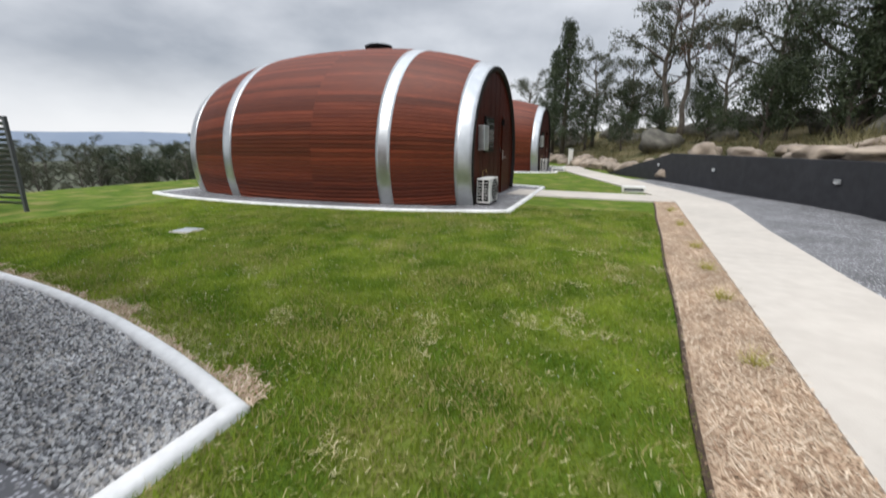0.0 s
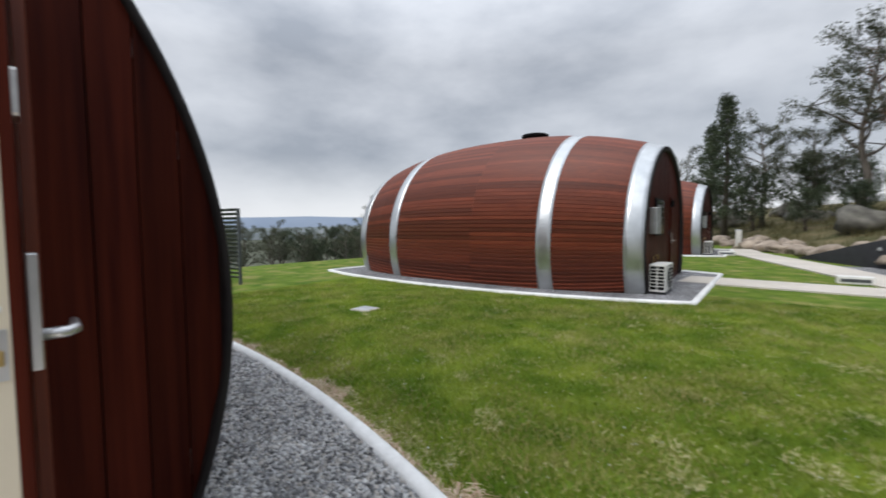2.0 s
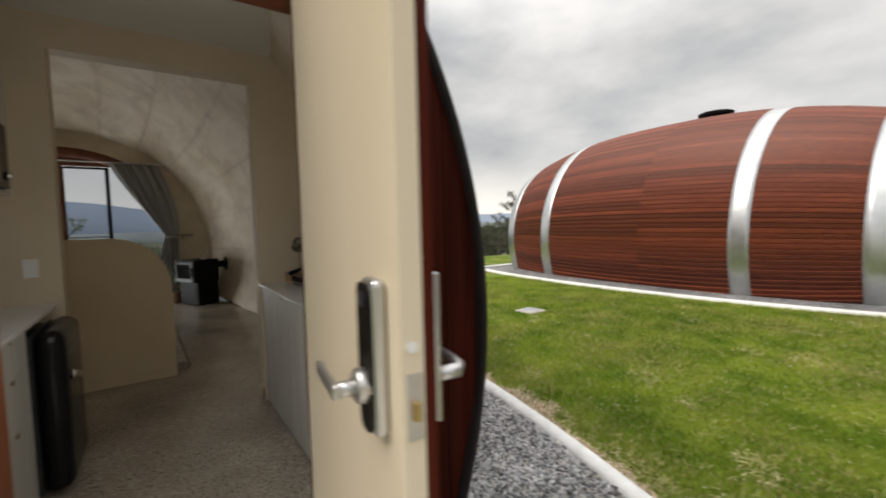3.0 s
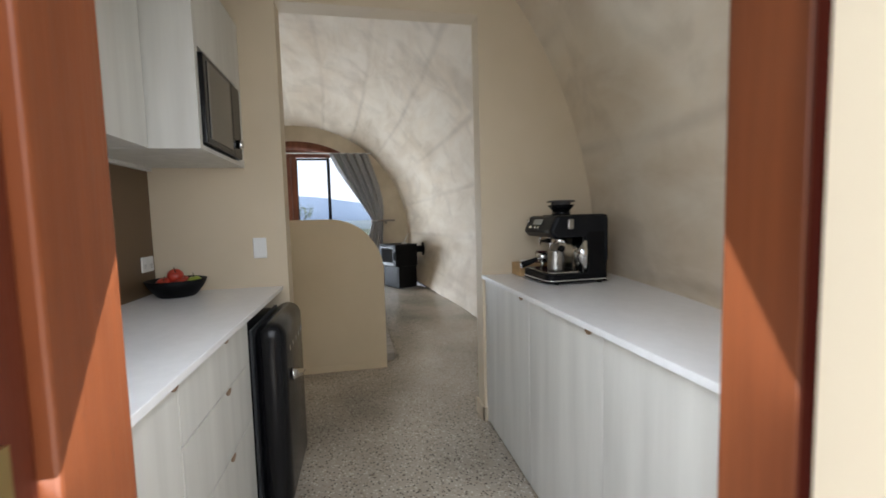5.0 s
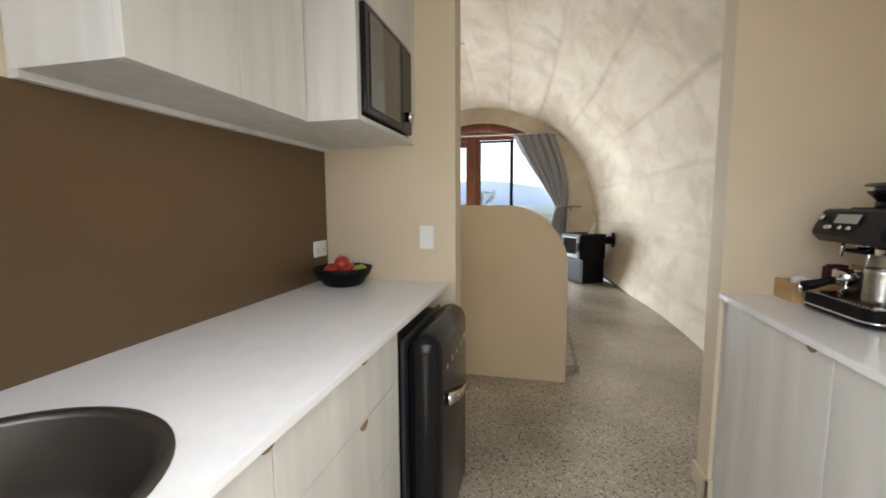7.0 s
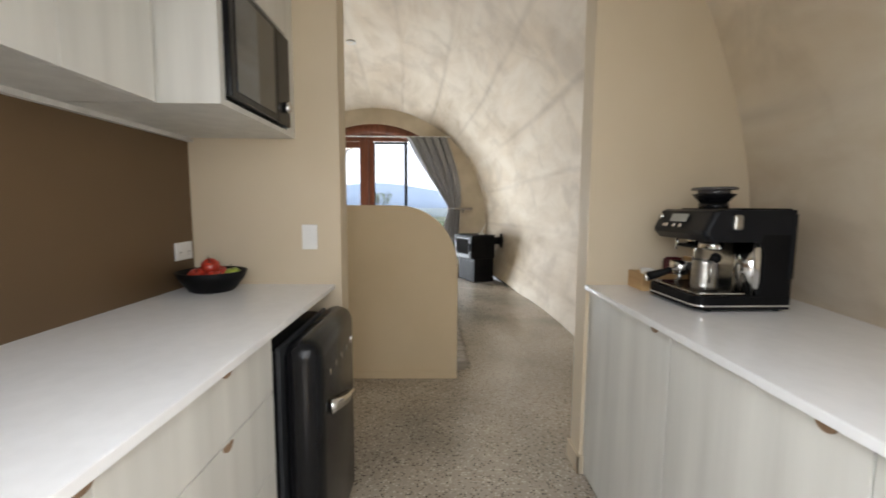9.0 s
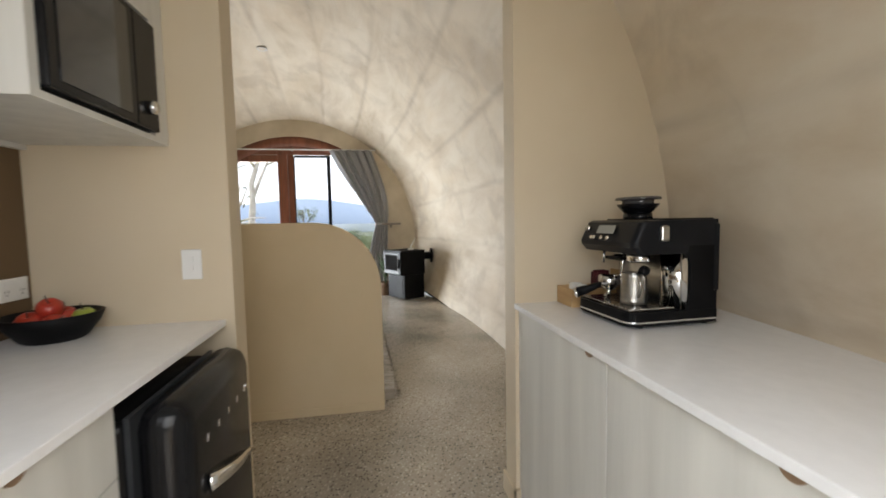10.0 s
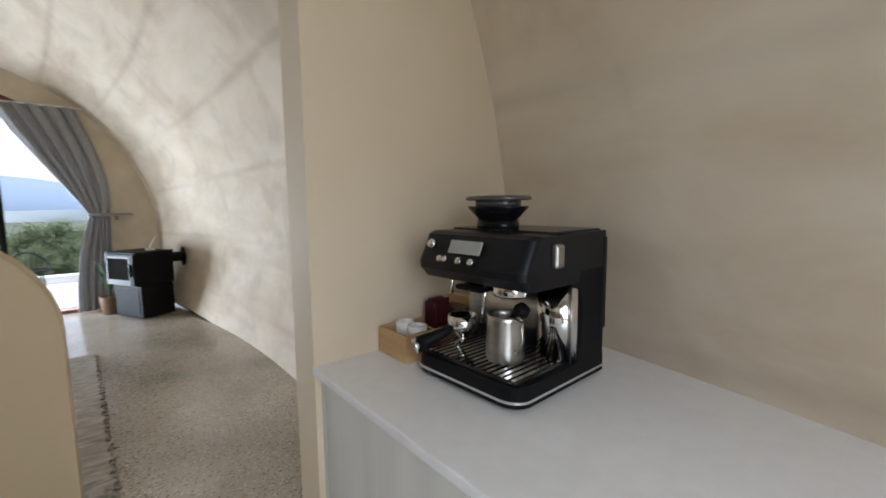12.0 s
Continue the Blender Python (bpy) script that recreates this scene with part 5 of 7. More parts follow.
for k in range(16):
    a, h = k * 2.4, 0.12 + 0.02 * k
    d = Vector((math.cos(a), math.sin(a), 0))
    bm = bmesh.new()
    tip = d * rng.uniform(0.08, 0.15) + Vector((0, 0, 0.2 + h + 0.1))
    base = Vector((0, 0, 0.17 + h * 0.6))
    side = d.cross(Vector((0, 0, 1))) * 0.025
    mid = (base + tip) / 2 + Vector((0, 0, 0.03))
    v = [bm.verts.new(p) for p in (base, mid + side, tip, mid - side)]
    bm.faces.new(v)
    part("leaf", bm, HOUSE_LEAF, pot)
part("stem", tube(bmesh.new(), [(0, 0, 0.15), (0.01, 0, 0.35), (0, 0.01, 0.52)], [0.012, 0.009, 0.004], 8), HOUSE_LEAF, pot, "", True)

rug = bmesh.new()
nx, ny = 60, 24
rv = [[rug.verts.new((-8.35 + 2.42 * i / nx, -1.6 + (1.635 + 0.082 * i / nx + 0.012 * math.sin(i * 1.9)) * j / ny, FLOOR_Z + 0.018 + 0.008 * noise.noise((i * 0.9, j * 0.5, 0)))) for j in range(ny + 1)] for i in range(nx + 1)]
for i in range(nx):
    for j in range(ny):
        rug.faces.new((rv[i][j], rv[i + 1][j], rv[i + 1][j + 1], rv[i][j + 1]))
rug_t = thing("floor_rug", (0, 0, 0), "thick woven grey and cream wool rug on concrete", "rug")
part("woven_surface", rug, RUG, rug_t, "", True)
for k in range(40):
    x = -8.33 + 2.38 * k / 39
    part("tassel", boxed(x, 0.03 + 0.034 * (x + 8.35), FLOOR_Z + 0.003, x + 0.026, 0.03 + 0.034 * (x + 8.35) + rng.uniform(0.018, 0.035), FLOOR_Z + 0.013, bevel=0.004), RUG, rug_t)
blk = thing("timber_foot", (-5.89, 0.06, FLOOR_Z), "short dark timber foot beside the half wall", "timber foot")
part("block", boxed(-0.03, -0.03, 0, 0.03, 0.03, 0.075, bevel=0.008), LEDGE_WOOD, blk)

dl = thing("downlight", (-8.77, -1.33, AXIS_Z + r_in(-8.77 - MID_X) - 0.012), "small round recessed downlight in the vault", "downlight")
part("trim_ring", lathe([(0.05, 0.02), (0.065, 0.012), (0.065, 0.0), (0.05, 0.0), (0.042, 0.02)], 24), SATIN, dl, "", True)
part("lamp_face", lathe([(0, 0.015), (0.045, 0.015), (0.045, 0.02), (0, 0.02)], 24), DARK_GREY, dl)

# ---------------------------------------------------------------- kitchen, left side
TOP = 0.95
FRONT_L = -0.603
NEAR = -2.76


def notch(parent, x, z, y, face):
    """A small half-moon finger pull cut in the top edge of a front."""
    pts = [(x - 0.021, z), (x + 0.021, z)] + [(x + 0.021 * math.cos(a), z - 0.017 * math.sin(a)) for a in (math.pi * k / 10 for k in range(1, 10))]
    part("finger_pull", extrude_outline(pts, "y", y, y + 0.004 * face), NOTCH, parent)


def cabinet(name, x0, x1, y_back, y_front, fronts, label, face, pulls, top=TOP - FLOOR_Z - 0.022):
    """A floor unit: carcass, kick board and fronts (z0, z1)."""
    t = thing(name, ((x0 + x1) / 2, (y_back + y_front) / 2, FLOOR_Z), label, "kitchen cabinet", "floor cabinets")
    ox, oy = (x0 + x1) / 2, (y_back + y_front) / 2
    b0, b1 = sorted((y_back, y_front - 0.020 * face))
    part("body", boxed(x0 - ox, b0 - oy, 0.08, x1 - ox, b1 - oy, top), GAP_SHADE, t)
    k0, k1 = sorted((y_front - 0.03 * face, y_front - 0.02 * face))
    part("kick_board", boxed(x0 - ox, k0 - oy, 0.0, x1 - ox, k1 - oy, 0.08), CABINET, t)
    for i, (z0, z1) in enumerate(fronts):
        f0, f1 = sorted((y_front - 0.019 * face, y_front))
        p = part("drawer_front" if len(fronts) > 1 else "cabinet_door", boxed(x0 - ox + 0.0005, f0 - oy, z0, x1 - ox - 0.0005, f1 - oy, z1, bevel=0.0007), CABINET, t)
        notch(p, pulls[i] - ox, z1 - 0.002, y_front - oy, face)
    return t


cabinet("drawer_unit", -3.953, -3.325, -1.19, FRONT_L, [(0.015, 0.475), (0.479, 0.704), (0.708, 0.875)], "pale limewashed drawer unit beside the fridge", 1, (-3.69, -3.685, -3.695))
cabinet("sink_unit", -3.320, NEAR, -1.19, FRONT_L, [(0.015, 0.875)], "pale limewashed cupboard under the sink", 1, (-3.305,), 0.69)

SINK = (-3.05, -0.88, 0.25)


def worktop_with_hole():
    """The left worktop with a round cut-out for the sink."""
    x0, x1, y0, y1, z0, z1 = PART_X + 0.001, NEAR, WALL_L + 0.001, FRONT_L + 0.018, TOP - 0.02, TOP
    cx, cy, r = SINK
    bm = bmesh.new()
    n = 48
    # square round the hole, reaching the near end
    outline = []
    for k in range(n):
        a = 2 * math.pi * k / n
        dx, dy = math.cos(a), math.sin(a)
        sx = ((x1 - cx) if dx > 0 else (-3.34 - cx)) / dx if abs(dx) > 1e-6 else 1e9
        sy = ((y1 - cy) if dy > 0 else (y0 - cy)) / dy if abs(dy) > 1e-6 else 1e9
        s = min(sx, sy)
        outline.append((cx + dx * s, cy + dy * s))
    for z, flip in ((z1, False), (z0, True)):
        inner = [bm.verts.new((cx + r * 0.985 * math.cos(2 * math.pi * k / n), cy + r * 0.985 * math.sin(2 * math.pi * k / n), z)) for k in range(n)]
        outer = [bm.verts.new((*p, z)) for p in outline]
        for k in range(n):
            f = (inner[k], outer[k], outer[(k + 1) % n], inner[(k + 1) % n])
            bm.faces.new(f[::-1] if flip else f)
    for (xa, ya), (xb, yb) in (((-3.34, y1), (x1, y1)), ((x1, y1), (x1, y0))):
        v = [bm.verts.new(p) for p in ((xa, ya, z0), (xb, yb, z0), (xb, yb, z1), (xa, ya, z1))]
        bm.faces.new(v)
    # corner fillers of the square
    for xx in (-3.34, x1):
        for yy in (y0, y1):
            near = sorted(outline, key=lambda p: (p[0] - xx) ** 2 + (p[1] - yy) ** 2)[:2]
            if min((p[0] - xx) ** 2 + (p[1] - yy) ** 2 for p in near) > 1e-8:
                v = [bm.verts.new((*p, z1)) for p in (near[0], near[1], (xx, yy))]
                f = bm.faces.new(v)
                f.normal_update()
                if f.normal.z < 0:
                    f.normal_flip()
    box(bm, x0, y0, z0, -3.34, y1, z1)
    return bm


wt = thing("worktop", (0, 0, 0), "long white stone worktop with a round sink", "worktop")
part("slab", worktop_with_hole(), WORKTOP, wt)
part("front_edge", boxed(PART_X + 0.002, FRONT_L + 0.018, TOP - 0.021, NEAR - 0.001, FRONT_L + 0.0205, TOP - 0.0006, bevel=0.0008), WORKTOP, wt)
sk = thing("sink", (SINK[0], SINK[1], TOP), "round brushed steel sink let into the worktop", "sink")
part("bowl", lathe([(0.252, 0.001), (0.252, 0.004), (0.236, 0.005), (0.226, -0.004), (0.212, -0.12), (0.195, -0.148), (0.15, -0.16), (0.04, -0.165), (0, -0.166)], 56), DARK_STEEL, sk, "", True)
part("drain", lathe([(0, -0.163), (0.042, -0.163), (0.045, -0.16), (0.03, -0.158), (0, -0.160)], 24), CHROME, sk, "chrome drain", True)
tap = thing("kitchen_tap", (-2.93, -1.15, TOP), "brushed nickel gooseneck kitchen tap", "tap")
part("base", lathe([(0, 0), (0.026, 0), (0.024, 0.05), (0, 0.05)], 20), SATIN, tap, "", True)
arch_pts = [(0, 0, 0.04), (0, 0, 0.24)] + [(-0.10 + 0.10 * math.cos(a), 0.10 - 0.10 * math.cos(a), 0.24 + 0.14 * math.sin(a)) for a in (math.pi * k / 10 for k in range(1, 11))] + [(-0.20, 0.20, 0.21)]
part("spout", tube(bmesh.new(), arch_pts, 0.012, 14), SATIN, tap, "", True)
part("lever", tube(bmesh.new(), [(0.02, 0, 0.035), (0.06, 0, 0.05), (0.10, 0, 0.065)], [0.008, 0.007, 0.005], 10), SATIN, tap, "", True)
structure("splashback", boxed(PART_X + 0.002, WALL_L, TOP, -2.66, WALL_L + 0.008, 1.568), SPLASH, "plain bronze-brown splashback above the worktop", "splashback")

# overhead cupboards
structure("scribe_rail", boxed(PART_X + 0.001, WALL_L, 1.568, -3.38, WALL_L + 0.03, 1.584), CABINET, "pale scribe rail between splashback and cupboards", "trim")
oc = thing("wall_cabinet", (-3.69, -1.06, 1.585), "pale limewashed overhead cupboard above the worktop", "wall cabinet", "overhead cabinets")
part("body", boxed(-0.30, -0.148, 0, 0.31, 0.125, 0.72), CABINET, oc)
part("cabinet_door", boxed(-0.30, 0.125, 0.0, -0.0015, 0.145, 0.72, bevel=0.0015), CABINET, oc)
part("cabinet_door", boxed(0.0015, 0.125, 0.0, 0.31, 0.145, 0.72, bevel=0.0015), CABINET, oc)
mc = thing("microwave_cabinet", (-4.305, -0.975, 1.585), "pale deep overhead cupboard with an open microwave bay", "wall cabinet", "overhead cabinets")
part("bottom", boxed(-0.312, -0.233, 0, 0.305, 0.235, 0.018), CABINET, mc)
part("side_panel", boxed(0.276, -0.233, 0.018, 0.305, 0.235, 0.72), CABINET, mc)
part("side_panel", boxed(-0.312, -0.233, 0.018, -0.225, 0.235, 0.72), CABINET, mc)
part("shelf", boxed(-0.225, -0.233, 0.393, 0.276, 0.235, 0.411), CABINET, mc)
part("cabinet_door", boxed(-0.225, 0.215, 0.411, 0.276, 0.235, 0.72), CABINET, mc)
part("back_panel", boxed(-0.225, -0.233, 0.018, 0.276, -0.215, 0.393), CABINET, mc)
mw = thing("microwave", (-4.29, -0.93, 1.604), "black built-in microwave oven with a chrome knob", "microwave")
part("casing", boxed(-0.235, -0.22, 0.006, 0.256, 0.178, 0.355, bevel=0.006), BLACK_MATT, mw)
mdoor = part("oven_door", boxed(-0.10, 0.178, 0.008, 0.260, 0.208, 0.352, bevel=0.006), BLACK_GLOSS, mw, "dark glass door")
part("door_window", boxed(-0.065, 0.2075, 0.03, 0.225, 0.211, 0.33, bevel=0.002), DARK_GLASS, mdoor)
panel = part("control_panel", boxed(-0.236, 0.178, 0.008, -0.102, 0.206, 0.352, bevel=0.006), BLACK_GLOSS, mw)
part("knob", lathe([(0, 0), (0.021, 0), (0.021, 0.018), (0.017, 0.024), (0, 0.024)], 24), CHROME, panel, "chrome knob", True).matrix_basis = pose(-0.17, 0.206, 0.075, -90, 0, 0)
for x0 in (-0.2, 0.2):
    part("foot", lathe([(0, -0.001), (0.012, -0.001), (0.012, 0.007), (0, 0.007)], 10, (x0, 0.15, 0)), DARK_GREY, mw)


def switch(name, at, w, h, turn, rockers, label):
    t = thing(name, at, label, name.replace("_", " "), rz=turn)
    part("plate", boxed(0, -w / 2, -h / 2, 0.008, w / 2, h / 2, bevel=0.004), WHITE_PLASTIC, t)
    for y, z in rockers:
        part("rocker", boxed(0.008, y - 0.007, z - 0.011, 0.0105, y + 0.007, z + 0.011, bevel=0.002), WHITE_PLASTIC, t)
    return t


switch("light_switch", (PART_X, -0.688, 1.161), 0.068, 0.11, 0, [(0, 0.02), (0, -0.012)], "white double light switch on the cream wall")
so = switch("power_socket", (-4.54, WALL_L + 0.008, 1.105), 0.115, 0.075, 90, [(-0.03, 0.018), (0.03, 0.018)], "white double power socket on the splashback")
for y in (-0.03, 0.03):
    for dy, dz in ((-0.006, -0.004), (0.006, -0.004), (0, -0.016)):
        part("socket_slot", boxed(0.008, y + dy - 0.001, dz - 0.004, 0.0086, y + dy + 0.001, dz + 0.004), DARK_GREY, so)

bowl = thing("fruit_bowl", (-4.47, -1.045, TOP), "wide black bowl of red and green apples", "fruit bowl")
part("bowl", lathe([(0, 0.0), (0.075, 0.0), (0.085, 0.006), (0.118, 0.05), (0.132, 0.082), (0.126, 0.084), (0.11, 0.05), (0.075, 0.014), (0, 0.012)], 36), BLACK_MATT, bowl, "", True)


def apple(at, r, mat, tilt, label):
    t = thing("apple", at, label, "apple", "apples in the bowl")
    prof = [(0, -0.82), (0.35, -0.9), (0.72, -0.62), (0.98, -0.05), (0.94, 0.42), (0.62, 0.82), (0.3, 0.86), (0.08, 0.70), (0, 0.62)]
    part("flesh", lathe([(a * r, b * r) for a, b in prof], 20), mat, t, "", True)
    part("stalk", tube(bmesh.new(), [(0, 0, 0.6 * r), (0.1 * r, 0, 1.05 * r), (0.25 * r, 0, 1.5 * r)], 0.0018, 6), DARK_BARK, t)
    t.matrix_basis = pose(*at, tilt, tilt * 0.6, tilt * 3)


apple((-4.435, -1.085, TOP + 0.058), 0.038, APPLE_RED, 24, "shiny red apple in the black bowl")
apple((-4.50, -1.035, TOP + 0.062), 0.038, APPLE_RED, -18, "shiny red apple in the black bowl")
apple((-4.42, -1.010, TOP + 0.052), 0.036, APPLE_RED, 40, "shiny red apple in the black bowl")
apple((-4.50, -0.975, TOP + 0.060), 0.033, APPLE_GREEN, 8, "green apple with an upright stalk")
apple((-4.46, -1.045, TOP + 0.098), 0.036, APPLE_RED, -30, "shiny red apple on top of the pile")

# the fridge: rounded, bulging door
fr = thing("fridge", (-4.247, -0.86, FLOOR_Z), "small black retro fridge with a chrome handle", "fridge")
part("body", boxed(-0.262, -0.30, 0.02, 0.262, 0.255, 0.812, bevel=0.03, seg=3), BLACK_GLOSS, fr, "", True)
fd = part("fridge_door", boxed(-0.265, 0.262, 0.03, 0.265, 0.385, 0.84, bevel=0.06, seg=6), BLACK_GLOSS, fr, "black bulging door", True)
part("gasket", boxed(-0.256, 0.253, 0.035, 0.256, 0.264, 0.82), DARK_GREY, fr)
grip = []
for k in range(13):
    s = k / 12
    grip.append((0.172 - 0.37 * s, 0.380 + 0.018 * math.sin(math.pi * min(0.15 + s, 1.0)) + 0.004, 0.597 - 0.115 * s))
hb = bmesh.new()
rows = []
for k, (x, y, z) in enumerate(grip):
    w = 0.028 - 0.016 * k / 12
    rows.append([hb.verts.new(p) for p in ((x, y, z - w), (x, y + 0.012, z - w * 0.6), (x, y + 0.012, z + w * 0.6), (x, y, z + w), (x, y - 0.004, z))])
for a, b in zip(rows, rows[1:]):
    for k in range(5):
        hb.faces.new((a[k], b[k], b[(k + 1) % 5], a[(k + 1) % 5]))
hb.faces.new(rows[0])
hb.faces.new(rows[-1][::-1])
bmesh.ops.recalc_face_normals(hb, faces=hb.faces)
part("handle", hb, CHROME, fd, "chrome strap handle", True)
for k in range(5):
    part("badge_bar", boxed(0.1395 - 0.08 * k, 0.384, 0.694, 0.1465 - 0.08 * k, 0.3865, 0.714, bevel=0.001), CHROME, fd)
part("badge_bar", lathe([(0, 0), (0.01, 0), (0.01, 0.003), (0, 0.003)], 12), CHROME, fd).matrix_basis = pose(-0.20, 0.384, 0.708, -90, 0, 0)
for x0 in (-0.23, 0.23):
    for y0 in (-0.24, 0.2):
        part("foot", lathe([(0, 0), (0.02, 0), (0.02, 0.025), (0, 0.025)], 12, (x0, y0, 0)), DARK_GREY, fr)
# the niche's shade comes from this added sheet's black colour
structure("niche_shade", boxed(PART_X + 0.001, -1.20, FLOOR_Z, -3.955, -1.18, TOP - 0.022), BLACK_TRIM, "black sheet painting shade at the back of the fridge niche", "niche")

# ---------------------------------------------------------------- kitchen, right side
FRONT_R = 0.562
for i, (x0, x1, px) in enumerate(((-4.600, -3.959, -4.045), (-3.955, -3.383, -3.462), (-3.379, NEAR, -2.83))):
    cabinet("floor_cabinet", x0, x1, 0.98, FRONT_R, [(0.015, 0.875)], "pale limewashed floor cupboard with a finger pull", -1, (px,))
structure("filler_strip", boxed(PART_X + 0.001, FRONT_R, FLOOR_Z, -4.602, FRONT_R + 0.02, TOP - 0.022), CABINET, "narrow pale filler strip at the wall", "filler")
bm = bmesh.new()
rows = []
for k in range(21):
    x = PART_X + 0.001 + (NEAR - PART_X) * k / 20
    back = AXIS_Y + math.sqrt((r_in(x - MID_X) + 0.03) ** 2 - (TOP - AXIS_Z) ** 2)
    rows.append([bm.verts.new(p) for p in ((x, FRONT_R - 0.018, TOP - 0.02), (x, FRONT_R - 0.018, TOP), (x, back, TOP), (x, back, TOP - 0.02))])
for a, b in zip(rows, rows[1:]):
    for k in range(4):
        bm.faces.new((a[k], b[k], b[(k + 1) % 4], a[(k + 1) % 4]))
bm.faces.new(rows[0])
bm.faces.new(rows[-1][::-1])
bmesh.ops.recalc_face_normals(bm, faces=bm.faces)
wt2 = thing("worktop", (0, 0, 0), "white stone worktop against the curved plaster wall", "worktop")
part("slab", bm, WORKTOP, wt2)
part("front_edge", boxed(PART_X + 0.002, FRONT_R - 0.0205, TOP - 0.021, NEAR - 0.001, FRONT_R - 0.018, TOP - 0.0006, bevel=0.0008), WORKTOP, wt2)


def coffee_machine():
    """Bean-to-cup espresso machine; local x to its right side, y to the back, front at y = 0."""
    t = thing("coffee_machine", (-4.276, 0.772, TOP), "black espresso machine with chrome trim and a bean hopper", "coffee machine", rz=2)
    w = 0.165

    def rounded(grow, z0, z1, r=0.05):
        """The base's plan: square at the back, well rounded at the front."""
        x, y0, y1 = w + grow, -0.055 - grow, 0.345
        pts = [(x, y1), (-x, y1)]
        pts += [(-x + r - r * math.cos(a), y0 + r - r * math.sin(a)) for a in (math.pi / 2 * k / 8 for k in range(9))]
        pts += [(x - r + r * math.sin(a), y0 + r - r * math.cos(a)) for a in (math.pi / 2 * k / 8 for k in range(9))]
        return extrude_outline(pts, "z", z0, z1)
    base = part("base", rounded(0.0, 0.012, 0.062), BLACK_MATT, t)
    part("chrome_band", rounded(0.002, 0.023, 0.0295), CHROME, base, "thin chrome band")
    part("tray_surface", boxed(-w + 0.016, -0.040, 0.060, w - 0.016, 0.195, 0.0665, bevel=0.002), BLACK_GLOSS, base)
    for k in range(17):
        x = -w + 0.024 + 0.0172 * k
        part("tray_slat", boxed(x, -0.034, 0.0665, x + 0.009, 0.188, 0.072), CHROME, base)
    side = [(0.20, 0.060), (0.345, 0.060), (0.345, 0.395), (0.10, 0.395), (0.10, 0.272), (0.175, 0.272), (0.198, 0.264), (0.212, 0.250), (0.220, 0.225),
            (0.220, 0.105), (0.214, 0.082), (0.203, 0.066)]
    part("body", extrude_outline(side, "x", -w, w, 0.0035), BLACK_MATT, t)
    sheet = [(-w + 0.006 + (2 * w - 0.010) * k / 24, 0.206 - 0.030 * max(0.0, abs(k / 12 - 1) - 0.72) ** 2 / 0.078) for k in range(25)]
    part("steel_back", extrude_outline(sheet + [(x, y + 0.006) for x, y in reversed(sheet)], "z", 0.0665, 0.271), BRUSHED, t, "polished steel back wall of the recess", True)
    bulge = [(0.108 + 0.055 * math.cos(a), 0.212 - 0.058 * math.sin(a)) for a in (math.pi * k / 20 for k in range(21))]
    part("steel_column", extrude_outline(bulge, "z", 0.067, 0.2715), CHROME, t, "polished steel column beside the jug", True)
    # head with slanted front and rounded corners
    head_pts = [(0.34, 0.396), (0.02, 0.396), (0.0, 0.388), (-0.038, 0.315), (-0.036, 0.298), (-0.01, 0.272), (0.20, 0.272), (0.21, 0.30), (0.34, 0.30)]
    hb2 = bmesh.new()
    rr2, we = 0.024, w + 0.0015
    slices = [-we + rr2 * (1 - math.cos(math.pi / 2 * k / 7)) for k in range(8)]
    slices += [-x for x in reversed(slices)]
    loops = []
    for x in slices:
        inset = rr2 - math.sqrt(max(rr2 ** 2 - max(abs(x) - we + rr2, 0.0) ** 2, 0.0))
        loops.append([hb2.verts.new((x, y + inset * smooth01(0.10, 0.02, y), z - 0.2 * inset * (1 if z > 0.38 and y < 0.05 else 0))) for y, z in head_pts])
    for a, b in zip(loops, loops[1:]):
        for k in range(len(head_pts)):
            hb2.faces.new((a[k], b[k], b[(k + 1) % len(head_pts)], a[(k + 1) % len(head_pts)]))
    hb2.faces.new(loops[0])
    hb2.faces.new(loops[-1][::-1])
    bmesh.ops.recalc_face_normals(hb2, faces=hb2.faces)
    hd2 = part("head", hb2, SATIN_BLACK, t)

    def on_front(name, x, s, wid, hei, mat, thick=0.004, label="", round_r=None):
        """Places a piece on the slanted front: s from 0 at its top to 1 at its foot."""
        y, z = 0.0 + (-0.038) * s, 0.388 + (0.315 - 0.388) * s
        bm2 = lathe([(0, 0), (round_r, 0), (round_r * 0.95, thick), (0, thick)], 20) if round_r else boxed(-wid / 2, -hei / 2, 0, wid / 2, hei / 2, thick, bevel=0.0015)
        o = part(name, bm2, mat, hd2, label, bool(round_r))
        o.matrix_basis = pose(x, y - 0.007, z + 0.003, 90 - 27.5, 0, 0)
        return o
    on_front("display", -0.005, 0.42, 0.10, 0.036, LCD, 0.003, "grey display window")
    on_front("dial", -0.112, 0.42, 0, 0, CHROME, 0.016, "chrome dial", 0.012)
    for x in (-0.075, -0.058, -0.012, 0.026):
        on_front("button", x, 0.86, 0, 0, CHROME, 0.006, "", 0.0085)
    part("steam_knob", boxed(w - 0.002, 0.07, 0.318, w + 0.016, 0.108, 0.376, bevel=0.009, seg=4), BRUSHED, hd2, "brushed side lever")
    for k in range(4):
        part("mark", boxed(w + 0.0005, 0.05 + 0.014 * k, 0.378, w + 0.0012, 0.056 + 0.014 * k, 0.382), WHITE_PLASTIC, hd2)
    part("water_tank", boxed(w - 0.05, 0.325, 0.13, w + 0.004, 0.349, 0.38, bevel=0.005), SATIN_BLACK, t, "smoked water tank edge")
    part("lid", boxed(-w + 0.01, 0.10, 0.394, w - 0.01, 0.335, 0.401, bevel=0.003), BLACK_GLOSS, t)
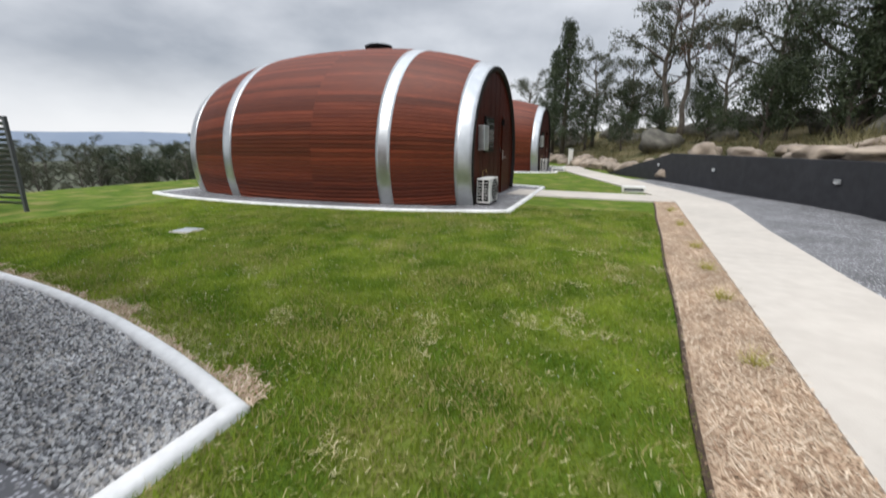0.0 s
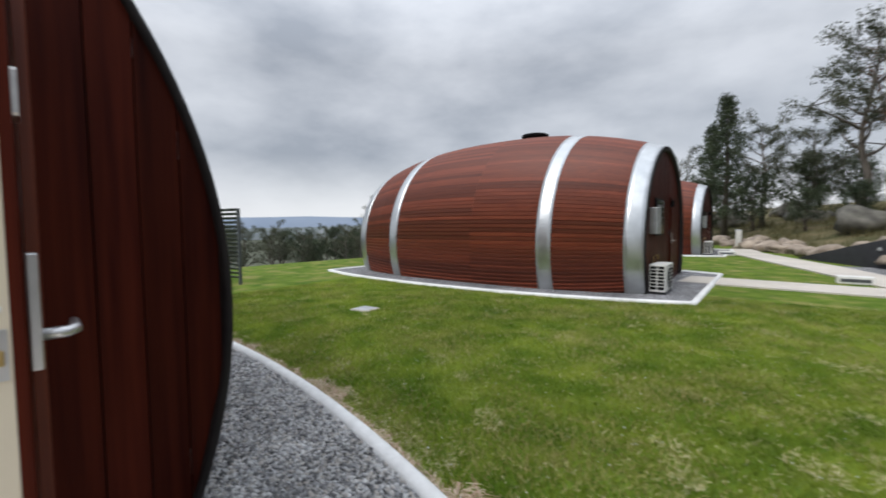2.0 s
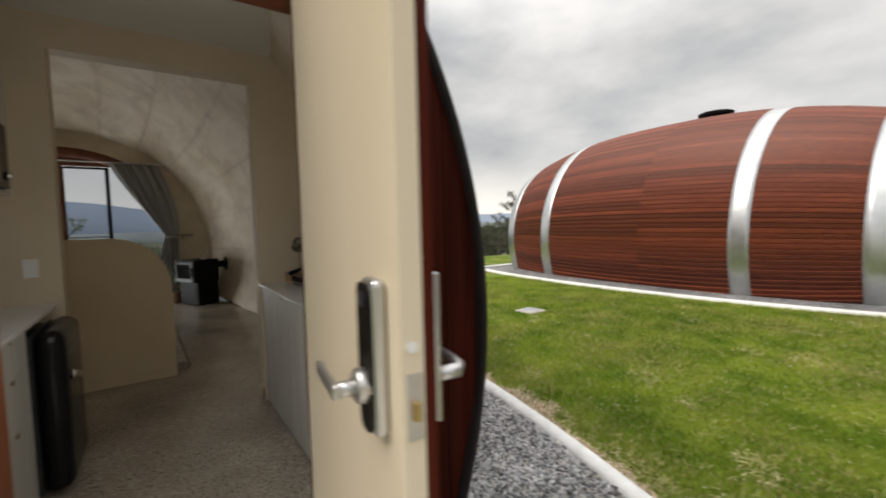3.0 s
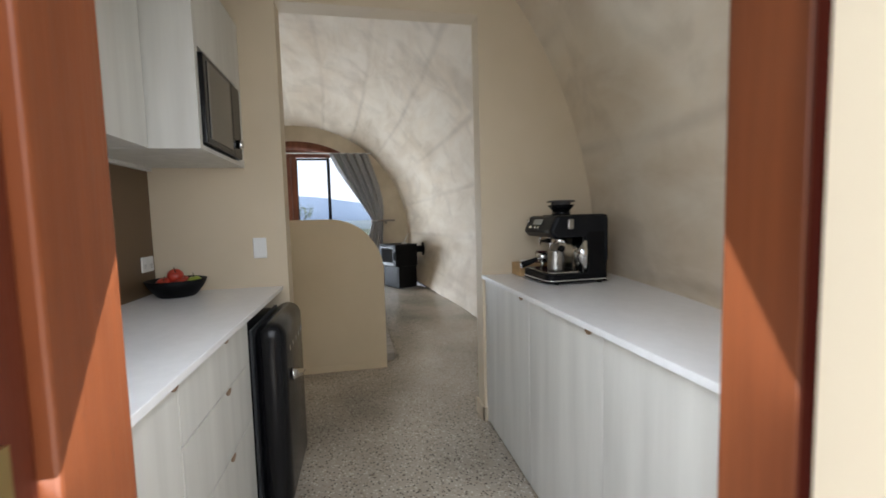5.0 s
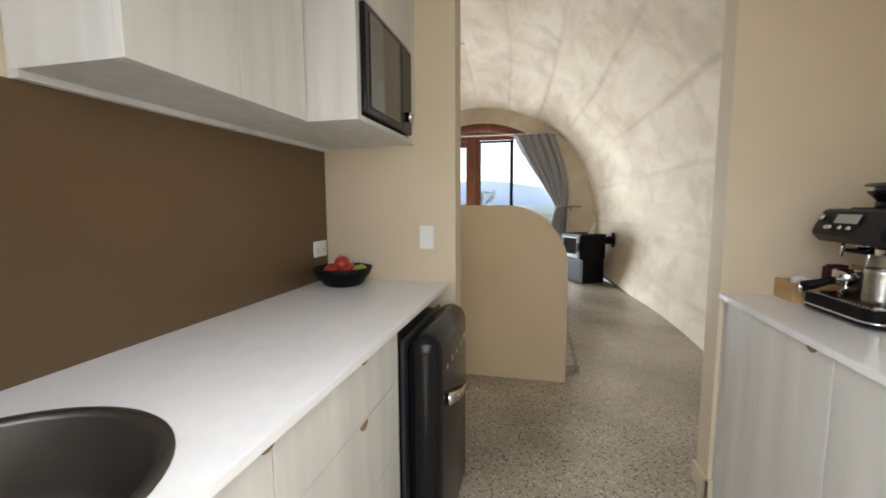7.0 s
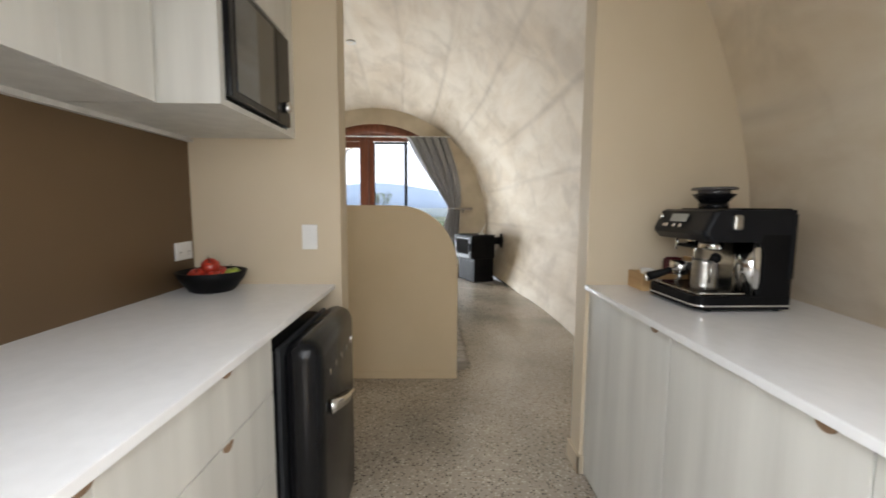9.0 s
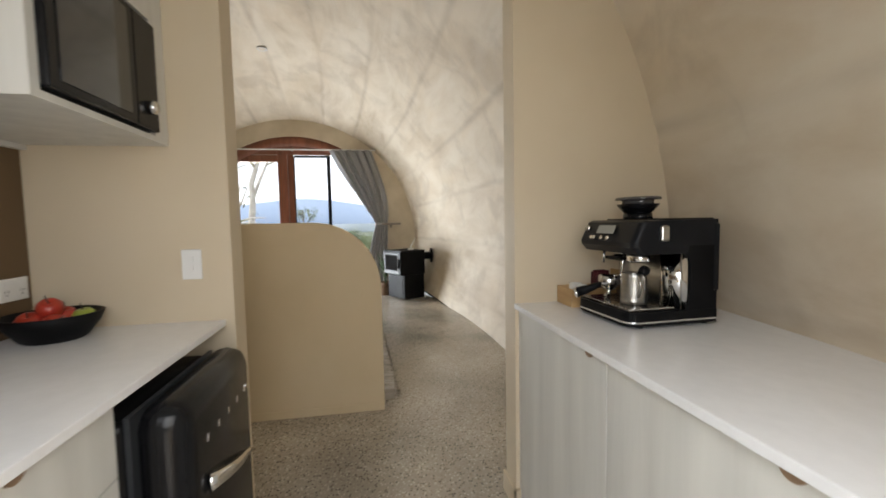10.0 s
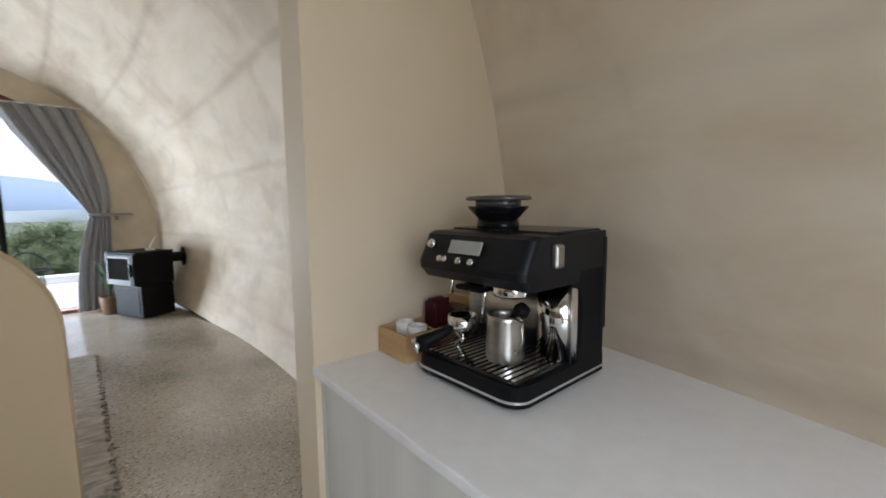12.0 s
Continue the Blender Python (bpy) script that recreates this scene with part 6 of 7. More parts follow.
    # hopper
    hc = (-0.05, 0.17, 0.395)
    part("hopper_collar", lathe([(0, 0), (0.058, 0), (0.056, 0.028), (0, 0.028)], 28, hc), BLACK_GLOSS, t, "", True)
    part("hopper_bowl", lathe([(0, 0.026), (0.05, 0.026), (0.082, 0.062), (0.082, 0.066), (0, 0.066)], 32, hc), BLACK_GLOSS, t, "hopper of dark beans", True)
    part("hopper_neck", lathe([(0, 0.066), (0.062, 0.066), (0.062, 0.082), (0, 0.082)], 28, hc), SMOKED, t, "", True)
    part("hopper_lid", lathe([(0, 0.080), (0.088, 0.082), (0.09, 0.088), (0.085, 0.094), (0, 0.097)], 32, hc), SMOKED, t, "smoked hopper lid", True)
    # group head, portafilter, steam wand
    g = (0.045, 0.09)
    part("group_head", lathe([(0, 0), (0.040, 0), (0.044, 0.006), (0.044, 0.026), (0.036, 0.040), (0, 0.040)], 28, (g[0], g[1], 0.232)), CHROME, t, "", True)
    g2 = (-0.06, 0.10)
    part("grind_outlet", lathe([(0, 0), (0.030, 0), (0.034, 0.03), (0, 0.03)], 24, (g2[0], g2[1], 0.245)), CHROME, t, "", True)
    part("grind_cradle", boxed(g2[0] - 0.045, g2[1] - 0.05, 0.232, g2[0] + 0.045, g2[1] + 0.04, 0.246, bevel=0.005), BLACK_MATT, t)
    part("steam_wand", tube(bmesh.new(), [(-0.125, 0.07, 0.275), (-0.125, 0.06, 0.25), (-0.126, 0.06, 0.215)], 0.006, 10), CHROME, t, "", True)
    part("water_spout", tube(bmesh.new(), [(-0.02, 0.08, 0.27), (-0.02, 0.07, 0.22), (-0.022, 0.065, 0.15)], 0.005, 10), CHROME, t, "", True)
    for x in (-0.13, 0.13):
        for y in (0.02, 0.32):
            part("foot", lathe([(0, 0), (0.014, 0), (0.014, 0.014), (0, 0.014)], 12, (x, y, 0)), DARK_GREY, t)
    t.scale = (0.96, 0.80, 0.865)
    return t


coffee_machine()
jug = thing("milk_jug", (-4.232, 0.828, TOP + 0.063), "stainless steel milk jug with a black handled whisk", "milk jug")
part("jug", lathe([(0, 0), (0.040, 0), (0.043, 0.01), (0.042, 0.05), (0.039, 0.09), (0.041, 0.102), (0.038, 0.102), (0.036, 0.09), (0.039, 0.05), (0, 0.01)], 32), BRUSHED, jug, "", True)
part("handle", tube(bmesh.new(), [(0.035, -0.012, 0.10), (0.062, -0.02, 0.095), (0.066, -0.022, 0.06), (0.05, -0.016, 0.03), (0.04, -0.012, 0.028)], 0.0045, 8), BRUSHED, jug, "", True)
tamper = thing("tamper", (-4.229, 0.83, TOP + 0.14), "black coffee tamper resting in the milk jug", "tamper")
part("grip", lathe([(0, 0), (0.013, 0), (0.011, 0.02), (0.018, 0.045), (0.014, 0.058), (0, 0.06)], 18), BLACK_MATT, tamper, "", True)
tamper.matrix_basis = pose(-4.226, 0.832, TOP + 0.14, 0, 40, 20)
pf = thing("portafilter", (-4.349, 0.808, TOP + 0.063), "chrome portafilter with a black handle on the tray", "portafilter")
part("basket", lathe([(0, 0.03), (0.022, 0.03), (0.03, 0.045), (0.036, 0.05), (0.036, 0.08), (0.031, 0.08), (0.03, 0.055), (0, 0.05)], 26), CHROME, pf, "", True)
part("spout", tube(bmesh.new(), [(0, 0, 0.032), (0, 0, 0.018), (-0.018, 0, 0.006), (-0.02, 0, 0.0)], 0.008, 10), CHROME, pf, "", True)
part("handle", tube(bmesh.new(), [(-0.012, -0.018, 0.052), (-0.026, -0.044, 0.036), (-0.042, -0.074, 0.022), (-0.052, -0.095, 0.014)], [0.009, 0.013, 0.017, 0.0185], 14), BLACK_MATT, pf, "black handle", True)
part("end_cap", tube(bmesh.new(), [(-0.052, -0.095, 0.014), (-0.057, -0.105, 0.010)], 0.0188, 16), CHROME, pf, "", True)

tray = thing("bamboo_tray", (-4.545, 0.862, TOP), "open honey bamboo tray of cups and sachets", "tray")
part("base", boxed(-0.06, -0.125, 0.003, 0.06, 0.125, 0.012), TRAY_WOOD, tray)
for b in ((-0.066, -0.132, 0.0, -0.056, 0.132, 0.072), (0.056, -0.132, 0.0, 0.066, 0.132, 0.072), (-0.056, -0.132, 0.0, 0.056, -0.122, 0.072), (-0.056, 0.122, 0.0, 0.056, 0.132, 0.072), (-0.056, -0.01, 0.012, 0.056, -0.004, 0.06)):
    part("side", boxed(*b, bevel=0.002), TRAY_WOOD, tray)
for x in (-0.029, 0.029):
    c = thing("espresso_cup", (-4.545 + x, 0.862 - 0.068, TOP + 0.0125), "small white glazed espresso cup in the tray", "cup", "cups in the tray")
    part("cup", lathe([(0, 0), (0.017, 0), (0.02, 0.006), (0.026, 0.05), (0.0262, 0.07), (0.0235, 0.07), (0.022, 0.05), (0.016, 0.01), (0, 0.009)], 26), CERAMIC, c, "", True)
for k in range(7):
    s = thing("drink_sachet", (-4.545 - 0.035 + 0.009 * k, 0.862 + 0.03 + 0.004 * (k % 3), TOP + 0.0125), "upright burgundy drink sachet in the tray", "sachet", "sachets in the tray")
    part("pouch", boxed(-0.0025, -0.026, 0, 0.0025, 0.026, 0.115 + 0.008 * (k % 2), bevel=0.001), SACHET, s)
    part("stripe", boxed(0.0025, -0.02, 0.03, 0.003, 0.02, 0.05), BRASS, s)
    s.matrix_basis = s.matrix_basis @ pose(0, 0, 0, 0, 3 - k, 4 * (k % 2))
part("back_board", boxed(-0.056, 0.108, 0.012, 0.056, 0.121, 0.135, bevel=0.002), TRAY_WOOD, tray)
bag = thing("biscuit_bag", (-4.525, 0.862 + 0.080, TOP + 0.0125), "crumpled brown biscuit packet in the tray", "packet")
bm = boxed(-0.028, -0.022, 0, 0.058, 0.016, 0.105, bevel=0.012, seg=3)
for v in bm.verts:
    v.co += Vector((0.006 * noise.noise(v.co * 60), 0.006 * noise.noise(v.co * 50 + Vector((3, 1, 2))), 0.004 * noise.noise(v.co * 70)))
part("packet", bm, KRAFT, bag, "", True)


# ---------------------------------------------------------------- outside things
scr = thing("louvre_screen", (-10.25, 4.79, 0.0), "dark grey metal louvre privacy screen on the lawn", "privacy screen", rz=186)
part("post", boxed(-0.03, -0.03, -0.05, 0.03, 0.03, 1.76, bevel=0.004), SLATE, scr)
part("post", boxed(2.37, -0.03, -0.05, 2.43, 0.03, 1.76, bevel=0.004), SLATE, scr)
for k in range(17):
    z = 0.14 + 0.098 * k
    bm = bmesh.new()
    v = [bm.verts.new(p) for p in ((0.03, -0.028, z), (2.37, -0.028, z), (2.37, 0.028, z + 0.055), (0.03, 0.028, z + 0.055), (0.03, -0.024, z - 0.006), (2.37, -0.024, z - 0.006), (2.37, 0.032, z + 0.049), (0.03, 0.032, z + 0.049))]
    for f in ((0, 1, 2, 3), (7, 6, 5, 4), (0, 4, 5, 1), (3, 2, 6, 7), (0, 3, 7, 4), (1, 5, 6, 2)):
        bm.faces.new([v[i] for i in f])
    part("slat", bm, SLATE, scr)

dg = thing("drain_grate", (-5.70, 4.56, 0.004), "square grey drain cover let into the lawn", "drain cover", rz=6)
part("frame", boxed(-0.165, -0.165, -0.04, 0.165, 0.165, 0.016, bevel=0.006), CONCRETE, dg)
part("lid", boxed(-0.14, -0.14, 0.016, 0.14, 0.14, 0.022, bevel=0.004), GALV, dg)

for (x, y) in ((0.86, 12.75), (-2.0, 21.2)):
    bl = thing("path_light_box", (x, y, 0.0), "low white junction box beside the footpath", "junction box", "boxes by the footpath")
    part("body", boxed(-0.30, -0.16, 0, 0.30, 0.16, 0.17, bevel=0.02), AC_WHITE, bl)
    part("vent_strip", boxed(-0.24, -0.163, 0.05, 0.24, -0.159, 0.12), SLATE, bl)
post = thing("marker_post", (-1.9, 27.0, 0.0), "short pale service pillar on the bank", "pillar")
part("shaft", boxed(-0.13, -0.10, -0.1, 0.13, 0.10, 0.95, bevel=0.02), AC_WHITE, post)
part("cap", boxed(-0.15, -0.12, 0.95, 0.15, 0.12, 1.0, bevel=0.015), GALV, post)


def rock(at, size, mat, seed, label, turn):
    bm = bmesh.new()
    bmesh.ops.create_icosphere(bm, subdivisions=3, radius=1.0)
    off = Vector((seed * 3.7, seed * 1.3, seed * 2.9))
    for v in bm.verts:
        n1 = noise.noise(v.co * 1.1 + off) * 0.38 + noise.cell(v.co * 1.6 + off) * 0.16 + noise.noise(v.co * 3.4 + off) * 0.16
        v.co *= 1 + n1
        v.co.z = max(v.co.z, -0.55)
        v.co = Vector((v.co.x * size[0], v.co.y * size[1], v.co.z * size[2]))
    me = bpy.data.meshes.new("boulder")
    bm.to_mesh(me)
    bm.free()
    me.materials.append(mat)
    me.polygons.foreach_set("use_smooth", [True] * len(me.polygons))
    ob = new("boulder", me)
    ob.matrix_basis = pose(*at, 0, 0, turn)
    return tagged(ob, label, "boulder", "boulders on the bank")


rr = random.Random(11)
y = 3.0
while y < 27.5:
    sx, sy, sz = rr.uniform(0.4, 0.75), rr.uniform(0.5, 1.1), rr.uniform(0.18, 0.36)
    x = wall_line(y) + 0.75 + rr.uniform(-0.1, 0.3)
    rock((x, y, hill(x, y) + sz * 0.35), (sx, sy, sz), SANDSTONE, y, "weathered tan sandstone boulder above the wall", rr.uniform(-15, 15))
    if rr.random() < 0.5:
        x2 = x + rr.uniform(0.7, 1.2)
        rock((x2, y + 0.3, hill(x2, y + 0.3) + sz * 0.3), (sx * 0.9, sy * 0.8, sz), SANDSTONE, y + 40, "weathered tan sandstone boulder above the wall", rr.uniform(-30, 30))
    y += sy * 1.1
for k in range(12):
    y = 27 + k * 1.25
    x = wall_line(y) + rr.uniform(0.5, 1.8)
    s = rr.uniform(0.4, 0.85)
    rock((x, y, hill(x, y) + s * 0.2), (s, s * 1.1, s * 0.6), SANDSTONE, k + 90, "weathered tan sandstone boulder by the footpath's end", rr.uniform(0, 180))
for k in range(22):
    y = rr.uniform(15, 46)
    x = bank_line(y) + rr.uniform(5, 17)
    s = rr.uniform(0.6, 1.3)
    rock((x, y, hill(x, y) + s * 0.25), (s * 1.2, s, s * 0.75), DARK_ROCK, k + 200, "large dark lichened granite boulder on the ridge", rr.uniform(0, 180))


# ---------------------------------------------------------------- trees
def branch_paths(rnd, height, limbs, lean, spread, first):
    """Trunk and limbs as lists of (points, radii); returns them with the tips where leaves grow."""
    r0 = height * 0.016 + 0.03
    trunk = []
    x = y = 0.0
    for k in range(9):
        s = k / 8
        x += rnd.uniform(-1, 1) * 0.022 * height + lean[0] * height / 8
        y += rnd.uniform(-1, 1) * 0.022 * height + lean[1] * height / 8
        trunk.append(Vector((x, y, s * height * 0.86)))
    paths = [(trunk, [r0 * (1 - 0.85 * k / 8) * (1.5 if k == 0 else 1) for k in range(9)])]
    tips = [(trunk[-1], 1.0)]
    for i in range(limbs):
        s = first + (0.97 - first) * (i + rnd.random() * 0.6) / limbs
        f = s * 8
        k = min(int(f), 7)
        p = trunk[k].lerp(trunk[k + 1], f - k)
        a = i * 2.4 + rnd.uniform(-0.5, 0.5)
        ln = height * spread * (1.15 - 0.6 * s) * rnd.uniform(0.7, 1.25)
        d = Vector((math.cos(a), math.sin(a), rnd.uniform(0.5, 1.1))).normalized()
        pts = [p.copy()]
        q = p.copy()
        for j in range(5):
            d = (d + Vector((rnd.uniform(-1, 1), rnd.uniform(-1, 1), rnd.uniform(-0.4, 0.6))) * 0.28).normalized()
            q = q + d * ln / 5
            pts.append(q.copy())
        rb = r0 * (1 - 0.8 * s) * 0.55 + 0.008
        paths.append((pts, [rb * (1 - 0.85 * j / 5) for j in range(6)]))
        tips += [(pts[-1], 1.0), (pts[-2], 0.8), (pts[3], 0.55)]
        for _ in range(2):
            j = rnd.randint(2, 4)
            e = Vector((rnd.uniform(-1, 1), rnd.uniform(-1, 1), rnd.uniform(-0.1, 0.9))).normalized()
            sub = [pts[j].copy(), pts[j] + e * ln * 0.22, pts[j] + e * ln * 0.38 + Vector((0, 0, -0.02 * ln))]
            paths.append((sub, [rb * 0.45, rb * 0.3, rb * 0.12]))
            tips.append((sub[-1], 0.85))
    return paths, tips


def leaf_cloud(tips, per_tip, radius, size, rnd_np, droop=0.25, flat=0.75):
    """Arrays of small leaf blades in loose clumps round the tips."""
    centres, scales = np.array([t[0] for t in tips]), np.array([t[1] for t in tips])
    n = len(tips) * per_tip
    idx = np.repeat(np.arange(len(tips)), per_tip)
    off = rnd_np.normal(size=(n, 3))
    off /= np.linalg.norm(off, axis=1, keepdims=True) + 1e-9
    off *= (rnd_np.random((n, 1)) ** 0.6) * radius * scales[idx][:, None]
    off[:, 2] *= flat
    c = centres[idx] + off
    c[:, 2] -= droop * radius * rnd_np.random(n)
    d = rnd_np.normal(size=(n, 3))
    d[:, 2] -= 0.8
    d /= np.linalg.norm(d, axis=1, keepdims=True)
    s = np.cross(d, rnd_np.normal(size=(n, 3)))
    s /= np.linalg.norm(s, axis=1, keepdims=True) + 1e-9
    ln = size * (0.6 + 0.8 * rnd_np.random((n, 1)))
    a, b = c - d * ln, c + d * ln
    m1, m2 = c + s * ln * 0.32, c - s * ln * 0.32
    verts = np.stack([a, m1, b, m2], axis=1).reshape(-1, 3)
    faces = np.arange(n * 4).reshape(-1, 4)
    return verts, faces


def tree(name, seed, height, limbs, spread, first, bark, leaf, per_tip, clump, leaf_size, label, lean=(0, 0), flat=0.75):
    rnd, rnp = random.Random(seed), np.random.default_rng(seed)
    paths, tips = branch_paths(rnd, height, limbs, lean, spread, first)
    t = thing(name, (0, 0, 0), label, "tree", "trees on the hillside")
    bm = bmesh.new()
    for pts, radii in paths:
        tube(bm, pts, radii, 7)
    part("trunk", bm, bark, t, "", True)
    crown = numpy_mesh("crown", *leaf_cloud(tips, per_tip, clump, leaf_size, rnp, flat=flat), leaf)
    crown.parent = t
    return t


def conifer(seed, height, label):
    rnd, rnp = random.Random(seed), np.random.default_rng(seed)
    t = thing("casuarina", (0, 0, 0), label, "tree", "trees on the hillside")
    bm = tube(bmesh.new(), [(0, 0, 0), (0.1, 0, height * 0.5), (0, 0, height)], [0.16, 0.1, 0.015], 8)
    tips = []
    for k in range(60):
        s = 0.14 + 0.86 * k / 60
        a = k * 2.4
        ln = height * 0.20 * (1 - s) ** 0.8 * rnd.uniform(0.5, 1.25) + 0.10
        p = Vector((math.cos(a) * ln, math.sin(a) * ln, s * height + 0.25 * ln))
        tube(bm, [(0, 0, s * height), p * 0.5 + Vector((0, 0, s * height * 0.5)), p], [0.03, 0.02, 0.006], 5)
        tips += [(p, 0.8), (p * 0.6 + Vector((0, 0, s * height * 0.4)), 0.9)]
    part("trunk", bm, DARK_BARK, t, "", True)
    crown = numpy_mesh("crown", *leaf_cloud(tips, 62, 0.42, 0.09, rnp, flat=1.2), LEAF_DARK)
    crown.parent = t
    return t


def plant(proto, x, y, rz, scale=1.0, copy=True):
    m = pose(x, y, hill(x, y) - 0.1, 0, 0, rz)
    if copy:
        ob = copy_thing(proto, m)
    else:
        ob = proto
        ob.matrix_basis = m
    ob.scale = (scale, scale, scale)
    return ob


gum_a = tree("gum_tree", 3, 10.5, 17, 0.34, 0.34, BARK, LEAF, 105, 0.62, 0.078, "tall open gum tree with drooping grey-green leaves")
gum_b = tree("gum_tree", 8, 8.5, 16, 0.36, 0.26, BARK, LEAF, 95, 0.58, 0.075, "open gum tree with several pale limbs", lean=(0.04, 0.02))
gum_c = tree("gum_tree", 15, 13.0, 18, 0.30, 0.22, DARK_BARK, LEAF_DARK, 300, 1.15, 0.08, "dense dark gum tree on the bank", flat=0.9)
wattle = tree("wattle_tree", 21, 5.0, 12, 0.42, 0.12, DARK_BARK, LEAF_DARK, 100, 0.72, 0.09, "bushy dark wattle tree under the gums", flat=0.9)
rusty = tree("gum_tree", 33, 9.5, 10, 0.30, 0.45, BARK, LEAF_RUST, 40, 0.6, 0.08, "gum tree with a patch of rust-coloured dead leaves")
pine = conifer(5, 8.2, "dark spire-shaped casuarina behind the cabins")

plant(pine, -3.0, 33.0, 0, 1.15, False)
plant(pine, -4.0, 35.5, 80, 0.98)
plant(gum_a, 3.6, 32.5, 20, 1.12, False)
plant(gum_a, -1.2, 37.5, 200, 0.8)
plant(gum_b, 1.6, 37.0, 0, 0.85, False)
plant(gum_b, -6.4, 39.0, 130, 0.85)
plant(rusty, 4.6, 33.5, 60, 1.1, False)
plant(gum_c, 8.6, 23.5, 0, 1.05, False)
plant(gum_a, 9.9, 23.5, 110, 1.3)
plant(gum_c, 14.5, 22.5, 220, 1.15)
plant(gum_a, 6.6, 30.5, 300, 0.72)
plant(gum_b, 8.6, 30.5, 250, 1.2)
plant(gum_a, 13.5, 18.5, 40, 1.2)
plant(gum_c, 17.0, 16.0, 320, 1.15)
plant(gum_b, 15.0, 27.0, 75, 1.25)
plant(gum_c, 9.8, 19.0, 45, 0.98)
plant(gum_a, 11.0, 14.5, 150, 1.05)
plant(wattle, 1.5, 38.0, 0, 1.0, False)
for x, y, a, s in ((-1.5, 36.0, 50, 0.85), (6.0, 36.0, 140, 0.8), (10.0, 32.0, 10, 1.0), (12.5, 27.0, 70, 1.15), (12.0, 20.5, 200, 0.95), (8.2, 26.0, 250, 0.75), (4.0, 40.0, 300, 0.9),
                   (16.0, 21.0, 30, 1.25), (14.0, 24.0, 150, 1.15), (-5.5, 42.0, 100, 0.9), (10.2, 22.0, 310, 0.9), (13.8, 16.5, 120, 1.0), (6.4, 22.5, 20, 0.8), (8.2, 20.4, 160, 0.9), (5.2, 28.0, 210, 0.6), (3.0, 30.0, 20, 0.5), (1.0, 31.5, 80, 0.55)):
    plant(wattle, x, y, a, s)

# trees below the lawn's edge and in the valley
for k in range(95):
    a = rr.uniform(0, 1)
    x = -19.5 - 36 * a + rr.uniform(-3, 3)
    y = rr.uniform(-14, 36) + 20 * a
    if -9.0 < y < 3.0 + 0.1 * (-19.5 - x) and x > -40:
        continue
    proto = rr.choice((gum_a, gum_b, wattle, gum_b, gum_c))
    top = {gum_a: 9.6, gum_b: 7.8, wattle: 4.8, gum_c: 12.0}[proto]
    want = rr.uniform(0.2, 1.5) - hill(x, y) + (0.9 if rr.random() < 0.15 else 0)
    ob = plant(proto, x, y, rr.uniform(0, 360), min(max(want / top, 0.3), 1.15))
    tagged(ob, "grey-green bush tree below the lawn's edge", group="valley trees")
bush = tree("bush", 52, 2.3, 14, 0.62, 0.08, DARK_BARK, LEAF_BUSH, 150, 0.42, 0.06, "rounded green bush below the terrace", flat=0.85)
rb = random.Random(61)
plant(bush, -21.0, -1.0, 0, 0.8, False)
tagged(bush, group="valley trees")
for k in range(46):
    x = -19.5 - 30 * (k / 46) ** 1.4 + rb.uniform(-1, 1)
    y = rb.uniform(-9, 5) + 0.08 * (x + 20)
    want = rb.uniform(-0.25, 0.5) - 0.03 * (-19 - x) - hill(x, y)
    plant(bush, x, y, rb.uniform(0, 360), min(max(want / 2.3, 0.16), 1.6))
edge_gum = plant(gum_b, -20.5, 18.8, 40, 0.5)
tagged(edge_gum, "slender gum tree standing beyond the cabins", group="valley trees")
sapling = tree("young_gum", 71, 2.9, 8, 0.32, 0.35, BARK, LEAF_BUSH, 22, 0.3, 0.05, "slender young gum tree beyond the terrace")
plant(sapling, -19.0, -2.3, 75, 1.0, False)
pale = tree("pale_tree", 47, 6.2, 4, 0.5, 0.06, PALE_BARK, LEAF, 2, 0.5, 0.06, "nearly bare pale-limbed tree outside the glass doors", lean=(0.0, 0.09))
plant(pale, -15.6, -3.5, 0, 1.0, False)
plant(pale, -15.9, -4.5, 20, 0.95)


# ---------------------------------------------------------------- grass, stones and mulch close to the walk
def scatter(name, n, seed, region, accept, mat, blade, label, category):
    """Short blades or chips over a region of the plan, joined into one object."""
    g = np.random.default_rng(seed)
    x0, x1, y0, y1 = region
    pts = np.column_stack([g.uniform(x0, x1, n), g.uniform(y0, y1, n)])
    pts = pts[accept(pts[:, 0], pts[:, 1], g)]
    verts, faces = blade(pts, g)
    ob = numpy_mesh(name, verts, faces, mat)
    tagged(ob, label, category, kind="stuff")
    return ob


def grass_blades(pts, g, h=0.05, w=0.0045):
    n = len(pts)
    a = g.uniform(0, 2 * np.pi, n)
    lean = g.normal(0, 0.5, (n, 2)) * h
    hh = h * g.uniform(0.45, 1.2, n)
    d = np.column_stack([np.cos(a), np.sin(a)]) * w
    base = np.column_stack([pts, np.full(n, 0.0)])
    v = np.stack([np.column_stack([pts - d, np.zeros(n)]), np.column_stack([pts + d, np.zeros(n)]), np.column_stack([pts + lean, hh])], axis=1)
    return v.reshape(-1, 3), np.arange(3 * n).reshape(-1, 3)


def in_pad(x, y, cx, cy, margin=0.06, reach=3.625, bow=0.0175, near=5.05):
    u = x - cx
    return (u > -4.6 - margin) & (u < near + margin) & (np.abs(y - cy) < reach - bow * np.abs(u + 0.3) ** 2.3 + margin)


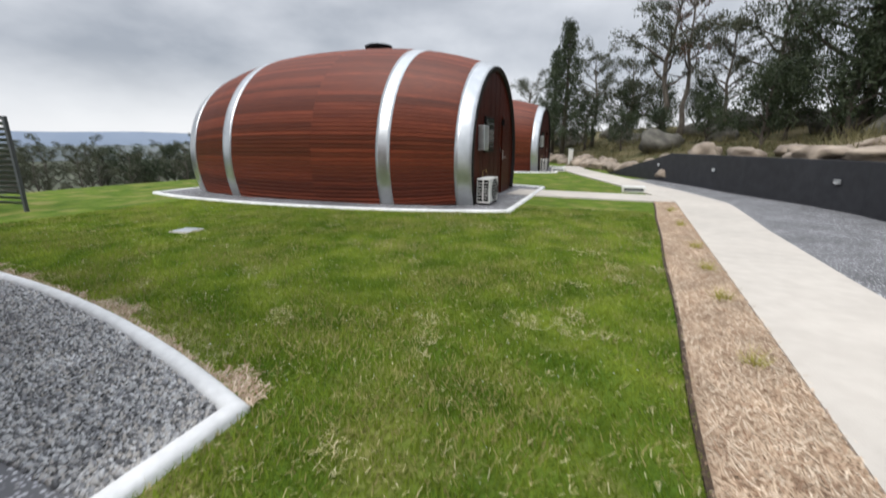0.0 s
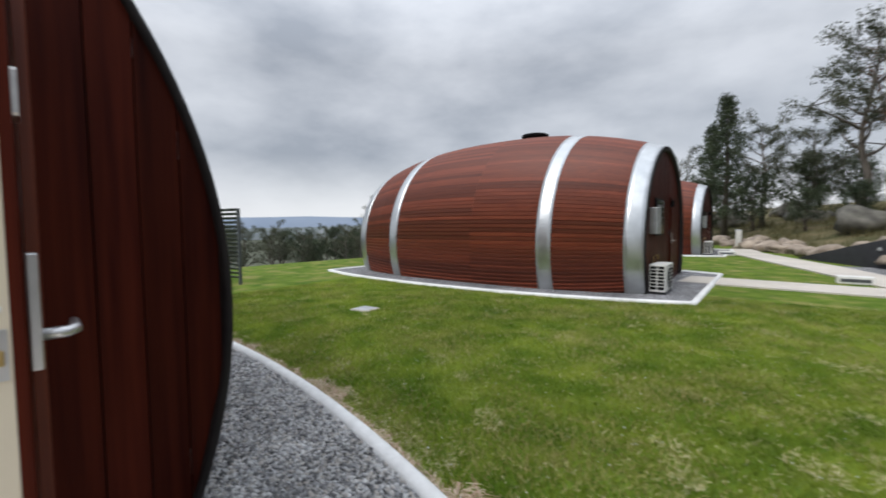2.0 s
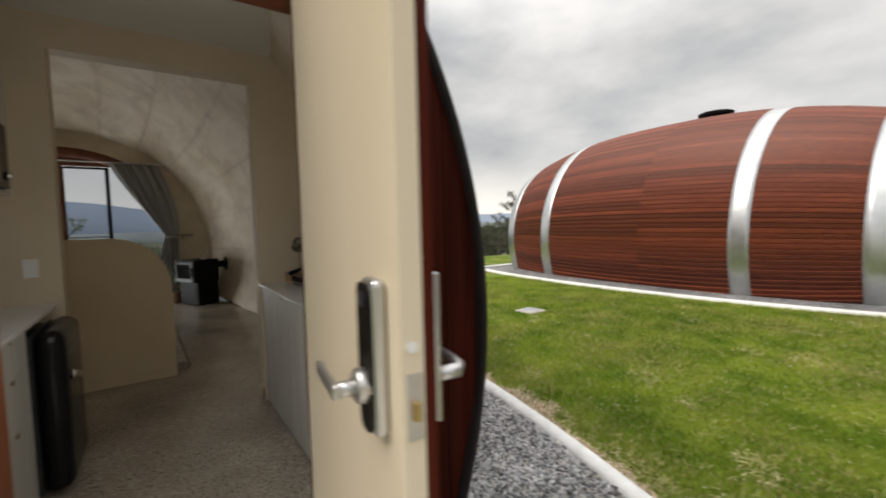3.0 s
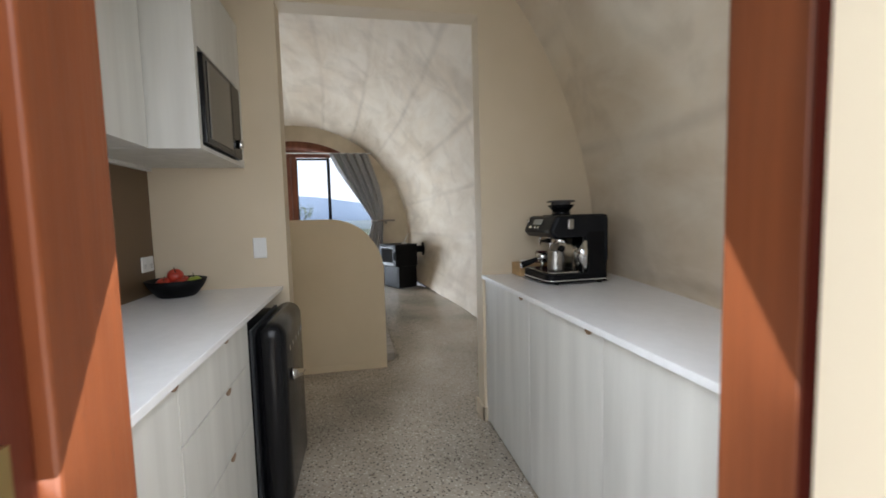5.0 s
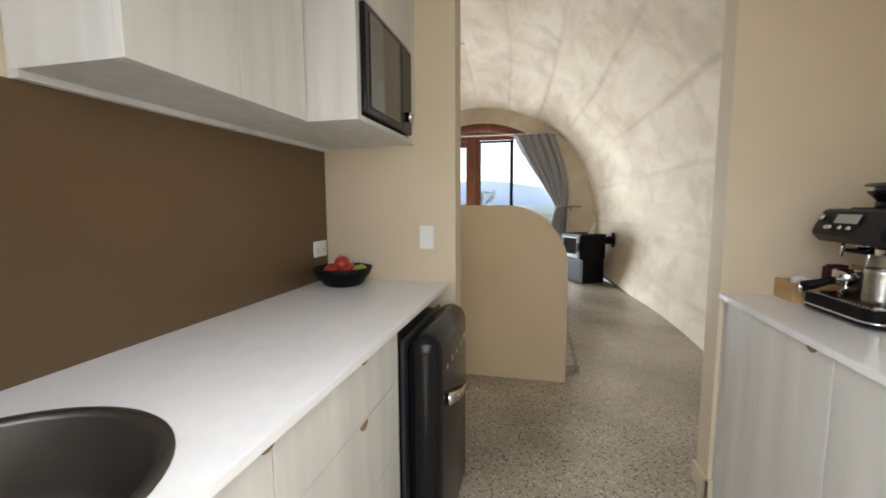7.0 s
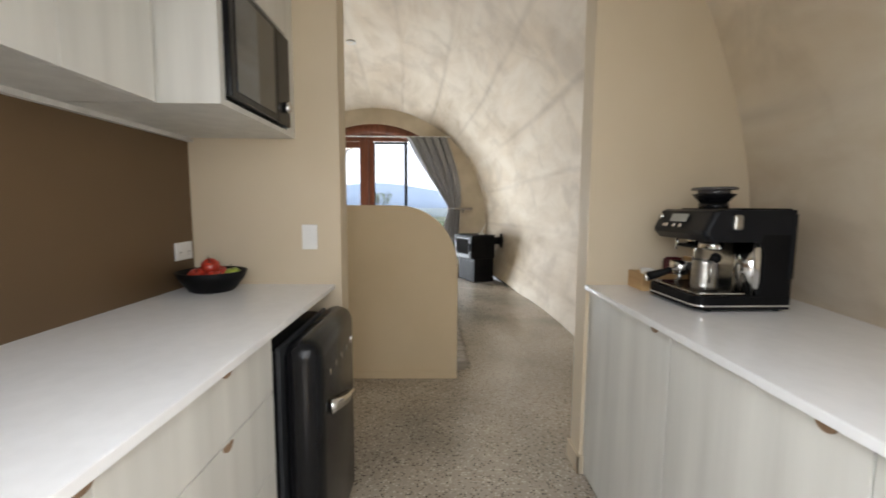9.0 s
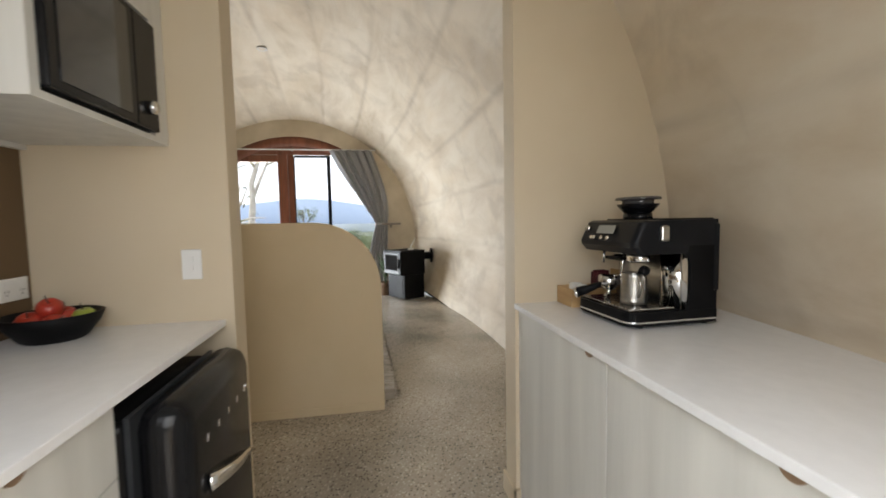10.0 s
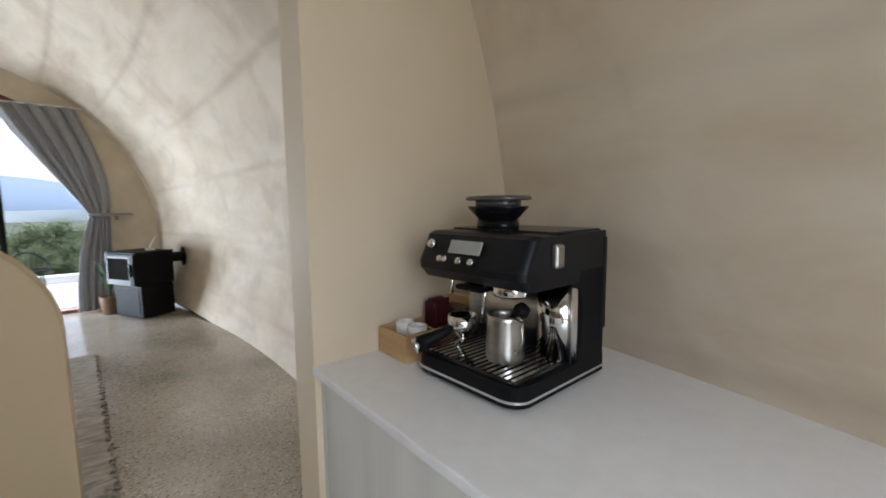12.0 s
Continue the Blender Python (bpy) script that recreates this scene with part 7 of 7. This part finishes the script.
def on_lawn(x, y, g):
    keep = (x < 0.405 + 0.0695 * y) & ~in_pad(x, y, MID_X, PAD_Y[0]) & ~in_pad(x, y, CABIN_X[1], PAD_Y[1], 0.06, 3.32, 0.021, 4.72)
    keep &= ~((np.abs(y + 0.05) < 0.78) & (x > -2.6))
    keep &= ~((np.abs(y - 11.4) < 0.75) & (x > -2.5))
    keep &= ~((np.abs(x + 5.70) < 0.2) & (np.abs(y - 4.56) < 0.2))
    near = np.hypot(x + 0.5, y - 0.3)
    return keep & (g.random(len(x)) < np.clip(3.6 / near, 0.10, 1.0))


scatter("lawn_grass", 420000, 1, (-9.0, 0.95, 0.8, 9.0), on_lawn, BLADE, lambda p, g: grass_blades(p, g, 0.042, 0.004), "short green mown lawn grass", "grass")
patch_noise = lambda x, y: np.sin(x * 2.3 + 1.3 * np.sin(y * 1.9)) * np.sin(y * 2.9 + 1.1 * np.sin(x * 2.7))
scatter("dry_grass", 200000, 2, (-9.0, 0.95, 0.8, 9.0), lambda x, y, g: on_lawn(x, y, g) & (patch_noise(x, y) * 0.5 + 0.75 * g.random(len(x)) > 0.52),
        BLADE_DRY, lambda p, g: grass_blades(p, g, 0.047, 0.004), "straw-coloured dry patches in the lawn", "grass")


def stones(pts, g, s0=0.009, s1=0.023, z=0.022):
    n = len(pts)
    s = g.uniform(s0, s1, (n, 1, 1))
    base = np.array([(1, 0, 0), (-0.6, 0.9, 0), (-0.6, -0.9, 0), (0.1, 0.1, 0.9)], float)
    jit = base[None] + g.normal(0, 0.25, (n, 4, 3))
    a = g.uniform(0, 2 * np.pi, n)
    c, sn = np.cos(a)[:, None], np.sin(a)[:, None]
    x = jit[:, :, 0] * c - jit[:, :, 1] * sn
    y = jit[:, :, 0] * sn + jit[:, :, 1] * c
    v = np.stack([x, y, jit[:, :, 2]], axis=2) * s
    v[:, :, :2] += pts[:, None, :]
    v[:, :, 2] += z
    f = np.array([(0, 1, 3), (1, 2, 3), (2, 0, 3), (0, 2, 1)])
    faces = (np.arange(n)[:, None, None] * 4 + f[None]).reshape(-1, 3)
    return v.reshape(-1, 3), faces


def stalks(pts, g):
    """Straws lying in the grass."""
    n = len(pts)
    a = g.normal(0.9, 0.8, n)
    ln, w = g.uniform(0.007, 0.022, n), g.uniform(0.0008, 0.0016, n)
    d = np.column_stack([np.cos(a), np.sin(a)])
    s = np.column_stack([-d[:, 1], d[:, 0]]) * w[:, None]
    d = d * ln[:, None]
    z0, z1 = g.uniform(0.02, 0.04, n), g.uniform(0.02, 0.05, n)
    v = np.stack([np.column_stack([pts - d - s, z0]), np.column_stack([pts - d + s, z0]), np.column_stack([pts + d + s, z1]), np.column_stack([pts + d - s, z1])], axis=1)
    return v.reshape(-1, 3), np.arange(4 * n).reshape(-1, 4)


patches = np.random.default_rng(31)
spots = np.column_stack([patches.uniform(-8, 0.8, 150), patches.uniform(0.9, 9, 150), patches.uniform(0.03, 0.15, 150)])


def in_spots(x, y):
    keep = np.zeros(len(x), bool)
    for sx, sy, r in spots:
        keep |= np.hypot((x - sx) + 0.5 * (y - sy), (y - sy) * 0.8) < r
    edge = np.abs(np.abs(y - AXIS_Y) - (3.625 - 0.0175 * np.abs(x - MID_X + 0.3) ** 2.3) - 0.16) < 0.10
    return keep | (edge & (np.sin(x * 5.0) + np.sin(x * 2.1 + 1) > 0.1))


scatter("dry_stalks", 260000, 12, (-8.0, 0.95, 0.8, 9.0), lambda x, y, g: on_lawn(x, y, g) & ((in_spots(x, y) & (g.random(len(x)) < 0.55)) | (g.random(len(x)) < 0.06)), STALK, stalks,
        "dry straw stalks lying in thin patches of lawn", "grass")
scatter("clover_heads", 900, 14, (-8.0, 0.8, 1.2, 9.0), on_lawn, WHITE_PLASTIC, lambda p, g: stones(p, g, 0.003, 0.006, 0.038), "tiny white clover heads in the lawn", "clover")


def on_gravel(x, y, g):
    return in_pad(x, y, MID_X, PAD_Y[0], -0.06) & (y > 0.75) & (np.hypot((x - MID_X) * 0.0, y - AXIS_Y) > 2.2)


scatter("loose_gravel", 60000, 3, (-6.0, -1.5, 0.8, 2.5), on_gravel, STONE, stones, "loose grey crushed gravel", "gravel")


def chips(pts, g):
    n = len(pts)
    a = g.uniform(0, np.pi, n)
    ln, w = g.uniform(0.008, 0.04, n), g.uniform(0.0012, 0.0035, n)
    d = np.column_stack([np.cos(a), np.sin(a)])
    s = np.column_stack([-d[:, 1], d[:, 0]])
    z0, z1 = g.uniform(0.018, 0.032, n), g.uniform(0.018, 0.045, n)
    p = pts
    v = np.stack([np.column_stack([p - d * ln[:, None] - s * w[:, None], z0]), np.column_stack([p - d * ln[:, None] + s * w[:, None], z0]),
                  np.column_stack([p + d * ln[:, None] + s * w[:, None], z1]), np.column_stack([p + d * ln[:, None] - s * w[:, None], z1])], axis=1)
    return v.reshape(-1, 3), np.arange(4 * n).reshape(-1, 4)


def bare_edge(x, y, g):
    d = y - AXIS_Y - (3.625 - 0.0175 * np.abs(x - MID_X + 0.3) ** 2.3)
    reach = 0.04 + 0.11 * np.clip(np.sin(x * 3.1) + 0.8 * np.sin(x * 7.3 + 1.0) + 0.5 * np.sin(x * 17.0), 0, 1.6)
    return (d > 0.06) & (d < 0.06 + reach * g.random(len(x)) ** 0.8)


scatter("bare_edge", 60000, 21, (-6.5, -1.45, 1.4, 2.75), bare_edge, STRAW, chips, "dry bare soil and straw along the kerb", "bare soil")
scatter("bark_mulch", 90000, 5, (0.45, 1.7, 0.2, 12.0), lambda x, y, g: (x > 0.445 + 0.0695 * y) & (x < 1.03 + 0.055 * y) & (y < 10.8) & (g.random(len(x)) < np.clip(4.5 / (y + 1), 0.2, 1)),
        STRAW, chips, "straw-coloured bark mulch chips", "mulch")
def near_tufts(x, y, g):
    keep = np.zeros(len(x), bool)
    for tx, ty in ((1.08, 4.05), (1.14, 5.0), (1.21, 6.02), (1.26, 7.6), (0.98, 2.9), (1.32, 9.2)):
        keep |= np.hypot(x - tx, y - ty) < 0.045
    return keep


scatter("mulch_tufts", 70000, 6, (0.8, 1.5, 2.5, 9.6), near_tufts, TUFT, lambda p, g: grass_blades(p, g, 0.13, 0.003), "sparse yellow grass tufts in the mulch", "grass")


def tussocks(pts, g):
    v, f = grass_blades(pts, g, 0.55, 0.02)
    z = np.array([hill(px, py) for px, py in pts])
    v[:, 2] += np.repeat(z, 3) - 0.02
    return v, f


def on_bank(x, y, g):
    edge = np.array([wall_line(b) for b in y])
    clump = np.sin(x * 1.7 + 2 * np.sin(y * 0.9)) * np.sin(y * 1.3 + 1.6 * np.sin(x * 0.8))
    return (x > edge + 1.2) & (x < edge + 19) & (clump > 0.0)


scatter("bank_grass", 60000, 7, (-8.0, 24.0, 2.0, 46.0), on_bank, SCRUB, tussocks, "dry tussock grass over the bank", "grass")

# ---------------------------------------------------------------- the far view
def ridge(name, dist, a0, a1, h0, amp, seed, mat, label, base=-60):
    verts, faces = [], []
    n = 90
    for k in range(n + 1):
        a = radians(a0 + (a1 - a0) * k / n)
        h = h0(math.degrees(a)) + amp * (noise.noise((k * 0.09, seed, 0)) + 0.4 * noise.noise((k * 0.3, seed, 5)))
        for d, z in ((dist, base), (dist * 1.02, h), (dist * 1.3, base)):
            verts.append((math.sin(a) * d, math.cos(a) * d, z))
    for k in range(n):
        for j in (0, 1):
            i = k * 3 + j
            faces.append((i, i + 3, i + 4, i + 1))
    tagged(raw_mesh(name, verts, faces, mat, True), label, "hills", kind="structure")


ridge("backdrop_1", 3400, -175, 20, lambda a: 74 + 120 * math.exp(-((a + 98) / 10) ** 2), 16, 1.0, HAZE_HILL, "ranges under low cloud across the valley, blue haze in their colour")
ridge("backdrop_2", 2100, -175, 10, lambda a: -6, 10, 6.0, FAR_PLAIN, "wooded valley floor far below, greyed by painted haze")
deck = structure("deck_slab", boxed(-14.4, -3.6, -0.12, WEST - 0.07, 0.9, 0.02), CONCRETE, "pale concrete terrace outside the glass doors", "terrace")
rail = thing("kerb_wall", (-13.7, -1.0, 0.0), "low white kerb wall at the terrace's edge", "kerb wall")
part("wall", boxed(-0.09, -5.0, -0.05, 0.09, 6.0, 0.13, bevel=0.02), KERB, rail)
part("coping", boxed(-0.11, -5.0, 0.13, 0.11, 6.0, 0.16, bevel=0.01), KERB, rail)
chair = thing("outdoor_chair", (-12.6, -0.78, 0.02), "round black wire chair on the terrace", "chair")
ringpts = [(0.30 * math.cos(a), 0.30 * math.sin(a), 0.36 + 0.02 * math.sin(a)) for a in (2 * math.pi * k / 24 for k in range(25))]
part("seat_ring", tube(bmesh.new(), ringpts, 0.012, 8), BLACK_MATT, chair, "", True)
backpts = [(-0.30 * math.cos(a), 0.31 * math.sin(a) * 1.0, 0.36 + 0.28 * math.cos(a) ** 2) for a in (-math.pi / 2 + math.pi * k / 18 for k in range(19))]
part("back_hoop", tube(bmesh.new(), backpts, 0.012, 8), BLACK_MATT, chair, "", True)
for k in range(9):
    y = -0.24 + 0.06 * k
    part("wire", tube(bmesh.new(), [(math.sqrt(0.09 - y * y), y, 0.36), (0, y, 0.33), (-math.sqrt(0.09 - y * y) * 0.98, y, 0.36 + 0.28 * (1 - (y / 0.31) ** 2))], 0.005, 6), BLACK_MATT, chair)
for a in (45, 135, 225, 315):
    c, s = math.cos(radians(a)), math.sin(radians(a))
    part("leg", tube(bmesh.new(), [(0.24 * c, 0.24 * s, 0.36), (0.28 * c, 0.28 * s, 0.0)], 0.010, 8), BLACK_MATT, chair)
